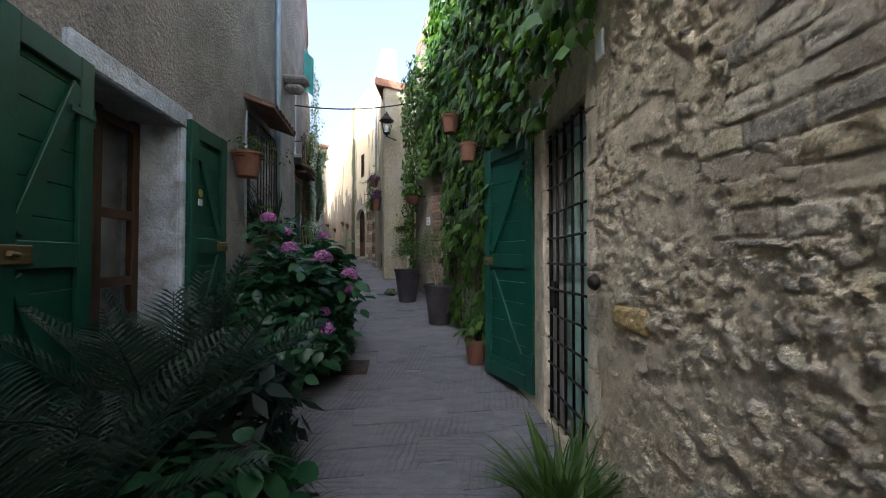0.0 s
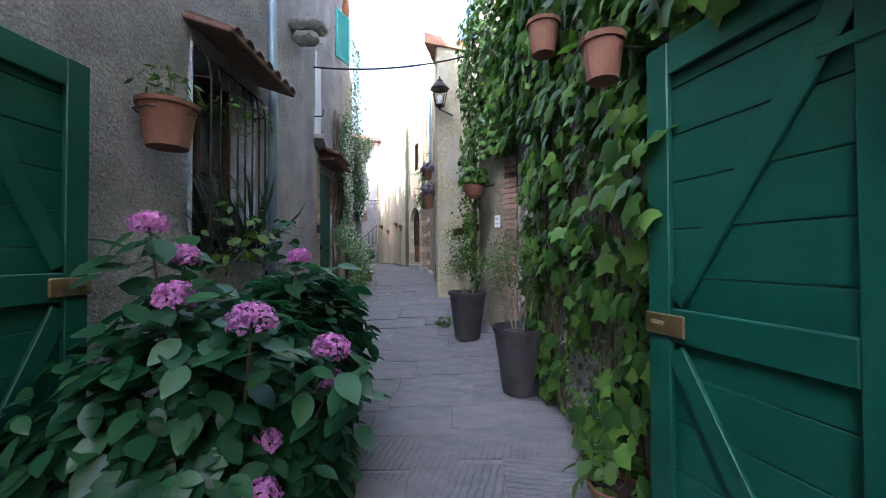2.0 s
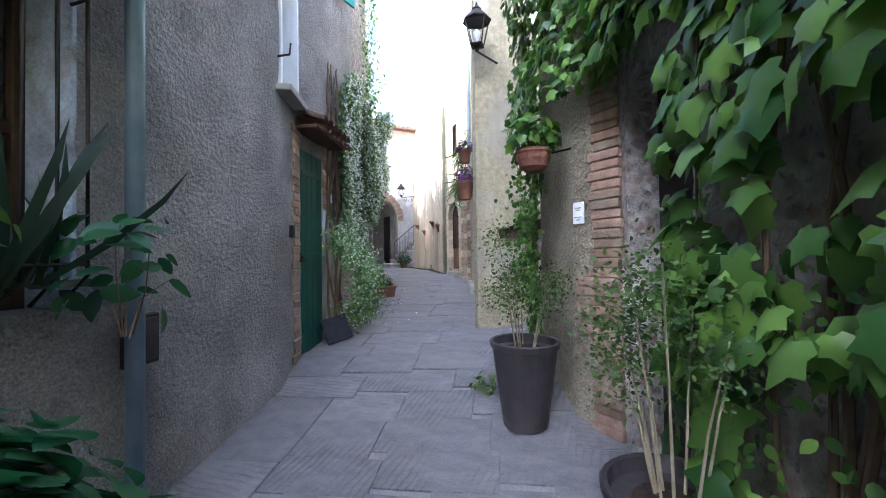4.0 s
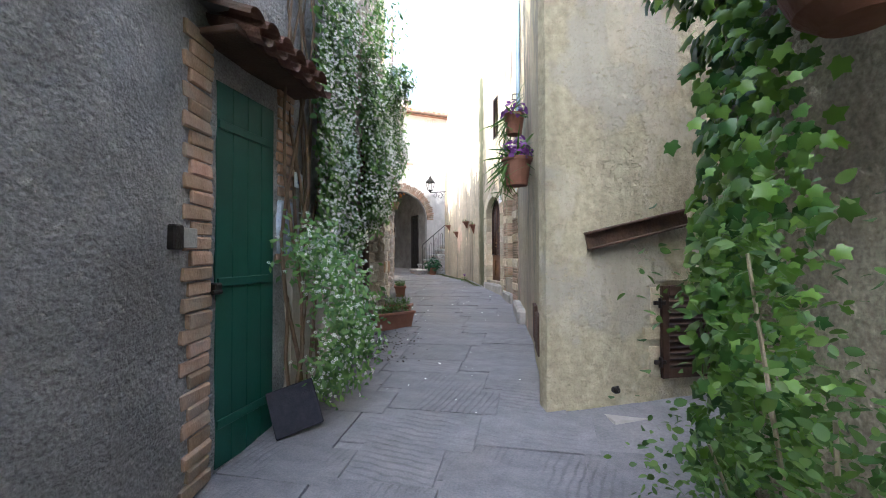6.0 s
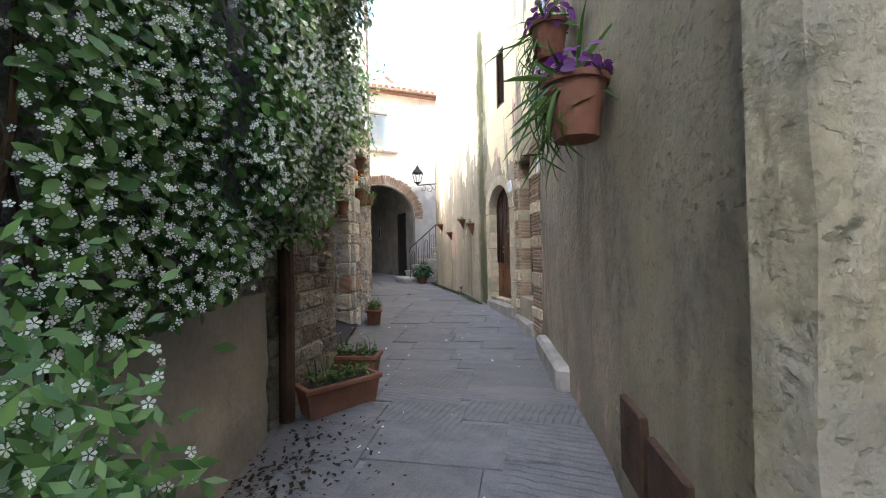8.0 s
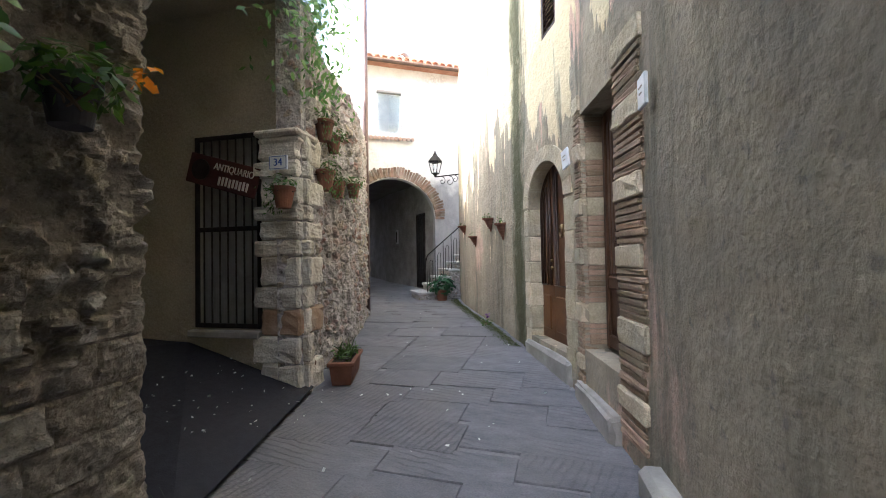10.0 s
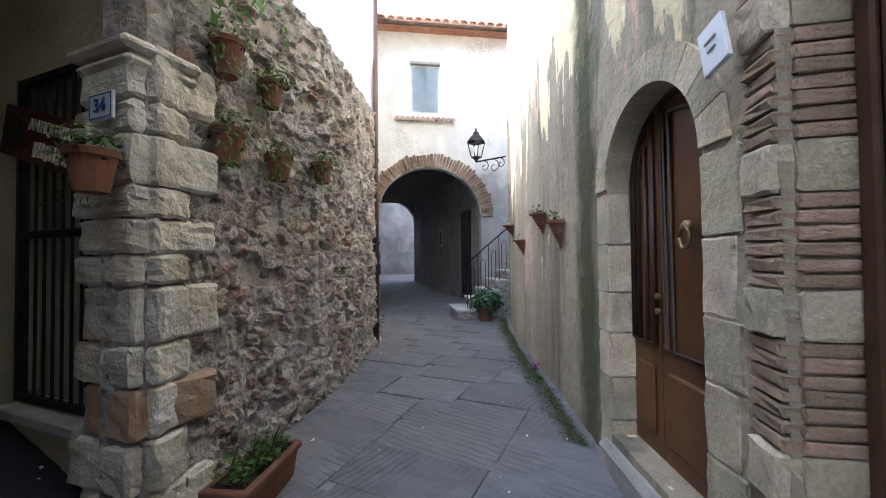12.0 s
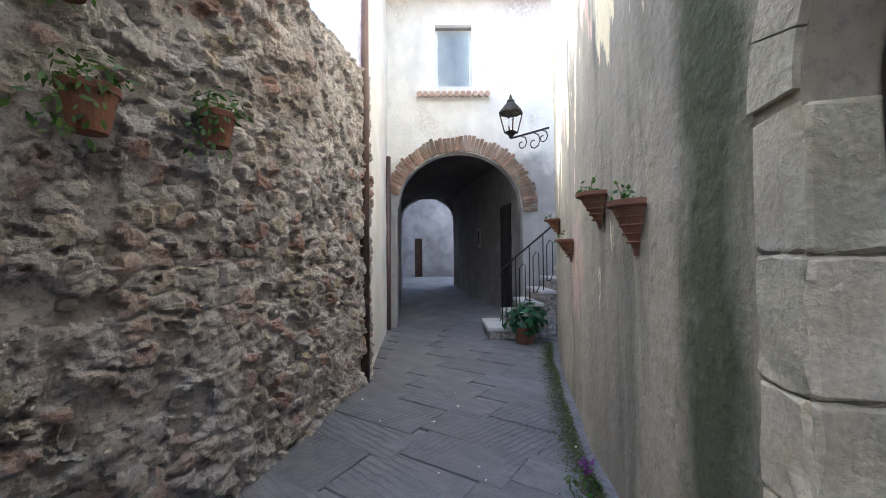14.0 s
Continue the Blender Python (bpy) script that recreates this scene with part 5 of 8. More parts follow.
def tall_pot(label, m, r, h, seed, kind):
    t = thing("tall_planter", label, "planter", m, "dark planters")
    bm = bmesh.new()
    lathe(bm, [(r * 0.66, 0), (r * 0.98, h - 0.05), (r * 1.04, h - 0.045), (r * 1.06, h - 0.008), (r * 1.02, h), (r * 0.95, h - 0.006), (r * 0.92, h - 0.06)], 28)
    part("body", bm, BLACK_POT, t, smooth=False)
    bm = bmesh.new()
    lathe(bm, [(r * 0.92, h - 0.12), (r * 0.93, h - 0.07), (r * 0.3, h - 0.05)], 20)
    part("soil", bm, SOIL, t, "dry dark soil")
    rg = np.random.default_rng(seed)
    tips = []
    for k in range(9):
        bm = bmesh.new()
        a = rg.uniform(0, math.tau)
        b = Vector((0.3 * r * math.cos(a), 0.3 * r * math.sin(a), h - 0.07))
        e = b + Vector((0.13 * math.cos(a), 0.13 * math.sin(a), rg.uniform(0.40, 0.85)))
        tube(bm, [b, b * 0.6 + e * 0.4 + Vector((0, 0, 0.06)), e], 0.006, 6, 0.003)
        tips.append(e)
        part("stem", bm, PALE_STEM, t, "bare pale stem")
    P = np.array([np.array(tips[rg.integers(9)]) * 1.0 + rg.normal(0, 0.07, 3) + np.array([0, 0, -0.05]) for _ in range(2400)])
    leaves("leaves", "oval", P, np.tile((0, 0, 1.0), (2400, 1)) + rg.normal(0, 0.6, (2400, 3)), rg.uniform(0.013, 0.028, 2400), SHRUB, t, rg, 0.2, 1.0)
    return t


tall_pot("tall dark planter with a thin shrub on bare stems", pose(-0.60, 7.70, floor_z(7.7)), 0.235, 0.60, 31, 0)
tall_pot("tall dark planter with a sparse shrub beside the ivy", pose(0.0, 6.33, floor_z(6.33)), 0.235, 0.60, 32, 1)
weed = thing("weed", "small green weed growing from the paving", "plant", pose(-0.95, 8.05, floor_z(8.05)))
tuft(weed, "oval", SHRUB, (0, 0, 0.08), 0.13, 70, 0.05, 6, 0.6)


def lantern(m, h, label):
    """A four-sided street lantern, base at the origin, with a frame, panes, cap and finial."""
    t = thing("street_lantern", label, "lantern", m, "street lanterns")
    w0, w1, hb = 0.065 * h / 0.6, 0.115 * h / 0.6, 0.32 * h / 0.6
    bm = bmesh.new()
    for sx in (-1, 1):
        for sy in (-1, 1):
            rod(bm, (sx * w0, sy * w0, 0.04), (sx * w1, sy * w1, hb), 0.008, seg=6)
    for z, wd in ((0.04, w0), (hb, w1)):
        for a, b in (((-1, -1), (1, -1)), ((1, -1), (1, 1)), ((1, 1), (-1, 1)), ((-1, 1), (-1, -1))):
            rod(bm, (a[0] * wd, a[1] * wd, z), (b[0] * wd, b[1] * wd, z), 0.010, seg=6)
    part("frame", bm, IRON, t)
    for a, b in (((-1, -1), (1, -1)), ((1, -1), (1, 1)), ((1, 1), (-1, 1)), ((-1, 1), (-1, -1))):
        bm = bmesh.new()
        bm.faces.new([bm.verts.new((p[0] * wd * 0.97, p[1] * wd * 0.97, z)) for p, wd, z in ((a, w0, 0.05), (b, w0, 0.05), (b, w1, hb - 0.01), (a, w1, hb - 0.01))])
        bmesh.ops.solidify(bm, geom=bm.faces[:], thickness=0.004)
        p = part("pane", bm, LANTERN_GLASS, t)
        p.visible_shadow = False
    bm = bmesh.new()
    lathe(bm, [(w1 * 1.5, hb), (w1 * 1.45, hb + 0.015), (w1 * 0.75, hb + 0.10), (w1 * 0.45, hb + 0.13), (w1 * 0.5, hb + 0.15), (w1 * 0.2, hb + 0.18), (0.008, hb + 0.23)], 8)
    part("cap", bm, IRON, t, "black pyramid cap with a finial")
    bm = bmesh.new()
    lathe(bm, [(0.02, -0.03), (0.03, 0.0), (w0 * 1.1, 0.03), (w0 * 1.1, 0.045)], 8)
    part("base", bm, IRON, t)
    bm = bmesh.new()
    lathe(bm, [(0.012, 0.04), (0.015, 0.10), (0.04, 0.15), (0.045, 0.19), (0.02, 0.22)], 12)
    part("bulb", bm, ENAMEL, t, "white unlit bulb", True)
    return t


def bracket(parent, p0, p1, scroll=True):
    bm = bmesh.new()
    tube(bm, [p0, p1], 0.012, 6)
    part("arm", bm, IRON, parent)
    if scroll:
        a, b = Vector(p0), Vector(p1)
        d = (b - a).normalized()
        for k, rr in ((0.30, 0.09), (0.62, 0.11), (0.85, 0.08)):
            c = a + (b - a) * k - Vector((0, 0, rr + 0.01))
            bm = bmesh.new()
            pts = [c + d * (rr * (1 - 0.09 * j) * math.cos(1.6 - j * 0.75)) + Vector((0, 0, rr * (1 - 0.09 * j) * math.sin(1.6 - j * 0.75))) for j in range(10)]
            tube(bm, pts, 0.007, 5)
            part("scroll", bm, IRON, parent)


la = lantern(pose(-1.21, 9.34, 4.05), 0.6, "black street lantern on an iron wall bracket")
bracket(la, (0.0, 0.0, -0.03), (0.18, 0.42, 0.0), False)


# ---- west side: window, shutters, hydrangea, grilles, green door ----
WW = (LEFT[4], LEFT[5])
wd1 = tagged(new("window_2"), "old brown timber french window in a flaking limewashed surround", "window", kind="structure")
wd1.matrix_basis = on_wall(*WW, 0.02, -0.05)
w, h = 1.0, 2.37
for nm, c, sz in (("surround", (-0.07, 0.012, h / 2), (0.16, 0.06, h)), ("surround", (w + 0.07, 0.012, h / 2), (0.16, 0.06, h)), ("lintel_band", (w / 2, 0.014, h + 0.08), (w + 0.30, 0.06, 0.16))):
    bm = bmesh.new()
    box(bm, c, sz, 0.015)
    part(nm, bm, LIMEWASH, wd1, "flaking white limewash band")
for x, y in ((-0.001, -0.2), (w + 0.001, -0.2)):
    bm = bmesh.new()
    box(bm, (x, y, h / 2), (0.03, 0.42, h), 0.004)
    part("reveal", bm, LIMEWASH, wd1, "limewashed reveal")
bm = bmesh.new()
for x in (0.05, w / 2 - 0.04, w / 2 + 0.04, w - 0.05):
    box(bm, (x, -0.30, h / 2), (0.08, 0.05, h), 0.006)
for z in (0.10, 0.62, 1.12, 1.62, h - 0.06):
    box(bm, (w / 2, -0.302, z), (w - 0.1, 0.045, 0.07 if z > 0.2 else 0.2), 0.005)
part("window_frame", bm, BROWN_PAINT, wd1, "brown timber frame")
for k in range(2):
    bm = bmesh.new()
    box(bm, (0.09 + (w - 0.18) * (0.25 + 0.5 * k), -0.31, h / 2 + 0.05), ((w - 0.18) / 2 - 0.04, 0.006, h - 0.2))
    p = part("pane", bm, GLASS, wd1)
    p.visible_shadow = False
bm = bmesh.new()
box(bm, (w / 2, -0.52, h / 2), (w + 0.5, 0.02, h + 0.3))
part("backing", bm, STEP_STONE, wd1, "pale curtain in a dim room")
LW = (LEFT[3], LEFT[4])
board_shutter("window_shutter", "dark green board shutter folded back flat on the plaster wall", on_wall(*LW, 4.22, 0.30, 0.06) @ pose(0, 0, 0, 0, 0, 176) @ Matrix.Diagonal((1, -1, 1, 1)), 0.63, 2.10, GREEN_PAINT, group="green shutters")
board_shutter("window_shutter", "dark green board shutter folded back beside the limewashed window", on_wall(*WW, 1.06, 0.20, 0.06) @ pose(0, 0, 0, 0, 0, 6), 0.62, 2.12, GREEN_PAINT, group="green shutters")
lab = thing("paper_label", "white paper label and yellow disc on the green shutter", "label", on_wall(*LW, 4.10, 1.72, 0.105))
bm = bmesh.new()
box(bm, (0, 0, 0), (0.075, 0.006, 0.055), 0.002)
part("label", bm, ENAMEL, lab)
bm = bmesh.new()
lathe(bm, [(0.035, 0), (0.035, 0.005)], 18)
bmesh.ops.rotate(bm, verts=bm.verts, matrix=Euler((-math.pi / 2, 0, 0)).to_matrix())
bmesh.ops.translate(bm, verts=bm.verts, vec=(0, 0, 0.08))
part("disc", bm, YELLOW_PLASTIC, lab, "yellow plastic disc")

# barred window with bulging bars, tiled hood and plants
wg = tagged(new("window_3"), "dark window behind bulging iron bars with a limewashed reveal", "window", kind="structure")
wg.matrix_basis = on_wall(*LW, 1.72, 1.42)
w, h = 0.94, 1.63
bm = bmesh.new()
for x in (0.03, w / 2, w - 0.03):
    box(bm, (x, -0.26, h / 2), (0.06, 0.05, h), 0.005)
for z in (0.03, h * 0.5, h - 0.03):
    box(bm, (w / 2, -0.262, z), (w - 0.06, 0.045, 0.06), 0.005)
part("window_frame", bm, OLD_WOOD, wg, "brown timber frame")
bm = bmesh.new()
box(bm, (w / 2, -0.27, h / 2), (w - 0.06, 0.006, h - 0.06))
p = part("pane", bm, GLASS, wg)
p.visible_shadow = False
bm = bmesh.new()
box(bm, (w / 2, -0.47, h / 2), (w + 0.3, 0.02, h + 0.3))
part("backing", bm, DARK_ROOM, wg, "dark sheet standing for the dim room behind the window")
for x in (0.002, w - 0.002):
    bm = bmesh.new()
    box(bm, (x, -0.11, h / 2), (0.025, 0.25, h), 0.004)
    part("reveal", bm, LIMEWASH, wg, "limewashed reveal")
gr = thing("window_grille", "bulging iron window grille of plain bars", "grille", on_wall(*LW, 1.72, 1.42))
for k in range(8):
    x = 0.04 + (w - 0.08) * k / 7
    bm = bmesh.new()
    tube(bm, [(x, 0.0, h - 0.02), (x, 0.10, h - 0.10), (x, 0.13, h - 0.25), (x, 0.13, 0.15), (x, 0.0, 0.03)], 0.009, 6)
    part("bar", bm, IRON, gr, smooth=True)
for z in (0.2, h - 0.25):
    bm = bmesh.new()
    tube(bm, [(0.02, 0.02, z), (0.04, 0.135, z), (w - 0.04, 0.135, z), (w - 0.02, 0.02, z)], 0.008, 6)
    part("rail", bm, IRON, gr)
hood = thing("window_hood", "small sloping brick-red hood over the barred window", "canopy", on_wall(*LW, 1.60, 3.10))
bm = bmesh.new()
box(bm, (0.58, 0.17, 0.03), (1.16, 0.38, 0.035), 0.008, Euler((-0.32, 0, 0)).to_matrix())
part("board", bm, CANOPY_TILE, hood)
for k in range(7):
    bm = bmesh.new()
    c = [(0.06 * math.cos(a), 0.06 * math.sin(a)) for a in np.linspace(0, math.pi, 8)]
    o = [bm.verts.new((0.09 + k * 0.165 + x, 0.37, -0.02 + y * 0.7)) for x, y in c]
    i2 = [bm.verts.new((0.09 + k * 0.165 + x, 0.0, 0.11 + y * 0.7)) for x, y in c]
    for j in range(7):
        bm.faces.new((o[j], o[j + 1], i2[j + 1], i2[j]))
    bmesh.ops.solidify(bm, geom=bm.faces[:], thickness=0.012)
    part("tile", bm, CANOPY_TILE, hood)
wp = thing("window_plants", "leafy green house plants growing through the window bars", "plant", on_wall(*LW, 2.15, 1.44, 0.10))
tuft(wp, "oval", SHRUB, (0.25, 0.05, 0.25), 0.34, 90, 0.09, 41, 1.0)
tuft(wp, "oval", HYDRANGEA, (-0.42, 0.15, 0.18), 0.26, 34, 0.13, 42, 1.2)
tuft(wp, "small", SHRUB, (0.30, 0.12, 1.15), 0.30, 90, 0.06, 43, 0.5)
rng = np.random.default_rng(44)
P = [(rng.uniform(-0.3, 0.5), 0.02, 0.1) for _ in range(60)]
leaves("long_leaves", "blade", P, [(0.0, 0.9, 0.3)] * 60, rng.uniform(0.4, 0.9, 60), PALM, wp, rng, -0.9, 0.25)
hp = pot("hanging_pot", "terracotta pot hung on the grey plaster wall", on_wall(*LW, 3.12, 2.14, 0.17), 0.155, 0.27)
tuft(hp, "small", SHRUB, (0, 0, 0.36), 0.17, 90, 0.07, 45, 0.8)
bm = bmesh.new()
tube(bm, [(0, -0.16, 0.2), (0.12, -0.12, 0.2), (0.16, 0, 0.2), (0, 0.165, 0.2), (-0.16, 0, 0.2), (-0.12, -0.12, 0.2), (0, -0.16, 0.2)], 0.006, 5)
part("iron_ring", bm, IRON, hp)
dp = thing("downpipe", "grey-blue metal downpipe fixed to the plaster wall", "pipe", on_wall(*LW, 1.47, 0.0))
bm = bmesh.new()
tube(bm, [(0, 0.07, floor_z(6.3)), (0, 0.07, 3.3), (0.05, 0.07, 4.5), (0.06, 0.07, 7.2)], 0.045, 12)
part("pipe", bm, PIPE_BLUE, dp, smooth=True)
for z in (1.6, 3.3, 5.2):
    bm = bmesh.new()
    lathe(bm, [(0.052, z), (0.052, z + 0.04)], 12, (0.0 if z < 4 else 0.055, 0.07, 0))
    part("clip", bm, PIPE_BLUE, dp)
bx = thing("meter_box", "small dark service box low on the plaster wall", "service box", on_wall(*LW, 1.40, 1.08, 0.03))
bm = bmesh.new()
box(bm, (0, 0, 0.13), (0.20, 0.05, 0.27), 0.008)
part("body", bm, IRON, bx)
bm = bmesh.new()
box(bm, (0, 0.028, 0.13), (0.17, 0.01, 0.23), 0.004)
part("door", bm, BLACK_POT, bx)
# round stone spout high on the wall
sp = thing("stone_spout", "dark rounded stone spout jutting from the wall", "spout", on_wall(*LW, 0.75, 4.15))
bm = bmesh.new()
box(bm, (0, 0.18, 0.12), (0.30, 0.42, 0.14), 0.05)
box(bm, (0, 0.16, -0.02), (0.22, 0.30, 0.16), 0.06)
part("body", bm, PLASTER_GREY, sp)

# upper window with white reveals
UW = (LEFT[2], LEFT[3])
uw = tagged(new("window_4"), "small upper window with white reveals and a stone sill", "window", kind="structure")
uw.matrix_basis = on_wall(*UW, 0.06, 3.2)
for nm, c, sz, mm in (("reveal", (0.0, -0.10, 0.6), (0.03, 0.26, 1.2), WHITE_PAINT), ("reveal", (0.52, -0.10, 0.6), (0.03, 0.26, 1.2), WHITE_PAINT), ("sash", (0.26, -0.2, 0.6), (0.5, 0.04, 1.2), WHITE_PAINT), ("window_sill", (0.26, 0.02, -0.03), (0.66, 0.22, 0.06), STEP_STONE)):
    bm = bmesh.new()
    box(bm, c, sz, 0.006)
    part(nm, bm, mm, uw)
bm = bmesh.new()
tube(bm, [(0.56, 0.0, 0.25), (0.60, 0.12, 0.25), (0.60, 0.13, 0.35)], 0.010, 6)
part("iron_catch", bm, IRON, uw)

# green door with brick jambs and tiled canopy
GD = (LEFT[1], LEFT[2])
gd = tagged(new("door_2"), "tall dark green painted plank door, closed", "door", kind="structure")
gd.matrix_basis = on_wall(*GD, 0.06, 0.60)
for k in range(4):
    bm = bmesh.new()
    box(bm, (0.0625 + 0.125 * k, -0.02, 1.1), (0.1235, 0.05, 2.19), 0.004)
    part("plank", bm, GREEN_PAINT, gd)
for z in (0.25, 1.05, 1.95):
    bm = bmesh.new()
    box(bm, (0.27, 0.009, z), (0.44, 0.014, 0.05), 0.003)
    part("hinge_band", bm, GREEN_PAINT, gd)
bm = bmesh.new()
box(bm, (0.515, 0.02, 1.02), (0.05, 0.05, 0.06), 0.008)
rod(bm, (0.50, 0.04, 1.0), (0.56, 0.04, 1.0), 0.014)
part("bolt", bm, IRON, gd, "black iron bolt")
rng = np.random.default_rng(51)
jb = tagged(new("brick_jamb"), "orange-red bricks set unevenly up the sides of the green door", "brickwork", kind="structure")
z, k = floor_z(8.4), 0
while z < 2.95:
    L = 0.18 if k % 2 else 0.23
    piece("brick", bricks[rng.integers(5)], jb, on_wall(*UW, L / 2 + 0.0 + rng.normal(0, 0.006), z + 0.036, -0.036 + rng.normal(0, 0.003)) @ Matrix.Diagonal((L / 0.25, 1, 1.43, 1)))
    if z > 2.2 or 1.70 < z < 1.80:
        piece("brick", bricks[rng.integers(5)], jb, on_wall(LEFT[0], LEFT[1], 0.95 + rng.normal(0, 0.006), z + 0.036, -0.036 + rng.normal(0, 0.003)) @ Matrix.Diagonal((0.8, 1, 1.28, 1)))
    z += 0.078
    k += 1
wb = tagged(new("jamb_block"), "whitewashed stone block in the door jamb", "stonework", kind="structure")
bm = bmesh.new()
box(bm, (0, 0, 0), (0.21, 0.12, 0.38), 0.014)
piece("block", mesh_of("block", bm, LIMEWASH), wb, on_wall(LEFT[0], LEFT[1], 0.94, 2.0, -0.036))
cn = thing("door_canopy", "small canopy of curved terracotta tiles over the green door", "canopy", on_wall(LEFT[0], LEFT[2], 0.84, 2.98))
for k in range(6):
    for up in (0, 1):
        bm = bmesh.new()
        x0 = 0.06 + k * 0.145 + (0.072 if up else 0)
        c = [(0.065 * math.cos(a), 0.065 * math.sin(a) * (1 if up else -1)) for a in np.linspace(0, math.pi, 8)]
        o = [bm.verts.new((x0 + x, 0.34, 0.02 + y + (0.03 if up else 0))) for x, y in c]
        i2 = [bm.verts.new((x0 + x * 0.9, -0.02, 0.15 + y + (0.03 if up else 0))) for x, y in c]
        for j in range(7):
            bm.faces.new((o[j], o[j + 1], i2[j + 1], i2[j]))
        bmesh.ops.solidify(bm, geom=bm.faces[:], thickness=0.014)
        part("tile", bm, CANOPY_TILE, cn)
bm = bmesh.new()
box(bm, (0.46, 0.12, 0.0), (0.90, 0.26, 0.04), 0.006)
part("board", bm, OLD_WOOD, cn)
mb = thing("doorbell_box", "small dark doorbell box beside the brick jamb", "doorbell", on_wall(*UW, 0.30, 1.84, 0.02))
bm = bmesh.new()
box(bm, (0, 0.0, 0.05), (0.07, 0.05, 0.12), 0.008)
part("body", bm, IRON, mb)
bm = bmesh.new()
box(bm, (-0.10, -0.005, 0.05), (0.13, 0.02, 0.10), 0.004)
part("plate", bm, STEP_STONE, mb)
ls = thing("leaning_slab", "dark square stone slab leaning by the door", "slab", pose(-2.84, 8.93, floor_z(8.93) + 0.15, 62, 8, 35) @ pose(0, 0, 0, 0, 0, 24))
bm = bmesh.new()
box(bm, (0, 0, 0), (0.30, 0.30, 0.03), 0.006)
part("slab", bm, TARP, ls)
np1 = thing("number_plate", "small white house plate among the jasmine stems", "sign", on_wall(LEFT[0], LEFT[1], 0.84, 2.36, 0.05))
bm = bmesh.new()
box(bm, (0, 0, 0), (0.11, 0.012, 0.11), 0.003)
part("plate", bm, ENAMEL, np1)
bm = bmesh.new()
box(bm, (0, 0.008, 0), (0.05, 0.004, 0.06))
part("writing", bm, INK_BLUE, np1)
ts = thing("turquoise_shutter", "bright turquoise louvred shutter open high on the wall", "shutter", pose(-3.14, 9.40, 5.15, 0, 0, 78))
bm = bmesh.new()
for x in (0.02, 0.40):
    box(bm, (x, 0, 0.45), (0.05, 0.035, 0.9), 0.004)
for z in (0.03, 0.87):
    box(bm, (0.21, 0, z), (0.34, 0.034, 0.06), 0.004)
part("frame", bm, TURQUOISE, ts)
bm = bmesh.new()
box(bm, (0.21, 0.0, 0.45), (0.33, 0.006, 0.78))
part("back_board", bm, TURQUOISE, ts)
for k in range(16):
    bm = bmesh.new()
    box(bm, (0.21, 0, 0.09 + k * 0.048), (0.335, 0.03, 0.008), 0.0, Euler((0.7, 0, 0)).to_matrix())
    part("slat", bm, TURQUOISE, ts)
wr = thing("overhead_cable", "black cable slung across the alley between the houses", "cable")
bm = bmesh.new()
a, b = Vector((-2.72, 7.72, 4.10)), Vector((-0.30, 8.3, 4.45))
tube(bm, [a + (b - a) * (k / 12) - Vector((0, 0, 0.5 * (k / 12) * (1 - k / 12))) for k in range(13)], 0.012, 6)
part("cable", bm, CABLE, wr)

# hydrangea bush with flower heads, palms and grasses
rng = np.random.default_rng(61)
hy = thing("hydrangea", "large hydrangea bush with dark leaves and pink flower heads", "bush", pose(-1.55, 4.45, floor_z(4.45)))
n = 3000
d = rng.normal(0, 1, (n, 3))
d /= np.linalg.norm(d, axis=1)[:, None]
d[:, 2] = np.abs(d[:, 2]) * 0.95 - 0.15
lump = np.array([1 + 0.30 * noise.noise(Vector(v) * 1.7) for v in d])
rad = rng.uniform(0.5, 1.0, n) ** 0.5 * lump
P = d * rad[:, None] * np.array([0.72, 0.85, 1.12]) + np.array([0, 0, 0.36])
lobe = rng.normal(0, 1, (1300, 3))
lobe /= np.linalg.norm(lobe, axis=1)[:, None]
lobe *= rng.uniform(0.5, 1.0, (1300, 1)) ** 0.5
P = np.vstack((P, lobe * np.array([0.42, 0.50, 0.48]) + np.array([0.12, 0.62, 0.90])))
P = P[(P[:, 2] > 0.12) & (P[:, 0] > -0.55)]
leaves("foliage", "oval", P, P - np.array([0, 0, 0.2]) + np.array([0, 0, 0.5]), rng.uniform(0.08, 0.16, len(P)), HYDRANGEA, hy, rng, 0.5, 0.6)
bm = bmesh.new()
for k in range(26):
    e = Vector(P[rng.integers(len(P))]) * 0.9
    tube(bm, [(rng.normal(0, 0.12), rng.normal(0, 0.2), 0.0), (e.x * 0.5, e.y * 0.5, e.z * 0.6), e], 0.009, 5, 0.004)
part("stem", bm, STEM, hy)
HEADS = tuple((x + 1.55, y - 4.45, z - floor_z(4.45), r) for x, y, z, r in ((-1.64, 4.12, 1.62, 0.070), (-1.50, 4.15, 1.48, 0.070), (-1.38, 3.98, 1.33, 0.075), (-1.09, 4.02, 1.24, 0.088), (-1.25, 4.20, 1.20, 0.045), (-0.91, 4.31, 1.07, 0.085), (-0.93, 4.37, 0.91, 0.062), (-1.12, 4.16, 0.72, 0.060), (-1.06, 4.02, 0.58, 0.078), (-1.30, 4.75, 1.48, 0.060)))
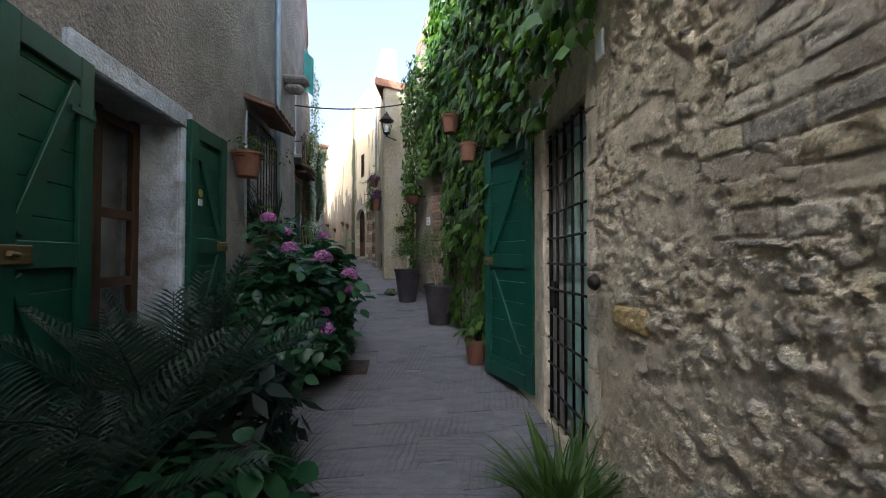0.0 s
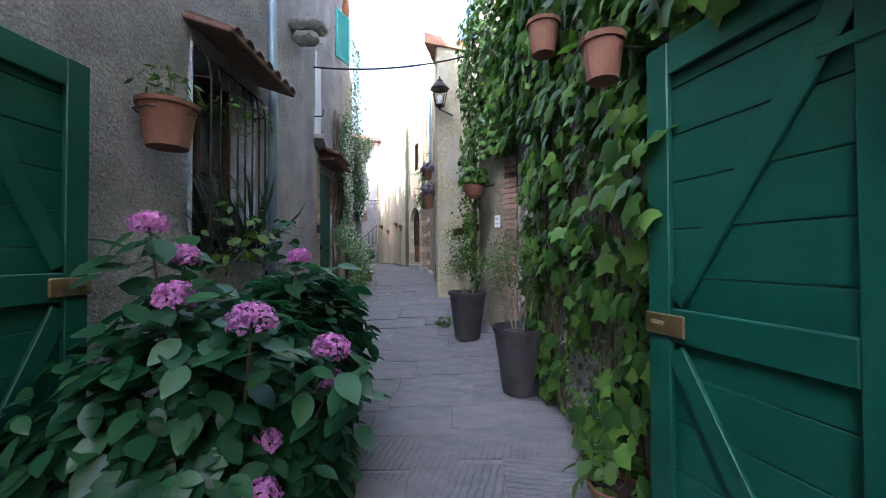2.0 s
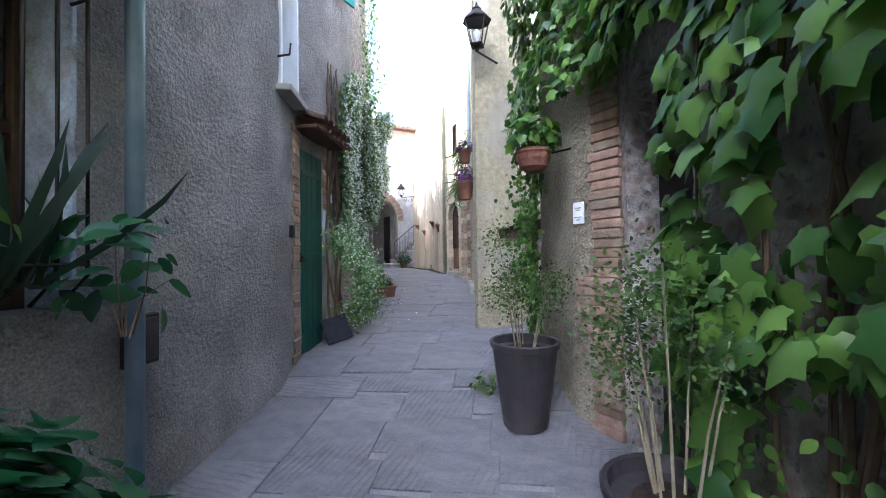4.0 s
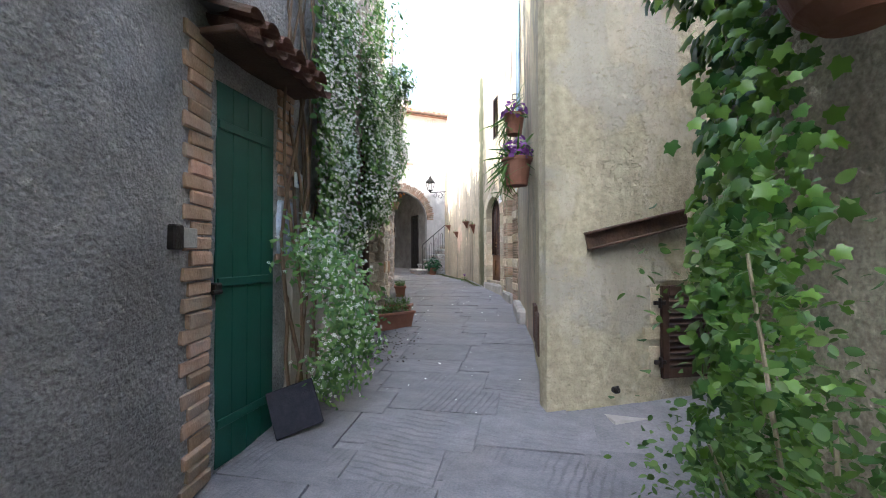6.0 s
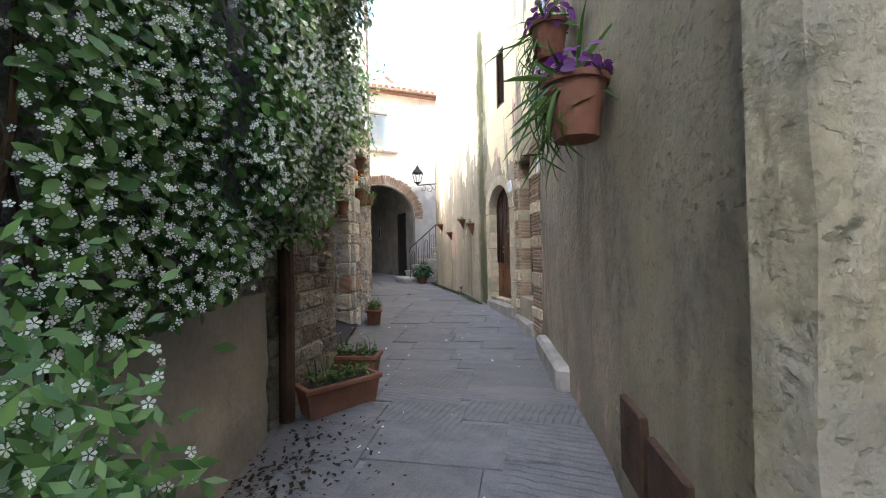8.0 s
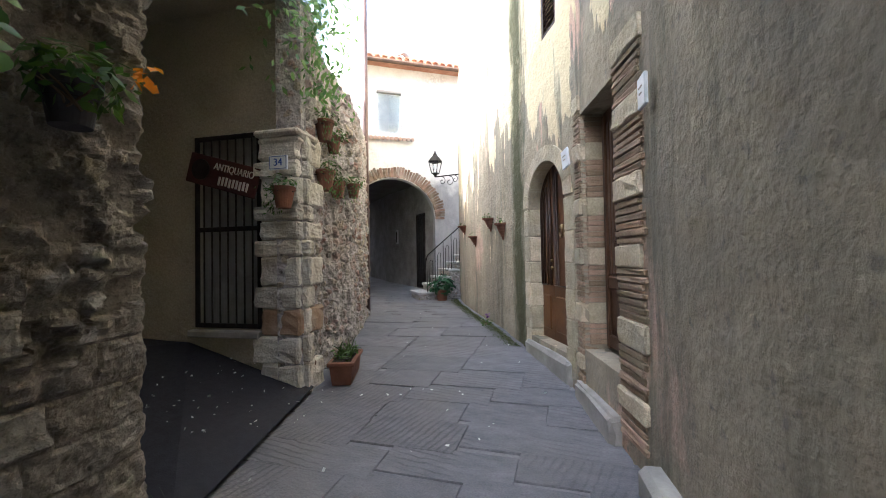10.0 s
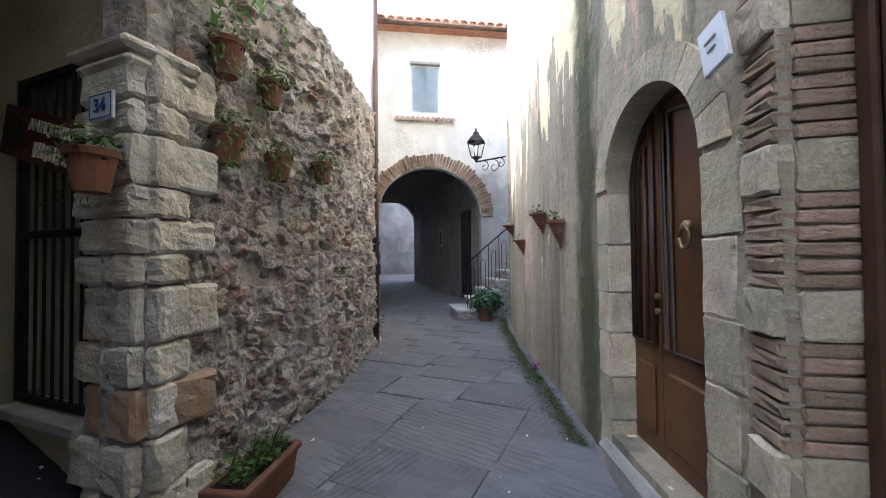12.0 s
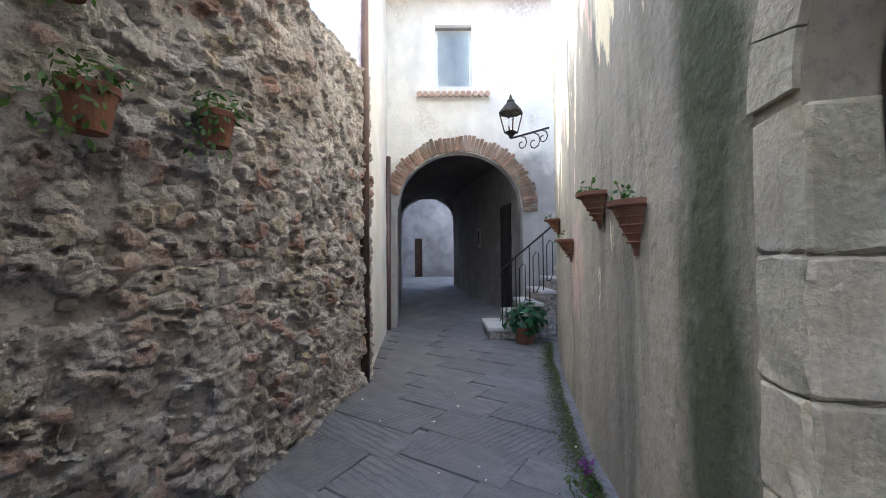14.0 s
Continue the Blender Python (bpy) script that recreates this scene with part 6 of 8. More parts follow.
for x, y, z, r in HEADS:
    q = rng.normal(0, 1, (330, 3))
    q /= np.linalg.norm(q, axis=1)[:, None]
    q[:, 2] = np.where(q[:, 2] < -0.5, -q[:, 2], q[:, 2])
    w3 = rng.normal(0, 1, (16, 3)) * np.array([0.10, 0.10, 0.05]) + np.array([x, y, z - 0.10])
    leaves("foliage", "oval", w3, np.tile((0.1, -0.2, 1.0), (16, 1)), rng.uniform(0.11, 0.18, 16), HYDRANGEA, hy, rng, 0.2, 0.9)
    bm = bmesh.new()
    tube(bm, [(x * 0.5, y * 0.4, 0.3), (x * 0.8, y * 0.8, z * 0.7), (x, y, z)], 0.008, 5, 0.005)
    part("stem", bm, STEM, hy)
    leaves("flower_head", "petal", q * r * rng.uniform(0.80, 1.08, (330, 1)) * np.array([1, 1, 0.8]) + np.array([x, y, z]), q, rng.uniform(0.016, 0.025, 330), PINK, hy, rng, 0.1, 1.0)
hb = thing("hydrangea_tub", "dark tub in the shade under the hydrangea", "planter", pose(-1.60, 4.45, floor_z(4.45)))
bm = bmesh.new()
lathe(bm, [(0.24, 0), (0.32, 0.38), (0.34, 0.40), (0.30, 0.40), (0.28, 0.34)], 20)
part("body", bm, BLACK_POT, hb)


for k, (x, y, r) in enumerate(((-1.20, 1.50, 0.19), (-1.22, 2.15, 0.18), (-1.55, 2.65, 0.15))):
    pt = pot("plant_pot", "dark plant pot in the shade of the wall", pose(x, y, floor_z(y)), r, 0.42, BLACK_POT, group="dark pots by the window")
lg = thing("leafy_clump", "low clump of broad dark leaves by the wall", "plant", pose(-1.55, 2.65, floor_z(2.6) + 0.3))
tuft(lg, "oval", HYDRANGEA, (0, 0, 0.12), 0.34, 150, 0.12, 73, 0.8)
lg2 = thing("leafy_clump", "low clump of broad dark leaves at the alley edge", "plant", pose(-0.98, 1.85, floor_z(1.8)))
tuft(lg2, "oval", HYDRANGEA, (0, 0, 0.30), 0.52, 620, 0.14, 74, 0.75)


lg3 = thing("leafy_clump", "low clump of broad dark leaves below the window", "plant", pose(-1.15, 1.25, floor_z(1.25)))
tuft(lg3, "oval", HYDRANGEA, (0, 0, 0.30), 0.52, 420, 0.14, 75, 0.75)


def grass_clump(m, n, L, seed, label, mat, wide=1.0, name="grass_clump", group=""):
    t = thing(name, label, "plant", m, group)
    rg = np.random.default_rng(seed)
    P = np.column_stack((rg.normal(0, 0.05, n), rg.normal(0, 0.05, n), np.zeros(n)))
    V, Fc = [], []
    for k in range(n):
        a = rg.uniform(0, math.tau)
        out = Vector((math.cos(a), math.sin(a), 0))
        sd = Vector((-out.y, out.x, 0)) * rg.uniform(0.005, 0.010) * wide
        Lk = L * rg.uniform(0.6, 1.1)
        fl = rg.uniform(0.35, 0.95)
        b = len(V)
        for j in range(6):
            u = j / 5
            p = Vector(P[k]) + out * (Lk * fl * u) + Vector((0, 0, Lk * (1.15 * u - 0.75 * fl * u * u)))
            wd = sd * (1 - u * 0.95)
            V += [tuple(p - wd), tuple(p + wd)]
        for j in range(5):
            Fc.append((b + 2 * j, b + 2 * j + 1, b + 2 * j + 3, b + 2 * j + 2))
    me = bpy.data.meshes.new("blade")
    me.from_pydata(V, [], Fc)
    me.materials.append(mat)
    ob = new("blade", me)
    ob.parent = t
    return t


def palm(m, n, L, seed, label):
    """A potted palm: arching fronds, each a midrib with two rows of narrow leaflets."""
    t = thing("palm_plant", label, "plant", m, "potted palms")
    rg = np.random.default_rng(seed)
    for k in range(n):
        a = k * 2.4 + rg.normal(0, 0.2)
        lean = rg.uniform(0.25, 1.0)
        out = Vector((math.cos(a), math.sin(a), 0))
        Lk = L * rg.uniform(0.75, 1.1)

        def rib(u):
            return out * (Lk * lean * u) + Vector((0, 0, Lk * (1.1 * u - 0.62 * lean * u * u)))

        bm = bmesh.new()
        tube(bm, [rib(j / 7) for j in range(8)], 0.006, 5, 0.002)
        for j in range(6, 30):
            u = j / 30
            p, q = rib(u), rib(u + 0.03)
            along = (q - p).normalized()
            side = along.cross(Vector((0, 0, 1))).normalized()
            up = side.cross(along)
            ln = 0.26 * L * math.sin(math.pi * (0.12 + 0.82 * u)) * rg.uniform(0.85, 1.1)
            for sg3 in (-1, 1):
                tip = p + (side * sg3 * 0.8 + along * 0.62 + up * 0.25).normalized() * ln - Vector((0, 0, 0.12 * ln))
                mid = (p + tip) / 2 + up * 0.02
                wd = along * 0.007
                v = [bm.verts.new(x) for x in (p - wd * 0.4, mid - wd, tip, mid + wd, p + wd * 0.4)]
                bm.faces.new(v)
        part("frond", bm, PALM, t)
    return t


palm(pose(-1.20, 1.50, floor_z(1.5) + 0.38), 15, 0.95, 71, "dark potted palm with arching feathered fronds")
palm(pose(-1.22, 2.15, floor_z(2.15) + 0.38), 17, 1.05, 72, "dark potted palm beside the limewashed window")
palm(pose(-1.55, 2.65, floor_z(2.65) + 0.38), 13, 0.95, 76, "dark potted palm in front of the green shutter")
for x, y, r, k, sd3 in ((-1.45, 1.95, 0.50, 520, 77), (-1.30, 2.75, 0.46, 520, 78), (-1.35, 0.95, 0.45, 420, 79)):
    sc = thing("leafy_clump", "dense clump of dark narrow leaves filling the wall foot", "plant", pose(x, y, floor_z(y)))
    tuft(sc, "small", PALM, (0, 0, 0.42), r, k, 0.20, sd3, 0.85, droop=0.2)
grass_clump(pose(0.58, 2.30, floor_z(2.3)), 170, 0.62, 81, "clump of arching green strap leaves below the stone wall", SHRUB, 2.6)
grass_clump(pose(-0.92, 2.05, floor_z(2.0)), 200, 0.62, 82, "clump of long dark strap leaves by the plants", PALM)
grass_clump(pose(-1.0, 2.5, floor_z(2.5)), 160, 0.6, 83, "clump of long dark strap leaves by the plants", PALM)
mh = thing("manhole_cover", "square iron manhole cover flush in the paving", "manhole cover", pose(-0.98, 4.62, floor_z(4.62) + 0.006, 4.5, 0, 5))
bm = bmesh.new()
box(bm, (0, 0, 0), (0.42, 0.42, 0.012), 0.004)
part("frame", bm, RUST, mh)
bm = bmesh.new()
box(bm, (0, 0, 0.006), (0.36, 0.36, 0.010), 0.004)
for i in range(5):
    box(bm, (0, -0.13 + i * 0.065, 0.012), (0.30, 0.015, 0.006))
part("lid", bm, IRON, mh)


# ---- jasmine, recess, planters, gate and pillar ----
rng = np.random.default_rng(91)
JW = [(-3.72, 11.66), (-3.6, 10.75), (-3.28, 10.0), (-3.05, 9.0)]
jas = thing("jasmine", "star jasmine in white flower climbing the house wall", "climbing plant")


def jas_low(s):
    return 1.9 + 0.5 * math.sin(s * 2.1) * 0.4 + (1.0 if s < 0.5 else 0.0)


P, N = wall_points(JW, jas_low, lambda s: 3.9 + 0.3 * math.sin(s * 4), 12500, rng, lambda s, z: (0.66 if z > 2.2 else 0.36) if s < 1.7 else 0.30, 0.15, 2.42)
P2, N2 = wall_points(JW, 3.8, 6.2, 900, rng, lambda s, z: 0.52, 0.2, 1.3)
P, N = P + P2, N + N2
leaves("foliage", "oval", P, N, rng.uniform(0.045, 0.08, len(P)), JASMINE_LEAF, jas, rng, 0.35, 0.8)
k = rng.permutation(len(P))[:5800]
Pf = [(P[i][0] + 0.07, P[i][1] - 0.05, P[i][2]) for i in k]
leaves("blossom", "star", Pf, [(0.8, -0.6, 0.3)] * len(Pf), rng.uniform(0.020, 0.030, len(Pf)), WHITE_PETAL, jas, rng, 0.1, 1.0)
# lower bough hanging over the alley
n = 2200
u = rng.uniform(0, 1, n)
bough = np.column_stack((-3.00 + 0.42 * np.sin(u * 3.0) + rng.normal(0, 0.09, n), 9.12 + 0.22 * u + rng.normal(0, 0.12, n), 1.95 - 1.15 * u + rng.normal(0, 0.10, n)))
leaves("foliage", "small", bough, np.tile((0.7, -0.5, 0.5), (n, 1)), rng.uniform(0.04, 0.075, n), JASMINE_LEAF, jas, rng, 0.35, 0.8)
leaves("blossom", "star", bough[:680] + np.array([0.02, -0.03, 0.02]), [(0.7, -0.6, 0.4)] * 680, rng.uniform(0.020, 0.031, 680), WHITE_PETAL, jas, rng, 0.1, 1.0)
n = 900
u = rng.uniform(0, 1, n)
far = np.column_stack((-3.45 - 1.1 * u + rng.normal(0, 0.12, n), 11.0 + 2.6 * u + rng.normal(0, 0.12, n), 4.6 + 0.3 * np.sin(u * 7) + rng.normal(0, 0.22, n) - 0.35 * u))
leaves("foliage", "small", far, np.tile((0.8, -0.2, 0.4), (n, 1)), rng.uniform(0.05, 0.10, n), JASMINE_LEAF, jas, rng, 0.5, 0.7)
n = 620
far2 = np.column_stack((rng.normal(-4.66, 0.14, n), rng.normal(13.55, 0.20, n), rng.uniform(3.45, 4.6, n)))
leaves("foliage", "small", far2, np.tile((0.6, -0.7, 0.3), (n, 1)), rng.uniform(0.05, 0.09, n), JASMINE_LEAF, jas, rng, 0.8, 0.5)
for k in range(9):
    bm = bmesh.new()
    x0, y0 = -3.03 - 0.02 * k, 9.05 + 0.05 * k
    pts = [(x0 + 0.05 + 0.03 * math.sin(j * 1.4 + k), y0 + 0.10 * math.sin(j * 0.9 + k * 2), 0.66 + j * 0.42) for j in range(9)]
    tube(bm, pts, 0.016, 6, 0.007)
    part("stem", bm, STEM, jas)
post = thing("wall_post", "dark wooden post at the end of the jasmine wall", "post", pose(-3.52, 10.88, floor_z(10.9)))
bm = bmesh.new()
tube(bm, [(0, 0, 0), (0.01, 0, 0.8), (-0.01, 0.01, 1.6), (0, 0, 2.3)], 0.05, 9)
part("pole", bm, OLD_WOOD, post)
# low plastered bulge of the wall foot
bulge = wall("wall_foot", [(-3.52, 10.72), (-3.24, 10.0), (-3.02, 9.1)], 0.3, [1.75, 1.75, 1.75], 0.08, FOOT_PLASTER, {}, 0.07, 0.02, 3.0, 0.004, "smooth grey plaster foot of the jasmine wall")


def planter(m, L, label, seed, herb=60):
    t = thing("window_box", label, "planter", m, "terracotta troughs")
    w, h = 0.20, 0.19
    bm = bmesh.new()
    lo = [(-L / 2 + 0.03, -w / 2 + 0.02, 0), (L / 2 - 0.03, -w / 2 + 0.02, 0), (L / 2 - 0.03, w / 2 - 0.02, 0), (-L / 2 + 0.03, w / 2 - 0.02, 0)]
    hi = [(-L / 2, -w / 2, h), (L / 2, -w / 2, h), (L / 2, w / 2, h), (-L / 2, w / 2, h)]
    inn = [(x * 0.92, y * 0.84, h) for x, y, z in hi]
    inl = [(x * 0.90, y * 0.80, h - 0.05) for x, y, z in hi]
    R = [[bm.verts.new(p) for p in ring] for ring in (lo, hi, inn, inl)]
    bm.faces.new(R[0][::-1])
    for a, b in zip(R[:-1], R[1:]):
        for i in range(4):
            j = (i + 1) % 4
            bm.faces.new((a[i], a[j], b[j], b[i]))
    part("trough", bm, TERRACOTTA, t)
    bm = bmesh.new()
    box(bm, (0, 0, h - 0.006), (L + 0.03, w + 0.03, 0.035), 0.006)
    part("rim", bm, TERRACOTTA, t)
    bm = bmesh.new()
    box(bm, (0, 0, h + 0.008), (L * 0.92, w * 0.84, 0.012), 0.004)
    part("soil", bm, SOIL, t, "dark potting soil")
    rg = np.random.default_rng(seed)
    P = np.column_stack((rg.uniform(-L / 2, L / 2, herb * 3) * 0.9, rg.uniform(-w / 2, w / 2, herb * 3) * 0.8, rg.uniform(h, h + 0.09, herb * 3)))
    hb2 = leaves("herbs", "oval", P, np.tile((0, 0, 1.0), (len(P), 1)), rg.uniform(0.025, 0.05, len(P)), SHRUB, t, rg, 0.0, 0.8)
    tagged(hb2, "low green herbs", kind="stuff")
    P = np.column_stack((rg.uniform(-L / 2, L / 2, 30) * 0.8, rg.uniform(-w / 2, w / 2, 30) * 0.6, np.full(30, h)))
    leaves("grass", "blade", P, np.tile((0.6, 0.6, 0.2), (30, 1)), rg.uniform(0.08, 0.2, 30), SHRUB, t, rg, -0.9, 0.3)
    return t


planter(pose(-3.30, 11.15, floor_z(11.15), 0, 0, 62), 0.55, "terracotta trough with low green herbs by the wall end", 95)
planter(pose(-4.52, 13.80, floor_z(13.8), 0, 0, 118), 0.50, "terracotta trough with green herbs below the stone pillar", 96)
planter(pose(-3.55, 11.72, floor_z(11.7), 0, 0, 15), 0.45, "terracotta trough with herbs at the mat's edge", 97)
# black mat over the ramp of the recess
bm = bmesh.new()
A, B, C, D, E, F2 = (-3.92, 11.9, 0.955), (-4.56, 13.42, 1.02), (-5.7, 13.12, 1.36), (-9.0, 12.40, 1.50), (-8.9, 12.2, 1.50), (-6.4, 12.15, 1.36)
vs = [bm.verts.new(Vector(p)) for p in (A, B, C, D, E, F2)]
bm.faces.new(vs)
bmesh.ops.triangulate(bm, faces=bm.faces[:])
bmesh.ops.subdivide_edges(bm, edges=bm.edges[:], cuts=5, use_grid_fill=True)
for v in bm.verts:
    v.co.z += 0.012 + 0.006 * noise.noise(v.co * 2.5)
bmesh.ops.recalc_face_normals(bm, faces=bm.faces)
bmesh.ops.solidify(bm, geom=bm.faces[:], thickness=-0.012)
mat_ob = tagged(obj("rubber_mat", bm, TARP), "wide black rubber mat with petals lying on the ramp", "mat")
P = np.column_stack((rng.uniform(-5.2, -4.1, 60), rng.uniform(12.3, 13.3, 60), np.zeros(60)))
P[:, 2] = [np.interp(-x, (4.1, 5.7), (1.02, 1.39)) + 0.006 for x in P[:, 0]]
ptl = leaves("fallen_petals", "petal", P, np.tile((0, 0, 1.0), (60, 1)), rng.uniform(0.010, 0.024, 60), WHITE_PETAL, None, rng, 0.0, 1.0)
tagged(ptl, "scattered fallen jasmine petals on the mat and paving", "petals", kind="stuff")
n = 80
P = np.column_stack((np.zeros(n), rng.uniform(9.3, 16.5, n), np.zeros(n)))
P[:, 0] = np.interp(P[:, 1], (9.3, 11, 13, 15, 16.5), (-2.3, -2.8, -3.4, -4.1, -4.8)) + rng.normal(0, 0.5, n)
P[:, 2] = [floor_z(y) + 0.012 for y in P[:, 1]]
pt2 = leaves("fallen_leaves", "petal", P, np.tile((0, 0, 1.0), (n, 1)), rng.uniform(0.012, 0.03, n), WHITE_PETAL, None, rng, 0.0, 1.0)
tagged(pt2, "small pale petals and leaves strewn on the paving", "petals", kind="stuff")
n = 500
P = np.column_stack((rng.normal(-3.15, 0.22, n), rng.normal(10.35, 0.28, n), np.zeros(n)))
P[:, 2] = [floor_z(y) + 0.012 for y in P[:, 1]]
pt3 = leaves("leaf_litter", "petal", P, np.tile((0, 0, 1.0), (n, 1)), rng.uniform(0.012, 0.035, n), SOIL, None, rng, 0.0, 1.0)
tagged(pt3, "dark leaf litter swept below the jasmine", "leaf litter", kind="stuff")

# gate with sign, number plate
G = GATE
gt = thing("iron_gate", "rusty black barred iron gate closing a doorway", "gate", on_wall(*G, 0.38, 1.52))
gw, gh = 0.67, 1.68
for x in (0.02, gw - 0.02):
    bm = bmesh.new()
    box(bm, (x, 0.0, gh / 2), (0.035, 0.03, gh), 0.004)
    part("stile", bm, IRON, gt)
for z in (0.02, gh * 0.51, gh - 0.02):
    bm = bmesh.new()
    box(bm, (gw / 2, 0.0, z), (gw - 0.07, 0.028, 0.04), 0.004)
    part("rail", bm, IRON, gt)
for k in range(7):
    bm = bmesh.new()
    rod(bm, (0.09 + (gw - 0.18) * k / 6, 0.0, 0.03), (0.09 + (gw - 0.18) * k / 6, 0.0, gh - 0.03), 0.008)
    part("bar", bm, IRON, gt)
bm = bmesh.new()
box(bm, (gw / 2, -0.10, gh / 2), (gw, 0.02, gh))
part("backing", bm, STEP_STONE, gt, "dim greyish boards behind the bars")
bm = bmesh.new()
box(bm, (gw / 2, 0.02, -0.045), (gw + 0.04, 0.12, 0.06), 0.01)
part("sill", bm, STEP_STONE, gt, "pale stone sill")
sg = thing("shop_sign", "dark red painted board sign with pale lettering hung on the gate", "sign", on_wall(*G, 0.72, 2.84, 0.05) @ pose(0, 0, 0, 0, -16, 0))
bm = bmesh.new()
box(bm, (0, 0, 0), (0.72, 0.02, 0.26), 0.006)
part("board", bm, SIGN_RED, sg)
for x, z, wd in ((-0.13, -0.055, 0.32),):
    for q in range(9):
        bm = bmesh.new()
        box(bm, (x - wd / 2 + wd * (q + 0.5) / 9, 0.013, z + 0.004 * math.sin(q * 2.2)), (wd / 9 * 0.55, 0.006, 0.075), 0.001)
        part("letter_bar", bm, SIGN_LETTER, sg)
bm = bmesh.new()
lathe(bm, [(0.09, 0), (0.09, 0.008)], 20)
bmesh.ops.rotate(bm, verts=bm.verts, matrix=Euler((-math.pi / 2, 0, 0)).to_matrix())
bmesh.ops.translate(bm, verts=bm.verts, vec=(0.22, 0.012, 0))
part("emblem", bm, IRON, sg, "dark painted emblem")


def text_mesh(txt, size, mat, depth=0.003):
    cu = bpy.data.curves.new("lettering", "FONT")
    cu.body, cu.size, cu.extrude, cu.align_x, cu.align_y = txt, size, depth, "CENTER", "CENTER"
    ob = new("lettering", cu)
    me = bpy.data.meshes.new_from_object(ob.evaluated_get(bpy.context.evaluated_depsgraph_get()))
    bpy.data.objects.remove(ob)
    me.materials.clear()
    me.materials.append(mat)
    return me


lt = new("lettering", text_mesh("ANTIQUARIO", 0.085, SIGN_LETTER))
lt.parent = sg
lt.matrix_basis = pose(-0.11, 0.014, 0.055, 90, 0, 180) @ Matrix.Diagonal((0.78, 1, 1, 1))
hn = thing("number_plate", "white enamel house number plate with blue numerals 34", "sign", on_wall(*G, 0.155, 2.90, 0.085))
bm = bmesh.new()
box(bm, (0, 0, 0), (0.17, 0.012, 0.12), 0.003)
part("plate", bm, ENAMEL, hn)
bm = bmesh.new()
for c, sz in (((0, 0.007, 0.05), (0.15, 0.004, 0.004)), ((0, 0.007, -0.05), (0.15, 0.004, 0.004)), ((0.075, 0.007, 0), (0.004, 0.004, 0.104)), ((-0.075, 0.007, 0), (0.004, 0.004, 0.104))):
    box(bm, c, sz)
part("border", bm, INK_BLUE, hn, "thin blue border")
tm = new("lettering", text_mesh("34", 0.085, INK_BLUE))
tm.parent = hn
tm.matrix_basis = pose(0, 0.009, 0, 90, 0, 180)
# stone pillar
rng = np.random.default_rng(101)
pil = tagged(new("stone_pillar"), "corner pillar of worn limestone blocks with brick patches", "pillar", kind="structure")
z, k = 0.98, 0
while z < 3.10:
    hh = float(rng.uniform(0.13, 0.27))
    L = 0.42 if k % 2 else 0.36
    D2 = 0.26 if k % 2 else 0.40
    isb = 1.36 < z < 1.52
    bm = bmesh.new()
    box(bm, (L / 2, -D2 / 2, hh / 2), (L, D2, hh - 0.012), 0.016)
    bmesh.ops.subdivide_edges(bm, edges=[e for e in bm.edges if e.calc_length() > 0.05], cuts=3, use_grid_fill=True)
    for v in bm.verts:
        v.co += Vector(rng.normal(0, 0.004, 3)) + noise.noise_vector(v.co * 9 + Vector((k * 3.1, 0, 0))) * 0.008
    piece("block", mesh_of("block", bm, BRICK if isb else PILLAR_STONE), pil, on_wall(*G, 0.0 + rng.normal(0, 0.008), z, 0.06 + rng.normal(0, 0.006)))
    bm = bmesh.new()
    L3 = 0.20 if k % 2 else 0.29
    box(bm, (-L3 / 2, -0.10, hh / 2), (L3, 0.20, hh - 0.012), 0.016)
    bmesh.ops.subdivide_edges(bm, edges=[e for e in bm.edges if e.calc_length() > 0.05], cuts=3, use_grid_fill=True)
    for v in bm.verts:
        v.co += Vector(rng.normal(0, 0.004, 3)) + noise.noise_vector(v.co * 9 + Vector((k * 5.1, 9, 0))) * 0.008
    piece("block", mesh_of("block", bm, PILLAR_STONE), pil, on_wall(GARDEN[3], PILLAR_C, (Vector(PILLAR_C) - Vector(GARDEN[3])).length - 0.005, z, 0.055 + rng.normal(0, 0.006)))
    z += hh
    k += 1
bm = bmesh.new()
box(bm, (0.17, -0.13, 0.05), (0.42, 0.35, 0.055), 0.02)
piece("capital", mesh_of("capital", bm, PILLAR_STONE), pil, on_wall(*G, 0.0, 3.10, 0.07))
bm = bmesh.new()
box(bm, (0.17, -0.13, 0.0), (0.38, 0.32, 0.05), 0.02)
piece("capital", mesh_of("capital", bm, PILLAR_STONE), pil, on_wall(*G, 0.0, 3.09, 0.06))


def wall_pot(m, r, h, seed, kind="small", label="terracotta pot with a trailing green plant hung on the stone wall"):
    t = pot("wall_pot", label, m, r, h, taper=0.66, group="pots on the garden wall")
    tuft(t, kind, SHRUB, (0.0, 0.02, h + 0.03), 0.13, 90, 0.05, seed, 0.6, stems=3)
    rg = np.random.default_rng(seed + 1)
    P = [(0.08 + rg.normal(0, 0.05), 0.05 + rg.normal(0, 0.04), h - rg.uniform(0, 0.22)) for _ in range(50)]
    leaves("trailing_leaves", kind, P, [(0.3, 1, 0.3)] * 50, rg.uniform(0.03, 0.05, 50), SHRUB, t, rg, 0.8, 0.6)
    bm = bmesh.new()
    tube(bm, [(0, -r - 0.06, h * 0.75), (-r * 0.98, 0, h * 0.75), (0, r * 0.98, h * 0.75), (r * 0.98, 0, h * 0.75), (0, -r - 0.06, h * 0.75)], 0.005, 5)
    part("iron_ring", bm, IRON, t)
    return t


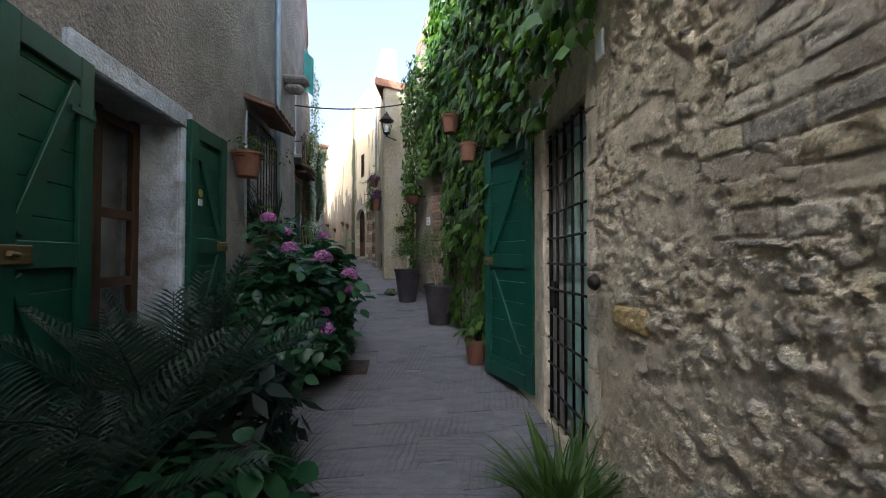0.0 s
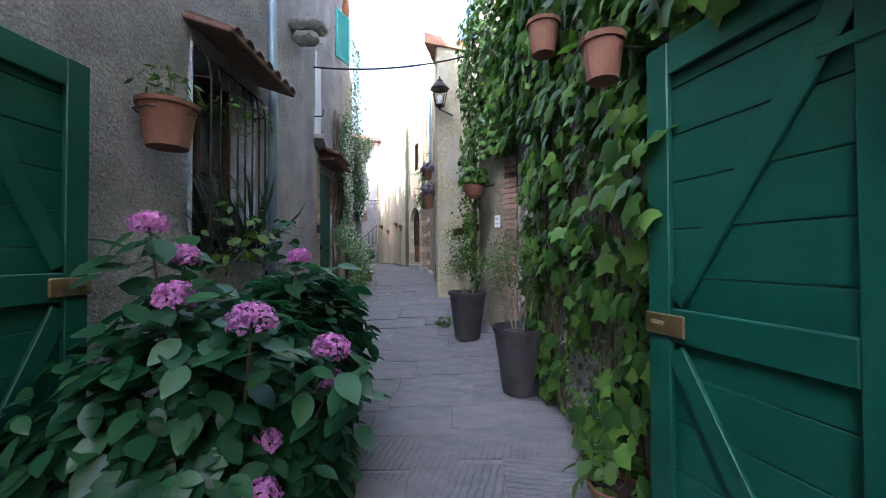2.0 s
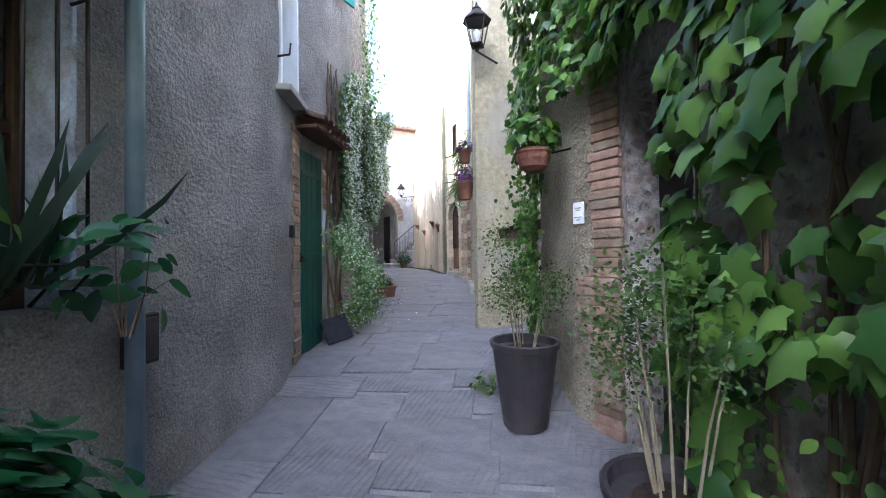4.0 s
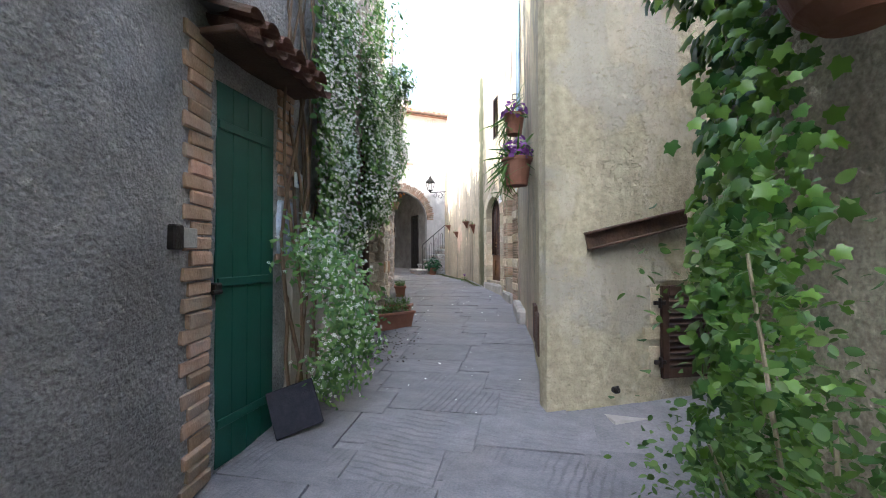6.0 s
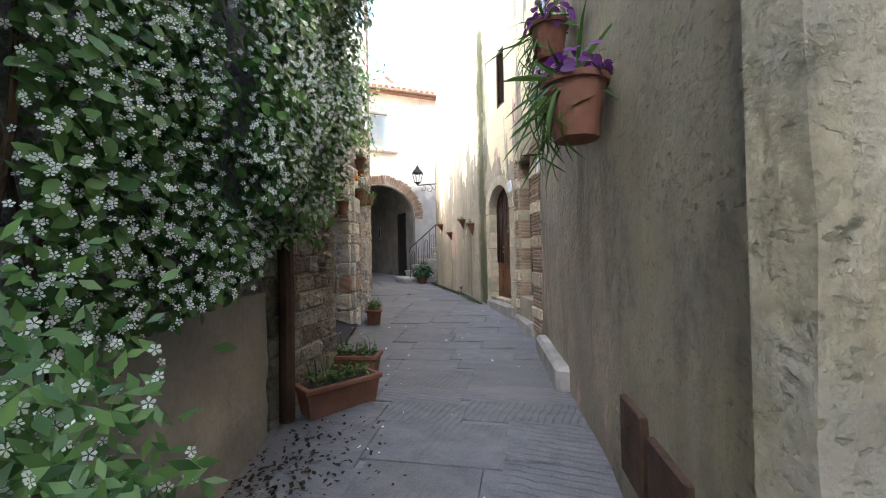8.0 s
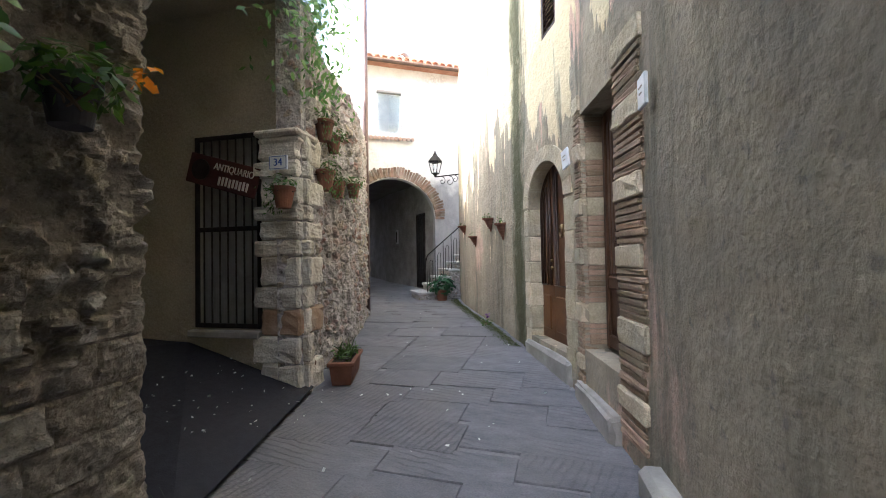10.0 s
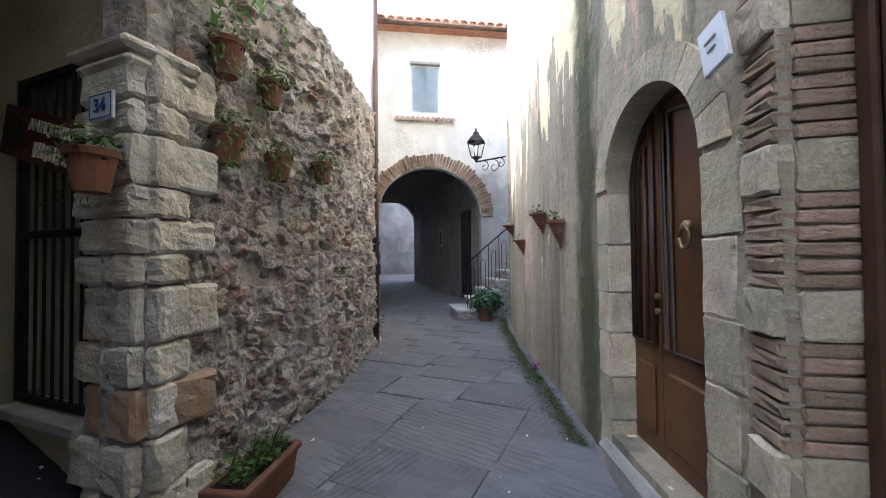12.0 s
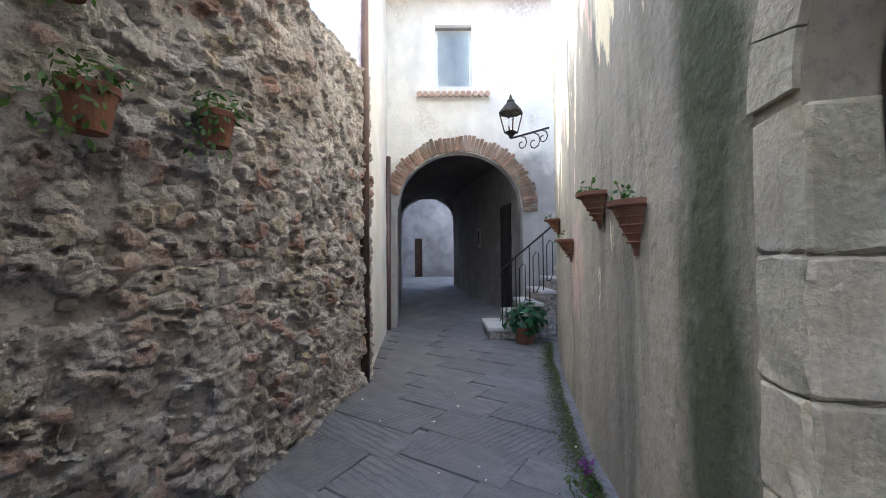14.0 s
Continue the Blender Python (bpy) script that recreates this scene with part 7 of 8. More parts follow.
GA = (GARDEN[3], GARDEN[4])
GB = (GARDEN[2], GARDEN[3])
wall_pot(on_wall(*GA, 0.40, 3.20, 0.13), 0.085, 0.19, 111)
wall_pot(on_wall(*GA, 0.38, 2.74, 0.13), 0.085, 0.19, 113)
wall_pot(on_wall(*GB, 0.63, 3.21, 0.12), 0.075, 0.17, 115)
wall_pot(on_wall(*GB, 0.57, 2.75, 0.13), 0.085, 0.17, 117)
wall_pot(on_wall(*GB, 0.09, 2.82, 0.12), 0.075, 0.16, 119)
wall_pot(on_wall(*G, 0.05, 2.51, 0.17), 0.085, 0.17, 121, label="terracotta pot with a small plant hung on the pillar")
hp2 = pot("wall_pot", "dark pot with orange flowers on the rough wall", pose(-3.535, 11.42, 2.47), 0.065, 0.13, BLACK_POT, group="pots on the garden wall")
tuft(hp2, "small", SHRUB, (0.04, 0.0, 0.13), 0.13, 170, 0.055, 123, 0.7)
tuft(hp2, "petal", ORANGE, (0.20, 0.08, 0.12), 0.05, 14, 0.03, 124, 0.7, "flower", 0)
# tall downpipes at the end of the garden wall
for (x, y), z1, nm in (((-5.95, 16.14), 8.2, "tall brown downpipe rising above the garden wall"), ((-7.85, 18.0), 3.9, "short brown downpipe beside the archway")):
    t = thing("downpipe", nm, "pipe", pose(x, y, 0), "brown downpipes")
    bm = bmesh.new()
    tube(bm, [(0, 0, floor_z(y)), (0, 0, z1 * 0.5), (0.005, 0.005, z1)], 0.045, 12)
    part("pipe", bm, PIPE_BROWN, t, smooth=True)
    for zz in (1.9, 3.4):
        bm = bmesh.new()
        lathe(bm, [(0.053, zz), (0.053, zz + 0.05)], 12)
        part("collar", bm, PIPE_BROWN, t)

# ---- corner house front ----
CH = CORNER
LCH = (Vector(CH[1]) - Vector(CH[0])).length


def ch(x, z, out=0.0):
    """Place on the corner house front, x metres from its street corner."""
    return on_wall(*CH, LCH - x, z, out)


sh = thing("louvred_shutters", "pair of closed dark brown louvred window shutters with iron hinges", "shutter", ch(0.86, 0.92, 0.012))
w2, h2 = 0.41, 0.66
for k in (0, 1):
    x0 = -k * w2
    bm = bmesh.new()
    for x in (x0 - 0.03, x0 - w2 + 0.03):
        box(bm, (x, 0, h2 / 2), (0.055, 0.03, h2), 0.004)
    for z in (0.04, h2 - 0.035):
        box(bm, (x0 - w2 / 2, 0, z), (w2 - 0.115, 0.029, 0.075), 0.004)
    fr = part("leaf_frame", bm, BROWN_PAINT, sh)
    for j in range(12):
        bm = bmesh.new()
        box(bm, (x0 - w2 / 2, 0, 0.105 + j * 0.041), (w2 - 0.112, 0.032, 0.007), 0.0, Euler((-0.75, 0, 0)).to_matrix())
        part("slat", bm, BROWN_PAINT, fr)
    for z in (0.12, h2 - 0.12):
        bm = bmesh.new()
        xx = x0 + 0.02 if k == 0 else x0 - w2 - 0.02
        box(bm, (xx, 0.015, z), (0.09, 0.02, 0.03), 0.004)
        rod(bm, (xx, 0.02, z - 0.035), (xx, 0.02, z + 0.035), 0.012)
        part("hinge", bm, IRON, sh)
sh.location.x, sh.location.y = ch(0.86, 0.92, 0.012).translation.x, ch(0.86, 0.92, 0.012).translation.y
bm = bmesh.new()
box(bm, (-w2, -0.09, h2 / 2), (2 * w2 + 0.02, 0.02, h2 + 0.02))
part("backing", bm, DARK_ROOM, sh, "dark sheet standing for the unlit gap behind the slats")
hd = thing("trim", "flat plaster lintel and stone jambs of the shuttered window", "ledge", ch(1.26, 1.74, 0.0), kind="structure")
bm = bmesh.new()
box(bm, (0, 0.004, -0.055), (0.92, 0.03, 0.15), 0.008)
part("ledge", bm, PLASTER_PALE, hd)
for x, z, wd, ht in ((0.44, -0.30, 0.07, 0.26), (0.47, -0.50, 0.13, 0.09), (0.45, -0.70, 0.08, 0.22), (-0.46, -0.36, 0.07, 0.2), (-0.50, -0.49, 0.15, 0.045), (-0.50, -0.55, 0.14, 0.045)):
    bm = bmesh.new()
    box(bm, (x, 0.002, z), (wd, 0.03, ht), 0.006)
    part("jamb_stone", bm, BLOCK, hd)
beam = thing("iron_beam", "rusty iron beam set at a slant in the plaster wall", "beam", ch(0.67, 1.985, 0.03) @ pose(0, 0, 0, 0, 13.0, 0))
bm = bmesh.new()
for zz in (-0.055, 0.055):
    box(bm, (0, 0.02, zz), (0.80, 0.07, 0.014), 0.003)
box(bm, (0, 0.0, 0), (0.80, 0.012, 0.096), 0.002)
part("girder", bm, RUST, beam)
for x, z in ((0.50, 0.86), (1.75, 1.0)):
    t = thing("shutter_hook", "small black iron hook in the plaster", "hook", ch(x, z, 0.02))
    bm = bmesh.new()
    box(bm, (0, 0.0, 0), (0.05, 0.05, 0.04), 0.01)
    tube(bm, [(0, 0.02, 0), (0.03, 0.06, 0.01), (0.03, 0.07, 0.05)], 0.009, 6)
    part("hook", bm, IRON, t)
stp = thing("stone_step", "broad worn stone step at the foot of the corner house", "step", ch(1.0, 0.0, 0.0))
bm = bmesh.new()
box(bm, (0, 0.10, 0.60), (1.3, 0.26, 0.26), 0.02)
part("slab", bm, STEP_STONE, stp)


# ---- lane: doors, pots, lantern ----
LA = (LANE[1], LANE[2])
L0 = ((-1.312, 9.71), LANE[1])
L2 = (LANE[2], LANE[3])
L3 = (LANE[3], LANE[4])
L4 = (LANE[4], LANE[5])
L5 = (LANE[5], LANE[6])


def plank_door(m, w, h, mat, label, number, leafs=2, arch=None, split=None):
    """A door of two panelled leaves, x along the wall, its face at y 0."""
    t = tagged(new("door_%d" % number), label, "door", kind="structure")
    t.matrix_basis = m

    def top(x):
        if arch is None:
            return h
        k = (2 * x - w) / w
        return arch + (h - arch) * math.sqrt(max(0.0, 1 - k * k))

    for k in range(leafs):
        cuts = (0, split, w) if split else [w * q / leafs for q in range(leafs + 1)]
        x0, x1 = cuts[k] + 0.003, cuts[k + 1] - 0.003
        bm = bmesh.new()
        xs2 = np.linspace(x0, x1, 13)
        lo = [bm.verts.new((x, 0, 0)) for x in xs2]
        hi = [bm.verts.new((x, 0, top(x))) for x in xs2]
        for i in range(12):
            bm.faces.new((lo[i], lo[i + 1], hi[i + 1], hi[i]))
        bmesh.ops.recalc_face_normals(bm, faces=bm.faces)
        bmesh.ops.solidify(bm, geom=bm.faces[:], thickness=0.045)
        bmesh.ops.translate(bm, verts=bm.verts, vec=(0, -max(v.co.y for v in bm.verts), 0))
        leaf = part("leaf", bm, mat, t)
        if arch is not None:
            mid = w / 2
            meet = split or mid
            for d, rad in ((0.026, 0.011), (0.050, 0.007), (0.100, 0.011)):
                inner = meet - 0.014 - d if k == 0 else meet + 0.014 + d
                outer = d if k == 0 else w - d
                path = [(outer, 0.008, 0.53), (outer, 0.008, arch)]
                for q in range(1, 13):
                    a = math.radians(90) * q / 12
                    x = mid + (outer - mid) * math.cos(a)
                    if (x > inner) == (k == 0):
                        break
                    path.append((x, 0.008, arch + (h - arch - d) * math.sin(a)))
                ki = 1 - ((inner - mid) / (outer - mid)) ** 2
                path += [(inner, 0.008, arch + (h - arch - d) * math.sqrt(max(0.0, ki))), (inner, 0.008, 0.53), (outer, 0.008, 0.53)]
                bm = bmesh.new()
                tube(bm, path, rad, 8)
                part("moulding", bm, DOOR_SHADOW, leaf, "rounded moulding darkened for shadow", True)
            bm = bmesh.new()
            box(bm, ((x0 + x1) / 2, 0.008, 0.26), (x1 - x0 - 0.11, 0.02, 0.34), 0.012)
            part("panel", bm, mat, leaf)
            continue
        for xx in (x0 + 0.045, x1 - 0.045):
            bm = bmesh.new()
            box(bm, (xx, 0.012, (top(xx) - 0.03) / 2), (0.055, 0.022, top(xx) - 0.03), 0.008)
            part("moulding", bm, mat, leaf)
        for zz in (0.06, 0.48):
            bm = bmesh.new()
            box(bm, ((x0 + x1) / 2, 0.0125, zz), (x1 - x0 - 0.15, 0.021, 0.09), 0.008)
            part("rail", bm, mat, leaf)
        nv = 3
        for q in range(nv):
            bm = bmesh.new()
            xx = x0 + 0.075 + (x1 - x0 - 0.15) * (q + 0.5) / nv
            box(bm, (xx, 0.006, 0.53 + (top(xx) - 0.62) / 2), ((x1 - x0 - 0.15) / nv - 0.008, 0.014, top(xx) - 0.64), 0.006)
            part("plank", bm, mat, leaf)
    return t


# square-headed brown door in a brick and stone surround
sd = plank_door(on_wall(*L2, 0.40, 1.42, -0.17), 0.65, 1.73, DOOR_OLD, "tall dark brown plank door set deep in a brick surround", 3)
for z in (0.75, 0.83):
    bm = bmesh.new()
    tube(bm, [(0.30, 0.01, z), (0.30, 0.05, z), (0.36, 0.055, z + 0.01), (0.37, 0.04, z + 0.01)], 0.009, 6)
    part("door_handle", bm, RUST, sd, "dull brown metal handle")
rng = np.random.default_rng(131)
thin = []
for k in range(5):
    bm = bmesh.new()
    box(bm, (0, 0, 0), (0.26, 0.12, 0.045), 0.006)
    for v in bm.verts:
        v.co += Vector(rng.normal(0, 0.003, 3))
    thin.append(mesh_of("brick", bm, THIN_BRICK))


def block_mesh(w, d, h):
    """A dressed stone of that size with softened, uneven edges."""
    bm = bmesh.new()
    box(bm, (0, 0, 0), (w, d, h), 0.008)
    bmesh.ops.subdivide_edges(bm, edges=[e for e in bm.edges if e.calc_length() > 0.05], cuts=2, use_grid_fill=True)
    for v in bm.verts:
        v.co += Vector(rng.normal(0, 0.0025, 3))
    return mesh_of("block", bm, BLOCK)


sur = tagged(new("door_surround"), "door surround of thin bricks and pale stone blocks", "brickwork", kind="structure")
z = 1.08
course = 0
while z < 3.2:
    stone = course % 15 in (4, 11)
    hh = float(rng.uniform(0.11, 0.17)) if stone else 0.040
    for s0, s1 in ((0.40 - 0.30 - rng.uniform(0, 0.06), 0.40), (1.05, 1.185)):
        Ls = s1 - s0
        me = block_mesh(Ls, 0.14, hh - 0.008) if stone else thin[rng.integers(5)]
        base = (Ls, 0.14, hh - 0.008) if stone else (0.26, 0.12, 0.045)
        piece("block" if stone else "brick", me, sur, on_wall(*L2, (s0 + s1) / 2, z + hh / 2, -0.045 + rng.normal(0, 0.003)) @ Matrix.Diagonal((Ls / base[0], 1, (hh - 0.008) / base[2], 1)))
    # far reveal of the opening
    if z > 1.4 and z < 3.12:
        me = block_mesh(0.24, 0.14, hh - 0.008) if stone else thin[rng.integers(5)]
        base = (0.24, 0.14, hh - 0.008) if stone else (0.26, 0.12, 0.045)
        piece("block" if stone else "brick", me, sur, on_wall(*L2, 1.05, z + hh / 2, -0.15) @ pose(0, 0, 0, 0, 0, 90) @ Matrix.Diagonal((0.24 / base[0], 0.24, (hh - 0.008) / base[2], 1)))
    z += hh
    course += 1
# arched door with stone voussoirs
ad = plank_door(on_wall(*L3, 0.21, 1.28, -0.13), 0.82, 1.70, DOOR_WOOD, "arched double door of polished brown wood with one wider leaf", 4, 2, 1.32, 0.53)
bm = bmesh.new()
tube(bm, [(0.25 + 0.034 * math.cos(k * math.tau / 28), 0.05, 1.03 + 0.044 * math.sin(k * math.tau / 28)) for k in range(29)], 0.009, 8)
lathe(bm, [(0.012, 0), (0.026, 0.01), (0.026, 0.03), (0.012, 0.045)], 12, (0.25, 0.035, 1.055))
part("door_knocker", bm, BRASS, ad, "tarnished brass ring knocker", True)
for z in (0.70, 0.77):
    bm = bmesh.new()
    lathe(bm, [(0.009, 0), (0.009, 0.02), (0.015, 0.026), (0.015, 0.04), (0.007, 0.045)], 12)
    bmesh.ops.rotate(bm, verts=bm.verts, matrix=Euler((-math.pi / 2, 0, 0)).to_matrix())
    bmesh.ops.translate(bm, verts=bm.verts, vec=(0.50, 0.0, z))
    part("door_knob", bm, BRASS, ad, "small worn brass knob", True)
vs3 = tagged(new("arch_surround"), "pale stone blocks and voussoirs round the arched door", "stonework", kind="structure")
z, k = 1.10, 0
while z < 2.60:
    hh = min(float(rng.uniform(0.20, 0.34)), 2.62 - z)
    if hh < 0.06:
        break
    for s0, s1 in ((0.21 - 0.15 - 0.03 * (k % 2), 0.215), (1.025, 1.16)):
        piece("block", block_mesh(s1 - s0, 0.14, hh - 0.003), vs3, on_wall(*L3, (s0 + s1) / 2, z + hh / 2, -0.060))
    for s0, sg2 in ((0.21, -1), (1.03, 1)):
        piece("block", block_mesh(0.15, 0.03, hh - 0.007), vs3, on_wall(*L3, s0, z + hh / 2, -0.075) @ pose(0, 0, 0, 0, 0, 90))
    z += hh
    k += 1
nvs = 11
for k in range(nvs):
    bm = bmesh.new()
    a0, a1 = math.pi * k / nvs + 0.005, math.pi * (k + 1) / nvs - 0.005
    q = []
    for rr, y in ((0, 0.014), (1, 0.012), (0, -0.18), (1, -0.06)):
        ring = []
        for a in np.linspace(a0, a1, 4):
            rx, rz = 0.41 + 0.14 * rr, 0.38 + 0.14 * rr
            ring.append(bm.verts.new((0.62 + rx * math.cos(a), y, 2.60 + rz * math.sin(a))))
        q.append(ring)
    for i in range(3):
        bm.faces.new((q[0][i], q[0][i + 1], q[1][i + 1], q[1][i]))
        bm.faces.new((q[2][i], q[0][i], q[0][i + 1], q[2][i + 1])[::-1])
        bm.faces.new((q[1][i], q[1][i + 1], q[3][i + 1], q[3][i]))
    for e in (0, 3):
        bm.faces.new((q[0][e], q[1][e], q[3][e], q[2][e]))
    bmesh.ops.recalc_face_normals(bm, faces=bm.faces)
    piece("voussoir", mesh_of("voussoir", bm, BLOCK), vs3, on_wall(*L3, 0.0, 0.0))
# doorsteps
for a, b, zt, d, lab in ((on_wall(*L2, 0.78, 0), 0.72, 1.15, 0.07, "long worn stone doorstep beside the brick surround"), (on_wall(*L3, 0.62, 0), 0.98, 1.235, 0.05, "worn stone threshold of the arched door")):
    t = thing("doorstep", lab, "step", a, "doorsteps")
    bm = bmesh.new()
    box(bm, (0, d / 2 - 0.10, zt - 0.15), (b, d + 0.2, 0.30), 0.03)
    bmesh.ops.subdivide_edges(bm, edges=bm.edges[:], cuts=2)
    for v in bm.verts:
        v.co += Vector(rng.normal(0, 0.005, 3))
    part("slab", bm, STEP_STONE, t)
kerb = thing("wall_kerb", "low worn stone kerb along the foot of the wall", "kerb", on_wall(*LA, 1.55, 0))
bm = bmesh.new()
box(bm, (0, 0.03, 1.0), (1.2, 0.14, 0.22), 0.03)
part("kerb", bm, STEP_STONE, kerb)
for m, lab in ((on_wall(*L3, 0.03, 2.86, 0.07) @ pose(0, 0, 0, 0, 12, 0), "white enamel number plate beside the arched door"), (on_wall(*LA, 2.10, 2.86, 0.04), "white square plate on the plaster wall")):
    t = thing("number_plate", lab, "sign", m)
    bm = bmesh.new()
    box(bm, (0, 0, 0), (0.11, 0.018, 0.15), 0.004)
    part("plate", bm, ENAMEL, t)
    bm = bmesh.new()
    box(bm, (0, 0.011, 0.02), (0.05, 0.004, 0.006))
    box(bm, (0, 0.011, -0.01), (0.035, 0.004, 0.006))
    part("writing", bm, STEP_STONE, t)
# small louvred window above the arched door
lw = thing("louvred_shutter", "small grey-brown louvred shutter in an upper window", "shutter", on_wall(*L3, 0.30, 4.12, -0.02))
bm = bmesh.new()
for x in (0.02, 0.30):
    box(bm, (x, 0, 0.415), (0.04, 0.03, 0.83), 0.003)
for z in (0.02, 0.81):
    box(bm, (0.16, 0, z), (0.24, 0.029, 0.04), 0.003)
fr = part("frame", bm, BROWN_PAINT, lw)
for j in range(17):
    bm = bmesh.new()
    box(bm, (0.16, 0, 0.06 + j * 0.044), (0.245, 0.03, 0.007), 0.0, Euler((-0.7, 0, 0)).to_matrix())
    part("slat", bm, BROWN_PAINT, lw)


def cone_pot(m, w, h, label, seed):
    """A half-cone wall pot with fine ribs."""
    t = thing("wall_pot", label, "flower pot", m, "half-cone wall pots")
    bm = bmesh.new()
    prof = [(0.10, 0.0), (0.16, 0.03), (0.55, h * 0.55), (0.80, h * 0.85), (0.86, h * 0.87), (1.0, h * 0.9), (1.02, h), (0.9, h), (0.82, h * 0.92)]
    rings = []
    for r, z in prof:
        rings.append([bm.verts.new((w / 2 * r * math.cos(a), w / 2 * r * 1.1 * math.sin(a), z)) for a in np.linspace(0, math.pi, 13)])
    for a, b in zip(rings[:-1], rings[1:]):
        for i in range(12):
            bm.faces.new((a[i], a[i + 1], b[i + 1], b[i]))
    part("body", bm, TERRACOTTA, t)
    for zz in (0.25, 0.4, 0.55, 0.7):
        bm = bmesh.new()
        rr = w / 2 * (0.16 + 0.70 * zz) * 1.03
        tube(bm, [(rr * math.cos(a), rr * 1.1 * math.sin(a), h * zz) for a in np.linspace(0, math.pi, 11)], 0.004, 5)
        part("rib", bm, TERRACOTTA, t)
    bm = bmesh.new()
    lathe(bm, [(w * 0.40, h * 0.86), (w * 0.40, h * 0.90)], 14, (0, 0.0, 0))
    part("soil", bm, SOIL, t)
    tuft(t, "small", SHRUB, (0, w * 0.25, h + 0.02), 0.09, 26, 0.04, seed, 0.6, stems=2)
    return t


def lane_s(seg, y):
    a, b = seg
    return (y - a[1]) / (b[1] - a[1]) * (Vector(b) - Vector(a)).length


cone_pot(on_wall(*L4, lane_s(L4, 15.62), 2.30, 0.01), 0.20, 0.21, "ribbed half-cone terracotta pot on the plaster wall", 141)
cone_pot(on_wall(*L4, lane_s(L4, 16.02), 2.44, 0.01), 0.22, 0.18, "ribbed half-cone terracotta pot with a trailing plant", 142)
cone_pot(on_wall(*L5, lane_s(L5, 17.75), 2.52, 0.01), 0.26, 0.16, "small half-cone terracotta pot far along the wall", 143)
cone_pot(on_wall(*L5, lane_s(L5, 16.85), 2.26, 0.01), 0.22, 0.17, "small half-cone terracotta pot low on the wall", 144)
# purple plants in pots near the start of the lane
for s, z, r, h, sd2 in ((-0.18, 2.48, 0.14, 0.27, 151), (0.60, 3.22, 0.12, 0.24, 152), (0.15, 2.74, 0.11, 0.16, 153)):
    t = pot("wall_pot", "terracotta pot with purple and green trailing leaves on the wall", on_wall(*LA, s, z, r + 0.03), r, h, group="purple plant pots")
    tuft(t, "oval", PURPLE, (0, 0, h + 0.05), 0.16, 60, 0.08, sd2, 0.6)
    rg = np.random.default_rng(sd2)
    P = np.column_stack((rg.normal(0, 0.04, 40), rg.normal(0, 0.04, 40) + 0.03, np.full(40, h)))
    leaves("strap_leaves", "blade", P, np.column_stack((rg.normal(0, 1, 40), np.full(40, 0.6), np.full(40, 0.8))), rg.uniform(0.22, 0.42, 40), SHRUB, t, rg, 0.6, 0.9)
    P = np.column_stack((rg.normal(0.05, 0.06, 45), rg.normal(0, 0.05, 45) + r * 0.9, h - rg.uniform(0.0, 0.35, 45)))
    leaves("trailing_leaves", "blade", P, np.column_stack((rg.normal(0, 1, 45), np.full(45, 1.0), np.full(45, 0.5))), rg.uniform(0.14, 0.26, 45), SHRUB, t, rg, 1.1, 0.7)
pp = thing("downpipe", "thin pale blue-violet pipe down the yellow wall", "pipe", on_wall(*LA, 1.55, 0.0, 0.04))
bm = bmesh.new()
tube(bm, [(0, 0, 3.75), (0.0, 0, 4.5), (0.0, 0, 7.0)], 0.03, 9)
part("pipe", bm, PIPE_BLUE, pp)
bm = bmesh.new()
tube(bm, [(0.085, 0, 3.75), (0.085, 0, 4.5), (0.085, 0, 7.0)], 0.022, 9)
part("pipe", bm, PIPE_BLUE, pp)
bm = bmesh.new()
tube(bm, [(-0.10, 0.0, 4.05), (-0.10, 0.08, 4.05), (0.10, 0.08, 4.05), (0.1, 0.0, 4.05)], 0.007, 5)
part("bracket", bm, IRON, pp)
vt = thing("wall_hatch", "rusty iron hatch low in the plaster wall", "hatch", on_wall(*L0, 0.66, 0.98, 0.01))
for x, wd, z in ((-0.17, 0.30, 0.17), (0.16, 0.26, 0.21)):
    bm = bmesh.new()
    box(bm, (x, 0, z), (wd, 0.03, 0.32), 0.006)
    part("plate", bm, RUST, vt)
# moss along the foot of the right wall
n = 8500
pts = [LANE[4], LANE[5], LANE[6], LANE[7]]
P, N = wall_points(pts, 0.0, 0.1, n, rng, 0.10)
P = np.array(P)
P[:, 2] = [floor_z(y) + 0.004 + abs(rng.normal(0, 0.006)) for y in P[:, 1]]
P[:, 0] -= np.abs(rng.normal(0, 0.07, n))
mo = leaves("moss", "petal", P, np.tile((0, 0, 1.0), (n, 1)), rng.uniform(0.007, 0.016, n), MOSS, None, rng, 0.0, 1.0)
tagged(mo, "green moss and weeds along the foot of the wall", "moss", kind="stuff")
fl = thing("dropped_flower", "small purple flower sprig lying on the paving", "flower", pose(-3.84, 15.82, floor_z(15.82)))
tuft(fl, "oval", SHRUB, (0, 0, 0.05), 0.09, 30, 0.035, 161, 0.6, stems=3)
tuft(fl, "petal", PURPLE, (0.02, 0.0, 0.14), 0.035, 24, 0.025, 162, 1.0, "flower", 0)

# lantern on a scrolled bracket at the end of the lane
lb = lantern(pose(-5.64, 18.10, 3.78), 0.52, "black street lantern on a scrolled iron bracket")
bracket(lb, (0.0, 0.0, -0.03), (0.55, -0.10, -0.05), True)

# ---- archway house ----
FA = (FACADE[0], FACADE[1])


def fac(r, z, out=0.0):
    return on_wall(*FA, 4.0 - r, z, out)


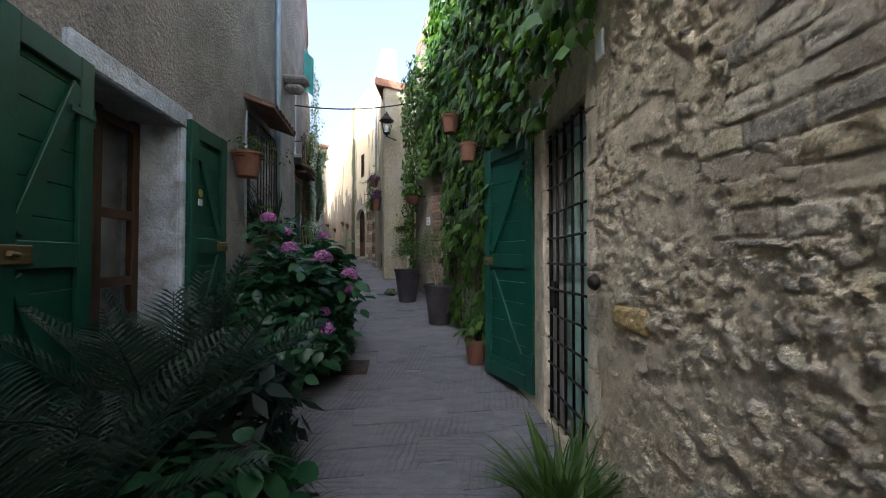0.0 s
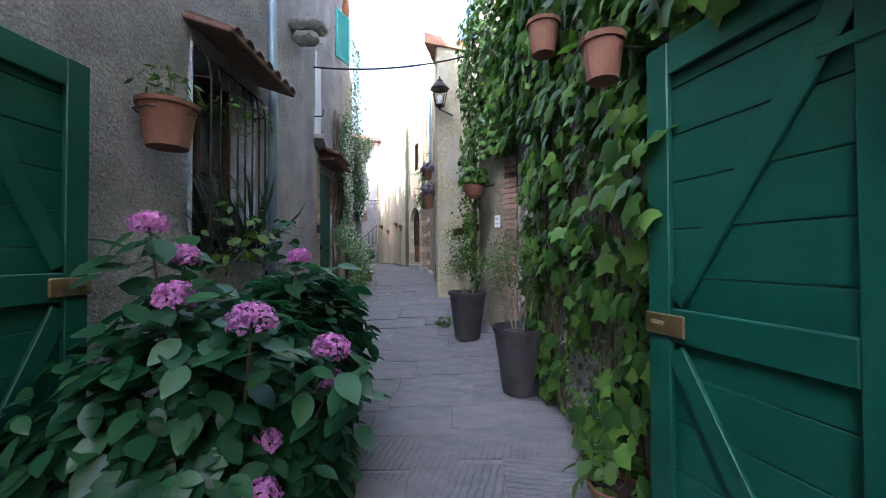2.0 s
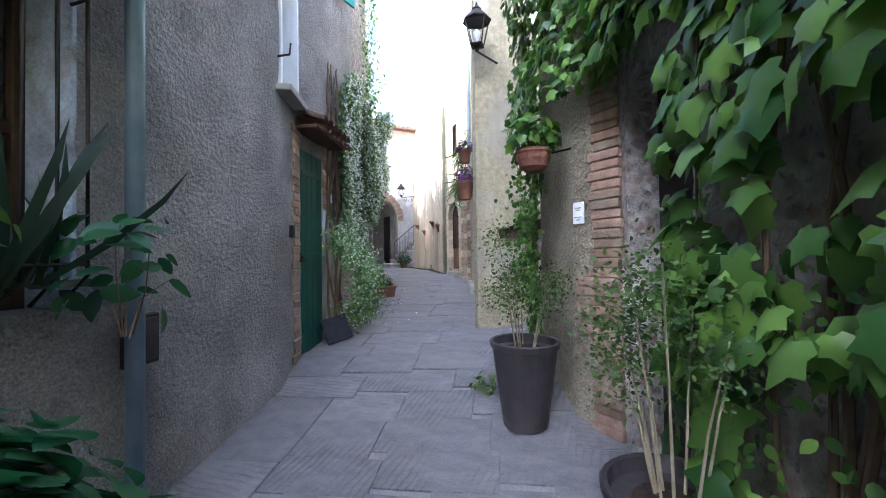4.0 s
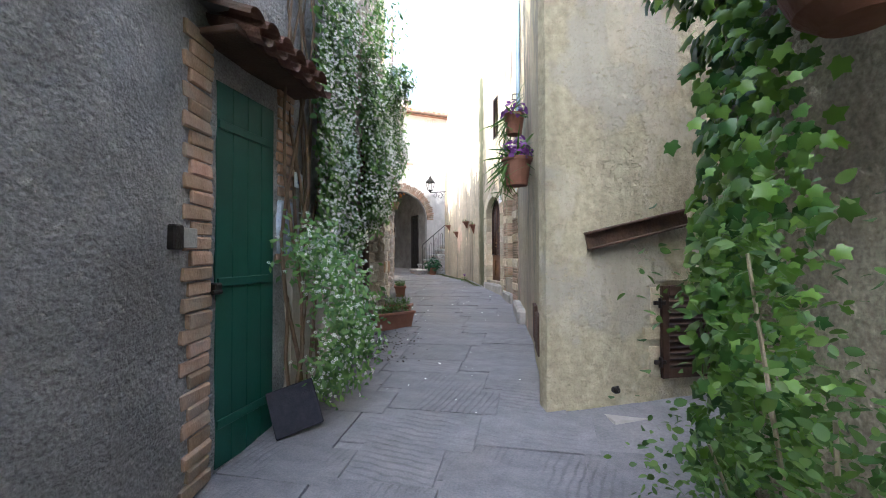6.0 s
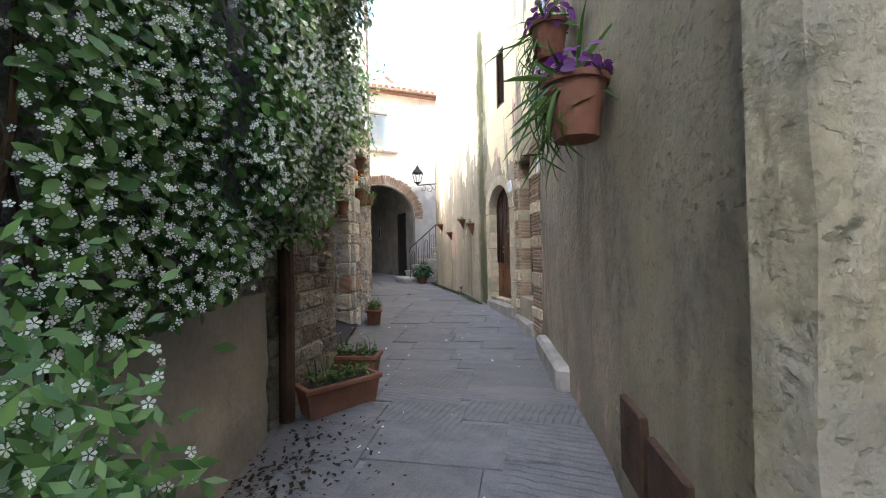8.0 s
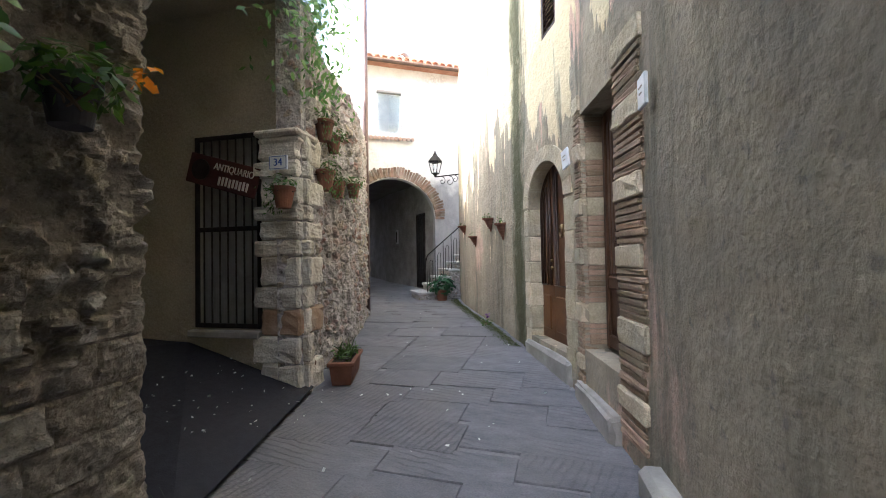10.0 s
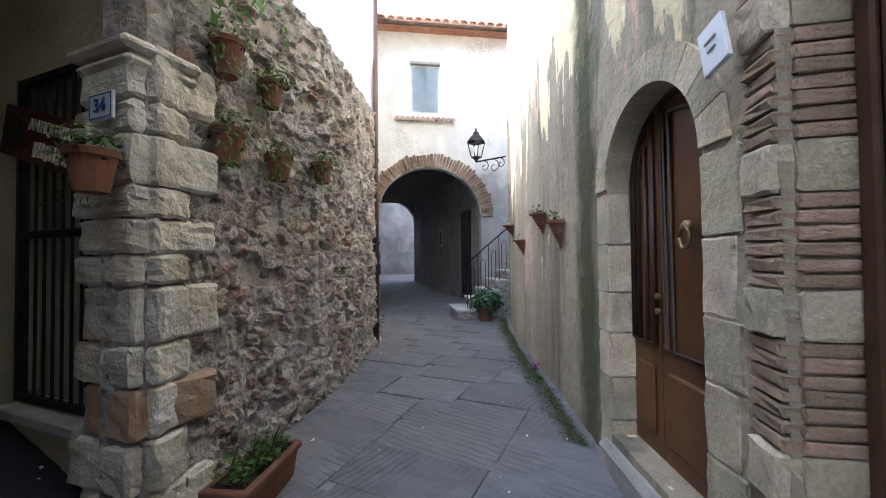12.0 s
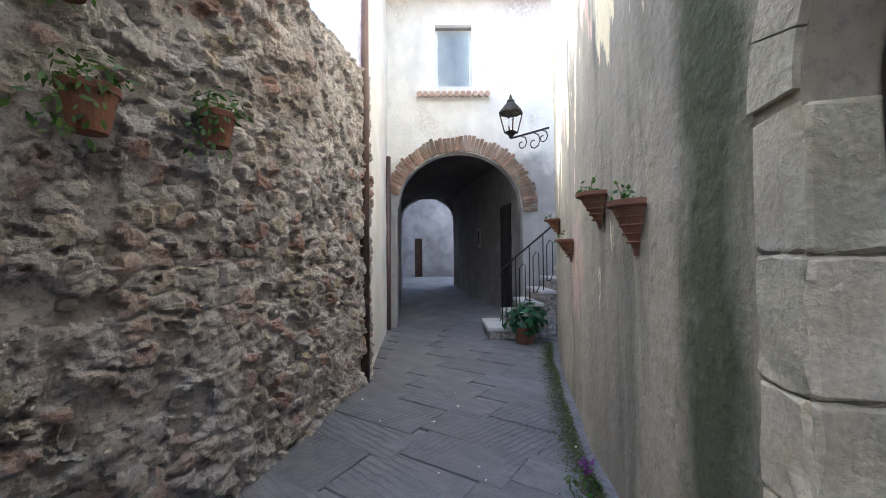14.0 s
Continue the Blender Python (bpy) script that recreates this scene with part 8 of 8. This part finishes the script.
ring = tagged(new("arch_ring"), "rough ring of red bricks round the archway", "brickwork", kind="structure")
rng = np.random.default_rng(171)
arm = []
for k in range(5):
    bm = bmesh.new()
    box(bm, (0, 0, 0.14), (0.055, 0.12, 0.26), 0.007)
    for v in bm.verts:
        v.co += Vector(rng.normal(0, 0.004, 3))
    arm.append(mesh_of("brick", bm, PIER_BRICK))
nb = 56
for k in range(nb):
    a = math.pi * (k + 0.5) / nb
    if a > 2.85:
        continue
    x, z = 0.275 + 1.03 * math.cos(a), 3.05 + 0.985 * math.sin(a)
    th = math.atan2(math.sin(a) / 0.985, math.cos(a) / 1.03)
    piece("brick", arm[rng.integers(5)], ring, fac(x, z, -0.035 + rng.normal(0, 0.005)) @ Euler((0, -(math.pi / 2 - th) * -1 * -1, 0)).to_matrix().to_4x4() @ Matrix.Diagonal((1, 1, rng.uniform(0.85, 1.1), 1)))
wf = tagged(new("window_5"), "upper window of the white front with a grey roller blind", "window", kind="structure")
wf.matrix_basis = fac(0.50, 5.1)
for nm, c, sz, mm in (("window_frame", (0.30, -0.10, 0.5), (0.62, 0.05, 1.02), WHITE_PAINT), ("pane", (0.30, -0.07, 0.5), (0.5, 0.01, 0.9), GLASS), ("lintel", (0.30, -0.02, 1.0), (0.60, 0.10, 0.05), STEP_STONE)):
    bm = bmesh.new()
    box(bm, c, sz, 0.004)
    part(nm, bm, mm, wf)
bm = bmesh.new()
for k in range(12):
    rod(bm, (-0.24 + k * 0.1, 0.0, -0.12), (-0.24 + k * 0.1, 0.12, -0.15), 0.045, seg=8)
part("window_sill", bm, PALE_TILE, wf, "row of small sill tiles")
ev = thing("eaves", "terracotta tile eaves with a gutter on the white front", "eaves", fac(4.0, 6.62))
for k in range(28):
    bm = bmesh.new()
    c = [(0.07 * math.cos(a), 0.07 * math.sin(a)) for a in np.linspace(0, math.pi, 7)]
    o = [bm.verts.new((0.1 + k * 0.175 + x, 0.36, 0.12 + y)) for x, y in c]
    i2 = [bm.verts.new((0.1 + k * 0.175 + x, -0.4, 0.33 + y)) for x, y in c]
    for j in range(6):
        bm.faces.new((o[j], o[j + 1], i2[j + 1], i2[j]))
    bmesh.ops.solidify(bm, geom=bm.faces[:], thickness=0.014)
    part("tile", bm, PALE_TILE, ev)
bm = bmesh.new()
rod(bm, (0, 0.36, 0.06), (4.9, 0.36, 0.06), 0.05, seg=8)
part("gutter", bm, RUST, ev, "brown half-round gutter")
chm = thing("chimney", "white chimney stack on the archway house roof", "chimney", pose(*arch_frame(8.5, 0.9), 6.8))
bm = bmesh.new()
box(bm, (0, 0, 0.6), (0.5, 0.5, 1.2), 0.02)
part("stack", bm, PLASTER_WHITE, chm)
bm = bmesh.new()
box(bm, (0, 0, 1.24), (0.62, 0.62, 0.08), 0.01)
part("cap", bm, STEP_STONE, chm)
# outer stair with rail
st = thing("stone_stair", "pale stone outside stair rising along the white front", "stairs", Matrix(((R_A.x, F_A.x, 0, arch_frame(5.40, 0.53)[0]), (R_A.y, F_A.y, 0, arch_frame(5.40, 0.53)[1]), (0, 0, 1, floor_z(18.6)), (0, 0, 0, 1))))
for k in range(9):
    bm = bmesh.new()
    x0 = k * 0.205 - (0.05 if k == 0 else 0)
    box(bm, (x0 + 0.30, 0.42, 0.165 * (k + 1) - 0.03), (0.28 if k else 0.36, 0.86, 0.06), 0.012)
    part("tread", bm, WHITE_STEP, st)
    bm = bmesh.new()
    box(bm, (x0 + 0.31, 0.42, 0.165 * (k + 1) / 2 - 0.03), (0.24 if k else 0.32, 0.82, 0.165 * (k + 1) - 0.05), 0.005)
    part("riser_block", bm, RUBBLE, st)
rl = thing("stair_rail", "black wrought iron stair railing with looped bars", "railing", st.matrix_basis.copy())
bm = bmesh.new()
tube(bm, [(0.26, 0.02, 0.86), (0.30, 0.02, 0.98), (2.0, 0.02, 2.40)], 0.014, 7)
part("handrail", bm, IRON, rl, smooth=True)
for k in range(9):
    x0 = 0.28 + k * 0.19
    zb = 0.165 * (int((x0 - 0.13) / 0.205) + 1)
    zt = 0.97 + (x0 - 0.30) * 0.835
    bm = bmesh.new()
    tube(bm, [(x0, 0.02, zb), (x0, 0.02, zt)], 0.008, 6)
    part("baluster", bm, IRON, rl)
    bm = bmesh.new()
    tube(bm, [(x0 + 0.05, 0.02, zb + 0.14), (x0 + 0.05, 0.02, zt - 0.15), (x0 + 0.09, 0.02, zt - 0.08), (x0 + 0.13, 0.02, zt - 0.10), (x0 + 0.13, 0.02, zb + 0.22), (x0 + 0.09, 0.02, zb + 0.13), (x0 + 0.05, 0.02, zb + 0.14)], 0.007, 6)
    part("loop", bm, IRON, rl)
fp = pot("terracotta_pot", "terracotta pot with a leafy green plant beside the stair", pose(*arch_frame(5.15, 1.06), floor_z(18.4)), 0.14, 0.22)
tuft(fp, "oval", HYDRANGEA, (0, 0, 0.34), 0.28, 160, 0.11, 181, 0.8)
wdoor = plank_door(on_wall(PASS_R[0], PASS_R[1], 0.62, 1.30, 0.02), 0.55, 2.0, IRON, "narrow dark door in the covered passage", 5, 1)
mt2 = thing("letter_slot", "pale slit window in the passage wall", "slit", on_wall(PASS_R[1], PASS_R[2], 1.0, 2.75, 0.02))
bm = bmesh.new()
box(bm, (0, 0, 0), (0.14, 0.03, 0.42), 0.01)
part("frame", bm, WHITE_STEP, mt2)
bm = bmesh.new()
box(bm, (0, 0.017, 0), (0.07, 0.01, 0.33), 0.002)
part("pane", bm, IRON, mt2)
cdoor = plank_door(on_wall(arch_frame(18.0, 4.0), arch_frame(18.0, -6.0), 4.95, 1.3, -0.1), 0.35, 1.9, OLD_WOOD, "far brown door in the court wall", 6, 1)

# ---- faces of the rubble walls ----
def hash2(i, j, seed):
    v = np.sin(i * 127.1 + j * 311.7 + seed * 74.7) * 43758.5453
    return v - np.floor(v)


def ramp01(x, lo, hi):
    t = np.clip((x - lo) / (hi - lo), 0, 1)
    return t * t * (3 - 2 * t)


def value_noise(u, v, seed):
    i, j = np.floor(u), np.floor(v)
    a, b = u - i, v - j
    a, b = a * a * (3 - 2 * a), b * b * (3 - 2 * b)
    return (hash2(i, j, seed) * (1 - a) + hash2(i + 1, j, seed) * a) * (1 - b) + (hash2(i, j + 1, seed) * (1 - a) + hash2(i + 1, j + 1, seed) * a) * b


def fbm(u, v, seed, octaves=4):
    out, amp = 0.0, 0.5
    for k in range(octaves):
        out = out + amp * value_noise(u * 2 ** k, v * 2 ** k, seed + k)
        amp *= 0.55
    return out / 0.93


def lumps(u, v, seed):
    """Irregular cells: how far inside its cell each place lies, and two numbers of the cell."""
    i0, j0 = np.floor(u), np.floor(v)
    f1, f2 = np.full(u.shape, 9.0), np.full(u.shape, 9.0)
    r1, r2 = np.zeros(u.shape), np.zeros(u.shape)
    for di in (-1, 0, 1):
        for dj in (-1, 0, 1):
            i, j = i0 + di, j0 + dj
            d = np.hypot(i + 0.1 + 0.8 * hash2(i, j, seed) - u, j + 0.1 + 0.8 * hash2(i, j, seed + 5) - v)
            near = d < f1
            f2 = np.where(near, f1, np.minimum(f2, d))
            f1 = np.where(near, d, f1)
            r1 = np.where(near, hash2(i, j, seed + 9), r1)
            r2 = np.where(near, hash2(i, j, seed + 13), r2)
    return f2 - f1, r1, r2


def courses(s, z, w, h, seed):
    """Roughly coursed flat stones: inside measure and two numbers of the stone."""
    v = z / h + 0.5 * (fbm(s * 1.1, z * 0.4, seed + 30) - 0.5)
    j = np.floor(v)
    u = s / w * (0.7 + 0.7 * hash2(j, j * 0 + 3, seed)) + hash2(j, j * 0, seed) * 7 + 0.35 * (value_noise(s * 2.3, j * 3.3, seed) - 0.5)
    i = np.floor(u)
    e = np.minimum(np.minimum(v - j, 1 - v + j) * h, np.minimum(u - i, 1 - u + i) * w) / 0.05
    return e, hash2(i, j, seed + 9), hash2(i, j, seed + 13)


def masonry(name, pts, z0, tops, mat, parent, label, seed, w, h, relief, buried, coursed=None, smooth_top=9.0, res=0.0115):
    """The uneven stone face of a wall, laid on its street side: real stones, beds and pits."""
    seg = [Vector(b) - Vector(a) for a, b in zip(pts[:-1], pts[1:])]
    cum = np.concatenate(([0], np.cumsum([d.length for d in seg])))
    ns = int(cum[-1] / res) + 1
    s = np.linspace(0, cum[-1], ns)
    px, py = np.interp(s, cum, [p[0] for p in pts]), np.interp(s, cum, [p[1] for p in pts])
    k = np.clip(np.searchsorted(cum, s, side="right") - 1, 0, len(seg) - 1)
    nx = np.array([-seg[q].normalized().y for q in k])
    ny = np.array([seg[q].normalized().x for q in k])
    ker = np.ones(9) / 9
    nx, ny = np.convolve(np.pad(nx, 4, mode="edge"), ker, "valid"), np.convolve(np.pad(ny, 4, mode="edge"), ker, "valid")
    top = np.interp(s, cum, tops)
    nz = int((max(tops) - z0) / res) + 1
    S = np.repeat(s[:, None], nz, 1)
    Z = z0 + (top[:, None] - z0) * np.linspace(0, 1, nz)[None, :]
    X, Y = np.repeat(px[:, None], nz, 1), np.repeat(py[:, None], nz, 1)
    ws, wz = S + 0.07 * (fbm(S * 9, Z * 9, seed + 40) - 0.5), Z + 0.06 * (fbm(S * 9, Z * 9, seed + 50) - 0.5)
    e, r1, r2 = lumps(ws / w, wz / h, seed)
    inside = ramp01(e, 0.0, 0.42)
    if coursed is not None:
        ce, c1, c2 = courses(ws, Z + 0.012 * (fbm(S * 20, Z * 20, seed + 3) - 0.5), w * 3.4, h * 1.75, seed + 60)
        lay = coursed(X, Y, Z) + 1.1 * (fbm(S * 2.2, Z * 2.2, seed + 70) - 0.5) > 0.5
        inside = np.where(lay, ramp01(ce, 0.04, 0.26), inside)
        r1, r2 = np.where(lay, c1, r1), np.where(lay, c2, r2)
    else:
        lay = np.zeros(S.shape, bool)
    cover = ramp01(fbm(S * 1.7, Z * 1.7, seed + 80) + 0.35 * np.clip((Z - smooth_top) * 2, 0, 1), 0.52, 0.66)
    proud = np.where(r1 > (0.25 if buried < 0.5 else 0.45), 0.35 + 0.65 * r2, -0.55 * r2)
    proud = np.where(lay, 0.15 + 0.5 * r2, proud)
    hgt = relief * proud * inside
    e3, q1, q2 = lumps(ws / (w * 0.36), wz / (h * 0.42), seed + 21)
    hgt += relief * 0.32 * np.where(lay, 0.25, 1.0) * ramp01(e3, 0.02, 0.35) * np.where(q1 > 0.4, q2, -0.7 * q2)
    hgt *= 1 - cover * buried * np.where(lay, 0.3, 1.0)
    hgt -= relief * 1.25 * ramp01(fbm(S * 8, Z * 9, seed + 90), 0.60, 0.72) * np.where(lay, 0.25, 1.0)
    hgt += relief * 0.55 * (fbm(S * 34, Z * 34, seed + 95) - 0.5) + relief * 0.8 * (fbm(S * 3.5, Z * 3.5, seed + 97) - 0.5)
    out = np.clip(relief * 0.9 + hgt, 0.006, 0.11)
    out[0, :] = out[-1, :] = 0.004
    V = np.stack((X + nx[:, None] * out, Y + ny[:, None] * out, Z), -1).reshape(-1, 3)
    q = np.arange(ns * nz).reshape(ns, nz)
    F = np.stack((q[:-1, :-1], q[:-1, 1:], q[1:, 1:], q[1:, :-1]), -1).reshape(-1, 4)
    me = bpy.data.meshes.new(name)
    me.from_pydata(V.tolist(), [], F[:, ::-1].tolist())
    stone = inside * (proud > 0) * (1 - cover * buried)
    for key, val in (("tone", np.where(r1 > 0.2, r2 * 0.6 + r1 * 0.4, r2)), ("stone", stone)):
        me.attributes.new(key, "FLOAT", "POINT").data.foreach_set("value", np.clip(val, 0, 0.999).ravel().astype(np.float32))
    me.materials.append(mat)
    ob = new(name, me)
    ob.parent = parent
    return tagged(ob, label, kind="stuff")


masonry("stone_face", GARDEN[:4] + [(-4.684, 13.487)], 0.75, [4.0, 4.0, 4.1, 4.2, 4.37], GARDEN_STONE, wall_garden, "pitted rubble stones in crumbling mortar", 3.0, 0.105, 0.09, 0.037, 0.45, None, 3.45, 0.0105)
masonry("stone_face", [(0.975, -0.4), RIGHT[1], RIGHT[2], (0.843, 2.44)], -0.5, [3.3] * 4, STONE_OCHRE, wall_east, "ochre rubble and coursed stones in worn mortar", 7.0, 0.055, 0.050, 0.0165, 0.75, lambda x, y, z: 0.5 + np.minimum((1.62 - y) * 1.6, (z - 1.32) * 1.6), 9.0, 0.0085)
masonry("stone_face", [(-4.9, 11.90), (-3.72, 11.66), (-3.6, 10.75)], 0.7, [4.3] * 3, SHADED_END_STONE, wall_end, "rough layered stones of the house end, toned dark for shade", 11.0, 0.10, 0.075, 0.04, 0.8, lambda x, y, z: 0.5 + (2.0 - z) * 1.2)

# ---- loose stones of the rubble walls ----
rng = np.random.default_rng(191)


def stone_meshes(mat, n, seed):
    rg = np.random.default_rng(seed)
    out = []
    for k in range(n):
        bm = bmesh.new()
        bmesh.ops.create_icosphere(bm, subdivisions=2, radius=0.5)
        off = Vector(rg.uniform(-50, 50, 3))
        for v in bm.verts:
            c = v.co.normalized()
            c = Vector([math.copysign(abs(a) ** 0.6, a) for a in c]) * 0.5
            v.co = c * (1 + 0.30 * noise.noise(c * 2.6 + off))
        out.append(mesh_of("stone", bm, mat))
    return out


garden_stones = stone_meshes(STONE, 9, 5)
for i in range(4):
    a, b = GARDEN[i], GARDEN[i + 1]
    L = (Vector(b) - Vector(a)).length
    for k in range(int(300 * L / 3.75)):
        s, z = rng.uniform(0.05, L - (0.45 if i == 3 else 0.05)), rng.uniform(1.0, 3.7)
        sz = float(rng.uniform(0.03, 0.075) if rng.random() < 0.92 else rng.uniform(0.075, 0.12))
        piece("stone", garden_stones[rng.integers(9)], wall_garden, on_wall(a, b, s, z, 0.036 - sz * 0.14) @ Matrix.Diagonal((sz * rng.uniform(0.9, 1.5), sz * 0.55, sz * rng.uniform(0.6, 0.95), 1)) @ pose(0, 0, 0, 0, rng.uniform(-25, 25), 0))
east_stones = stone_meshes(OCHRE_STONE, 9, 6)
for i, a, b in ((0, (0.99, -1.5), RIGHT[1]), (1, RIGHT[1], RIGHT[2]), (2, RIGHT[2], RIGHT[3])):
    L = (Vector(b) - Vector(a)).length
    for k in range((0, 70, 8)[i]):
        s, z = rng.uniform(0.03, L if i < 2 else 0.12), rng.uniform(0.0, 2.9)
        sz = float(rng.uniform(0.025, 0.06) if rng.random() < 0.9 else rng.uniform(0.06, 0.11))
        piece("stone", east_stones[rng.integers(9)], wall_east, on_wall(a, b, s, z, 0.020 - sz * 0.15) @ Matrix.Diagonal((sz * rng.uniform(1.0, 1.8), sz * 0.5, sz * rng.uniform(0.5, 0.9), 1)) @ pose(0, 0, 0, 0, rng.uniform(-20, 20), 0))

# ---- paving slabs ----
rng = np.random.default_rng(201)


def left_edge(y):
    return float(np.interp(y, (0, 3.6, 7.8, 8.5, 10, 11.5, 12.2, 13.5, 14.2, 15.3, 16.2, 18.2), (-1.85, -2.1, -2.7, -2.95, -3.2, -3.75, -4.0, -4.55, -5.0, -5.4, -5.95, -7.7)))


def right_edge(y):
    return float(np.interp(y, (0, 2.3, 3.7, 5.5, 7.6, 8.7, 9.6, 10.9, 13, 14.1, 15.1, 16.3, 17.9, 18.8), (0.95, 0.85, 0.8, 0.45, 0.0, -0.3, -1.25, -1.5, -2.1, -2.6, -3.2, -4.0, -4.95, -5.4)))


slab_shapes = []
for k in range(8):
    bm = bmesh.new()
    box(bm, (0, 0, -0.02), (1, 1, 0.04), 0.0)
    es = [e for e in bm.edges if all(v.co.z > -0.01 for v in e.verts)]
    bmesh.ops.bevel(bm, geom=es, offset=0.006, segments=1, affect="EDGES")
    for v in bm.verts:
        v.co += Vector((rng.normal(0, 0.003), rng.normal(0, 0.003), 0))
    slab_shapes.append(mesh_of("paving_slab", bm, SLAB))
SKEW = math.tan(radians(14))
slabs = []
y = 0.2
while y < 20.2:
    dy = float(rng.uniform(0.29, 0.44))
    xl, xr = -2.0, -2.0
    for _ in range(4):
        xl = left_edge(y + dy / 2 + (xl + 2) * SKEW)
        xr = right_edge(y + dy / 2 + (xr + 2) * SKEW)
    x, xr = xl - 0.1, xr + 0.1
    while x < xr - 0.1:
        dx = float(rng.uniform(0.5, 0.85))
        if x + dx > xr - 0.3:
            dx = xr - x
        slabs.append((x + dx / 2, y + dy / 2 + (x + dx / 2 + 2) * SKEW, dx, dy))
        x += dx
    y += dy
for x, cy, dx, dy in slabs:
    slope = math.degrees(math.atan((floor_z(cy + 0.2) - floor_z(cy - 0.2)) / 0.4))
    piece("paving_slab", slab_shapes[rng.integers(8)], ground, pose(x, cy, floor_z(cy) + rng.normal(0, 0.0006), slope, 0, 0) @ Matrix(((1, 0, 0, 0), (SKEW, 1, 0, 0), (0, 0, 1, 0), (0, 0, 0, 1))) @ Matrix.Diagonal((dx - 0.006, dy - 0.006, 1, 1)))
